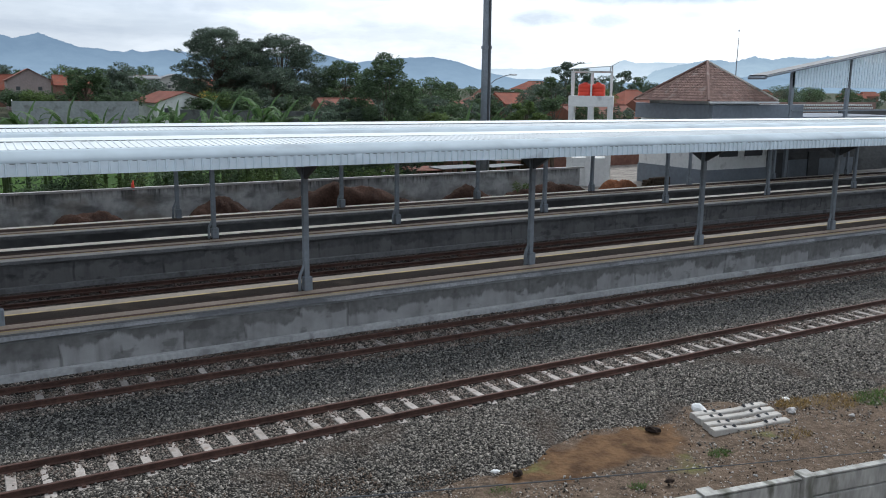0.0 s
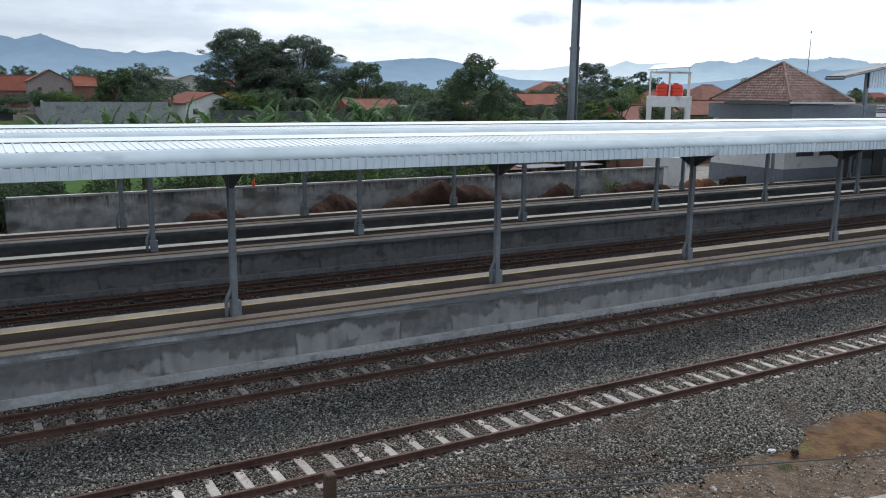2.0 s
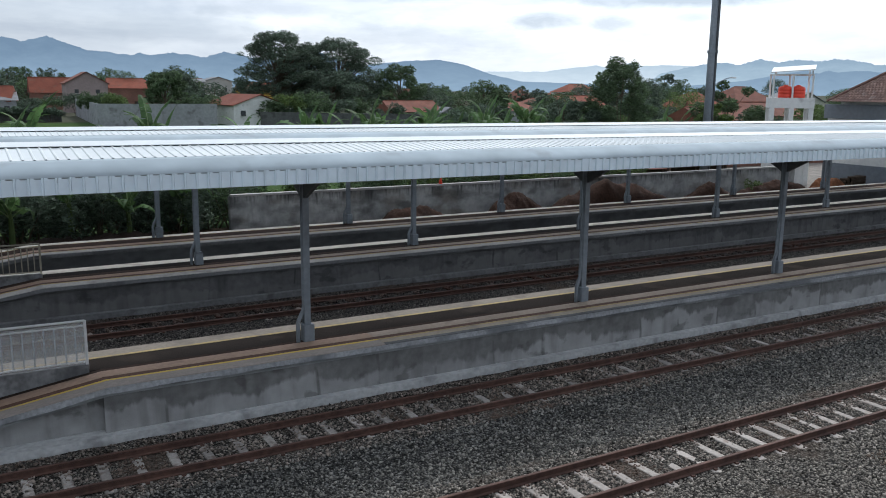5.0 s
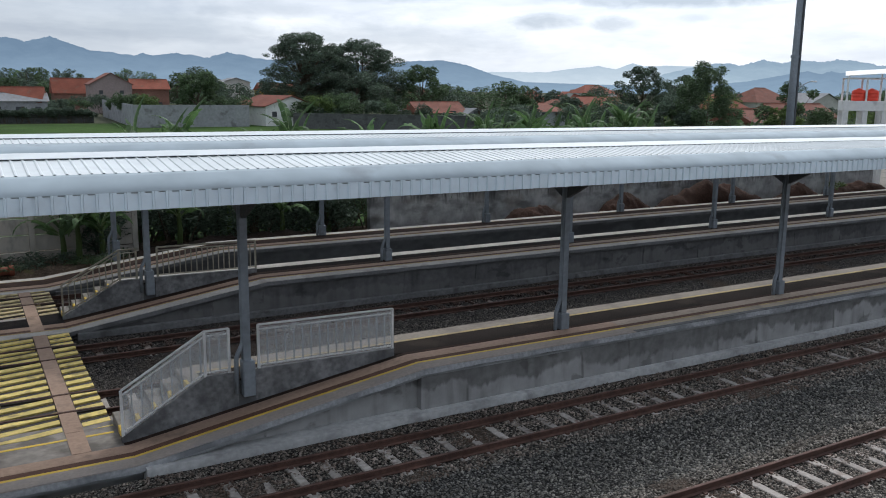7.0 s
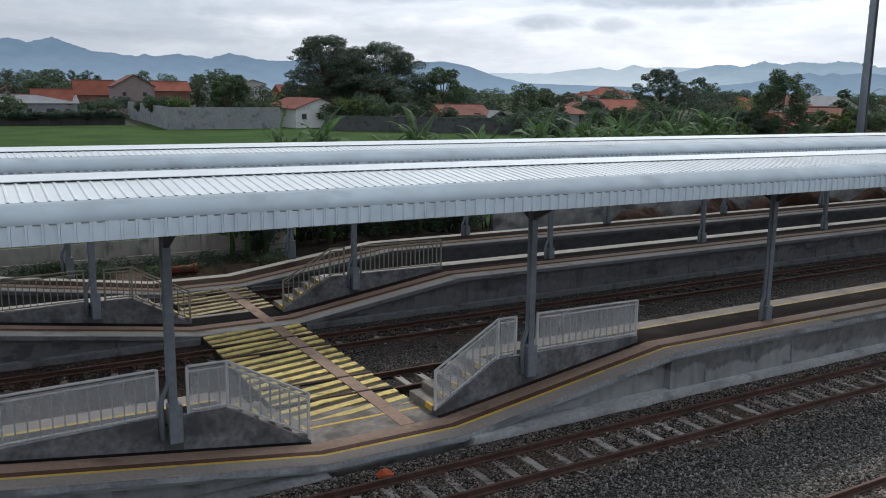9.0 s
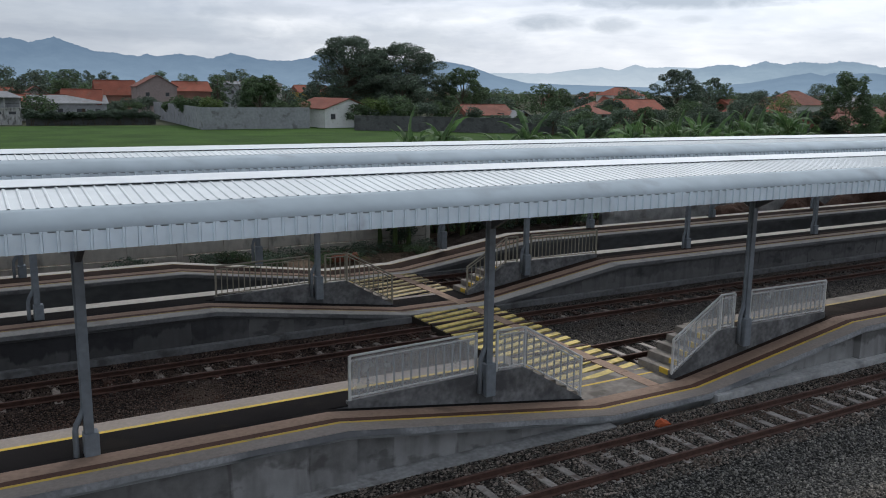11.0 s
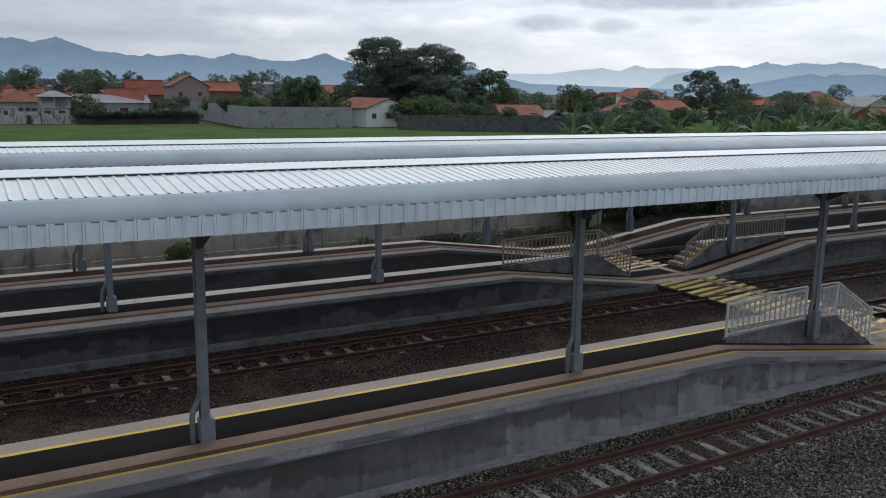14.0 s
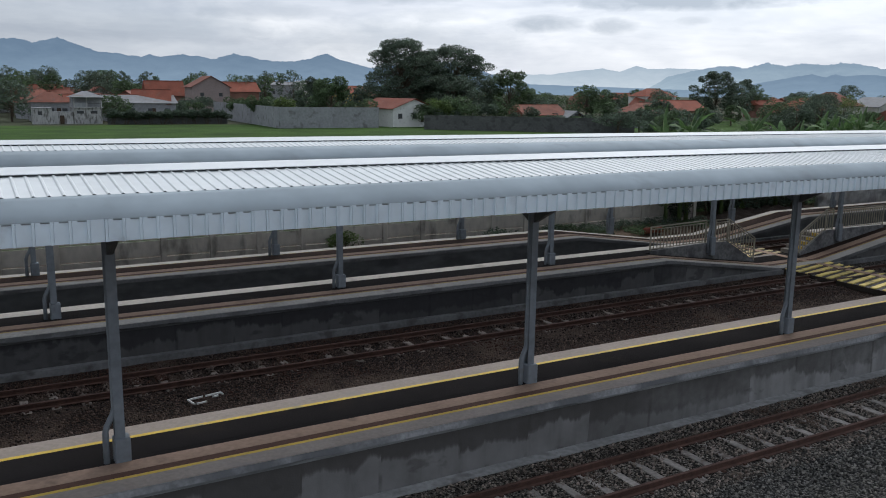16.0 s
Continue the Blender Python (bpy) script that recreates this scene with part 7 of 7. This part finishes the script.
tree("rounded tree among roofs", 208.0, 232, 13.8, 5.5, 11, 3000, 0.5, LEAF_DARK, 0.4, 0.3)
FAR_TREES = ((-24.6, 260, 10.8, 4.0), (-13.7, 262, 11.0, 4.6), (-5.0, 268, 9.0, 4.5), (-3.0, 282, 9.3, 4.0), (-34.0, 262, 9.5, 4.5), (112.0, 236, 8.6, 4.2), (126.0, 215, 9.0, 5.0), (118.0, 180, 5.4, 4.0), (148.0, 210, 6.6, 5.0), (172.0, 180, 8.5, 5.5))
NEAR_TREES = ((48.0, 84, 6.4, 3.0), (54.0, 92, 6.8, 3.4), (72.0, 98, 7.0, 3.5), (92.0, 108, 7.5, 4.0), (110.0, 130, 8.0, 4.5), (76.0, 72, 6.0, 3.0), (98.0, 78, 6.4, 3.4), (122.0, 96, 8.2, 4.0), (150.0, 118, 8.4, 4.5), (60.0, 66, 5.6, 2.6), (34.5, 60, 5.3, 2.4), (42.0, 70, 5.8, 2.6))
MORE_TREES = ((38.5, 53, 6.6, 1.8), (188.0, 215, 12.0, 5.5), (225.0, 240, 12.5, 5.0), (90.0, 270, 12.0, 6.0), (52.0, 270, 9.0, 5.0), (240.0, 210, 12, 6))
for k, (x, y, h, s) in enumerate(FAR_TREES + NEAR_TREES + MORE_TREES):
    tree(("rounded", "bushy", "leafy")[k % 3] + " green tree in the settlement", x, y, h, s, 30 + k, 2200 if y > 100 else 2600, 0.48 if y > 150 else 0.27, (LEAF, LEAF_DARK, LEAF_LIGHT)[(k * 5) % 7 % 3 if y < 140 else k % 2], 0.25, 0.14, lobes=24)
rng_t = random.Random(77)
for k in range(34):
    y = rng_t.uniform(92, 200)
    x = y * math.tan(radians(rng_t.uniform(34, 60))) - 30
    tree("bushy dark tree among the roofs", x, y, rng_t.uniform(2.8, 5.0), rng_t.uniform(2.4, 4.2), 600 + k, 1500, 0.38, (LEAF_DARK, LEAF_DARK, LEAF)[k % 3], 0.25, 0.05, "trees in the settlement", 22)
for k in range(145):
    y = rng_t.uniform(212, 480)
    x = y * math.tan(radians(rng_t.uniform(-3, 61))) - 30
    if -6 < x < 32 and y < 318:
        y += 110
    tree("distant green tree between roofs", x, y, rng_t.uniform(5, 10.5), rng_t.uniform(3.5, 7.0), 200 + k, 800, 0.72, (LEAF, LEAF_DARK)[k % 2], 0.3, 0.04, lobes=26)
for k in range(46):
    y = rng_t.uniform(250, 430)
    x = y * math.tan(radians(rng_t.uniform(-3, 16))) - 30
    if 2 < x < 34 and y < 330:
        y += 120
    tree("dark tree in the belt below the hills", x, y, rng_t.uniform(7.5, 12.5) + 0.008 * y, rng_t.uniform(3.5, 6.0), 700 + k, 900, 0.66, (LEAF_DARK, LEAF, LEAF_DARK)[k % 3], 0.3, 0.04, lobes=26)
for k in range(16):
    y = rng_t.uniform(225, 330)
    x = y * math.tan(radians(rng_t.uniform(-2, 6.5))) - 30
    house(("red-tiled", "brown-tiled")[k % 2] + " low house among dark trees", x, y, rng_t.uniform(8, 12), rng_t.uniform(7, 9), rng_t.uniform(2.4, 3.4), rng_t.uniform(4.8, 6.6),
          (GREY_PLASTER, STAINED_WALL, BRICK_FAR)[k % 3], (TILE, ORANGE_TILE, TILE)[k % 3], ("hip", "side", "gable_front")[k % 3], rng_t.uniform(-25, 25))
for k in range(44):
    x = 14 + 2.6 * k + rng_t.uniform(-0.8, 0.8)
    y = 52 + 0.30 * (x - 14) + rng_t.uniform(-3, 5)
    if abs(x - 39.6) < 3 or (x > 43 and y < 62):
        y += 9
    bush("mixed green scrub behind the yard", x, y, 3.6, 3.0, rng_t.uniform(3.2, 4.8), 300 + k, 900, 0.26, (LEAF, LEAF_LIGHT, LEAF_DARK, LEAF)[k % 4], -0.1, group="scrub behind the yard")
for k in range(14):
    bush("dark hedge along the far field wall", 48 + 5.2 * k, 182.5 + rng_t.uniform(0, 2), 6.0, 4.0, rng_t.uniform(3.5, 6.0) * (0.3 if 5 < k < 10 else 1.0), 400 + k, 900, 0.45, (LEAF, LEAF_DARK)[k % 2], -0.1, group="far hedge")

# ---- hills on the horizon ----
SKYLINE = [(-40, 0.030), (-20, 0.036), (-6, 0.034), (2.9, 0.048), (3.8, 0.0441), (5.2, 0.0502), (6.4, 0.0429), (7.5, 0.0365), (8.7, 0.0354), (9.9, 0.0324), (10.4, 0.0356), (11.0, 0.033), (12.4, 0.0366), (14.4, 0.0321), (15.5, 0.0387),
           (16.7, 0.0349), (18.0, 0.031), (19.4, 0.0315), (20.5, 0.0357), (21.5, 0.0411), (22.3, 0.0345), (24.4, 0.0255), (25.1, 0.028), (27.9, 0.0325), (29.5, 0.0335), (31.1, 0.0287), (32.8, 0.0182), (35, 0.010), (45, 0.006),
           (49, 0.013), (50.9, 0.0194), (52.5, 0.0244), (53.3, 0.0209), (53.8, 0.0245), (54.4, 0.0222), (55.3, 0.0241), (57.1, 0.0225), (75, 0.03), (100, 0.02)]
SKYLINE_FAR = [(-40, 0.02), (20, 0.022), (30, 0.02), (34.3, 0.0212), (36.3, 0.0211), (38, 0.0252), (39.8, 0.0287), (40.9, 0.0252), (42, 0.0322), (42.7, 0.0286), (44.3, 0.0295), (47, 0.028), (65, 0.026), (100, 0.02)]
SKYLINE_MID = [(-40, 0.002), (42.5, 0.004), (43.9, 0.0201), (45.7, 0.0278), (46.9, 0.0316), (47.9, 0.0323), (48.7, 0.03), (49.9, 0.0361), (51, 0.0326), (52.1, 0.0356), (53.1, 0.0338), (54.7, 0.0362), (56.4, 0.0299), (65, 0.03), (100, 0.02)]


def hills(name, line, radius, mat, rough_amount, label):
    az = np.concatenate([np.arange(-40, -4, 0.8), np.arange(-4, 66, 0.04), np.arange(66, 100, 0.8)])
    verts, m = [], 8
    for a in az:
        h = np.interp(a, [p[0] for p in line], [p[1] for p in line]) * radius + 6.8
        h *= 1 + rough_amount * (noise.noise((a * 1.6, radius, 0)) * 0.6 + noise.noise((a * 5.5, radius, 2)) * 0.35 + noise.noise((a * 16, radius, 4)) * 0.3 + abs(noise.noise((a * 42, radius, 6))) * 0.35)
        for j in range(m):
            s = j / (m - 1)
            r = radius - 500 * (1 - s) * (1 + 0.3 * noise.noise((a * 0.5, s * 3, radius)))
            verts.append((r * math.sin(radians(a)), r * math.cos(radians(a)), h * s ** 1.3 - 2))
    i = np.arange(len(az) * m).reshape(len(az), m)
    ob = new(name, raw_mesh(name, verts, np.stack([i[:-1, :-1], i[1:, :-1], i[1:, 1:], i[:-1, 1:]], -1).reshape(-1, 4)))
    ob.data.materials.append(mat)
    ob.data.shade_smooth()
    return tagged(ob, label, "hills", kind="structure")


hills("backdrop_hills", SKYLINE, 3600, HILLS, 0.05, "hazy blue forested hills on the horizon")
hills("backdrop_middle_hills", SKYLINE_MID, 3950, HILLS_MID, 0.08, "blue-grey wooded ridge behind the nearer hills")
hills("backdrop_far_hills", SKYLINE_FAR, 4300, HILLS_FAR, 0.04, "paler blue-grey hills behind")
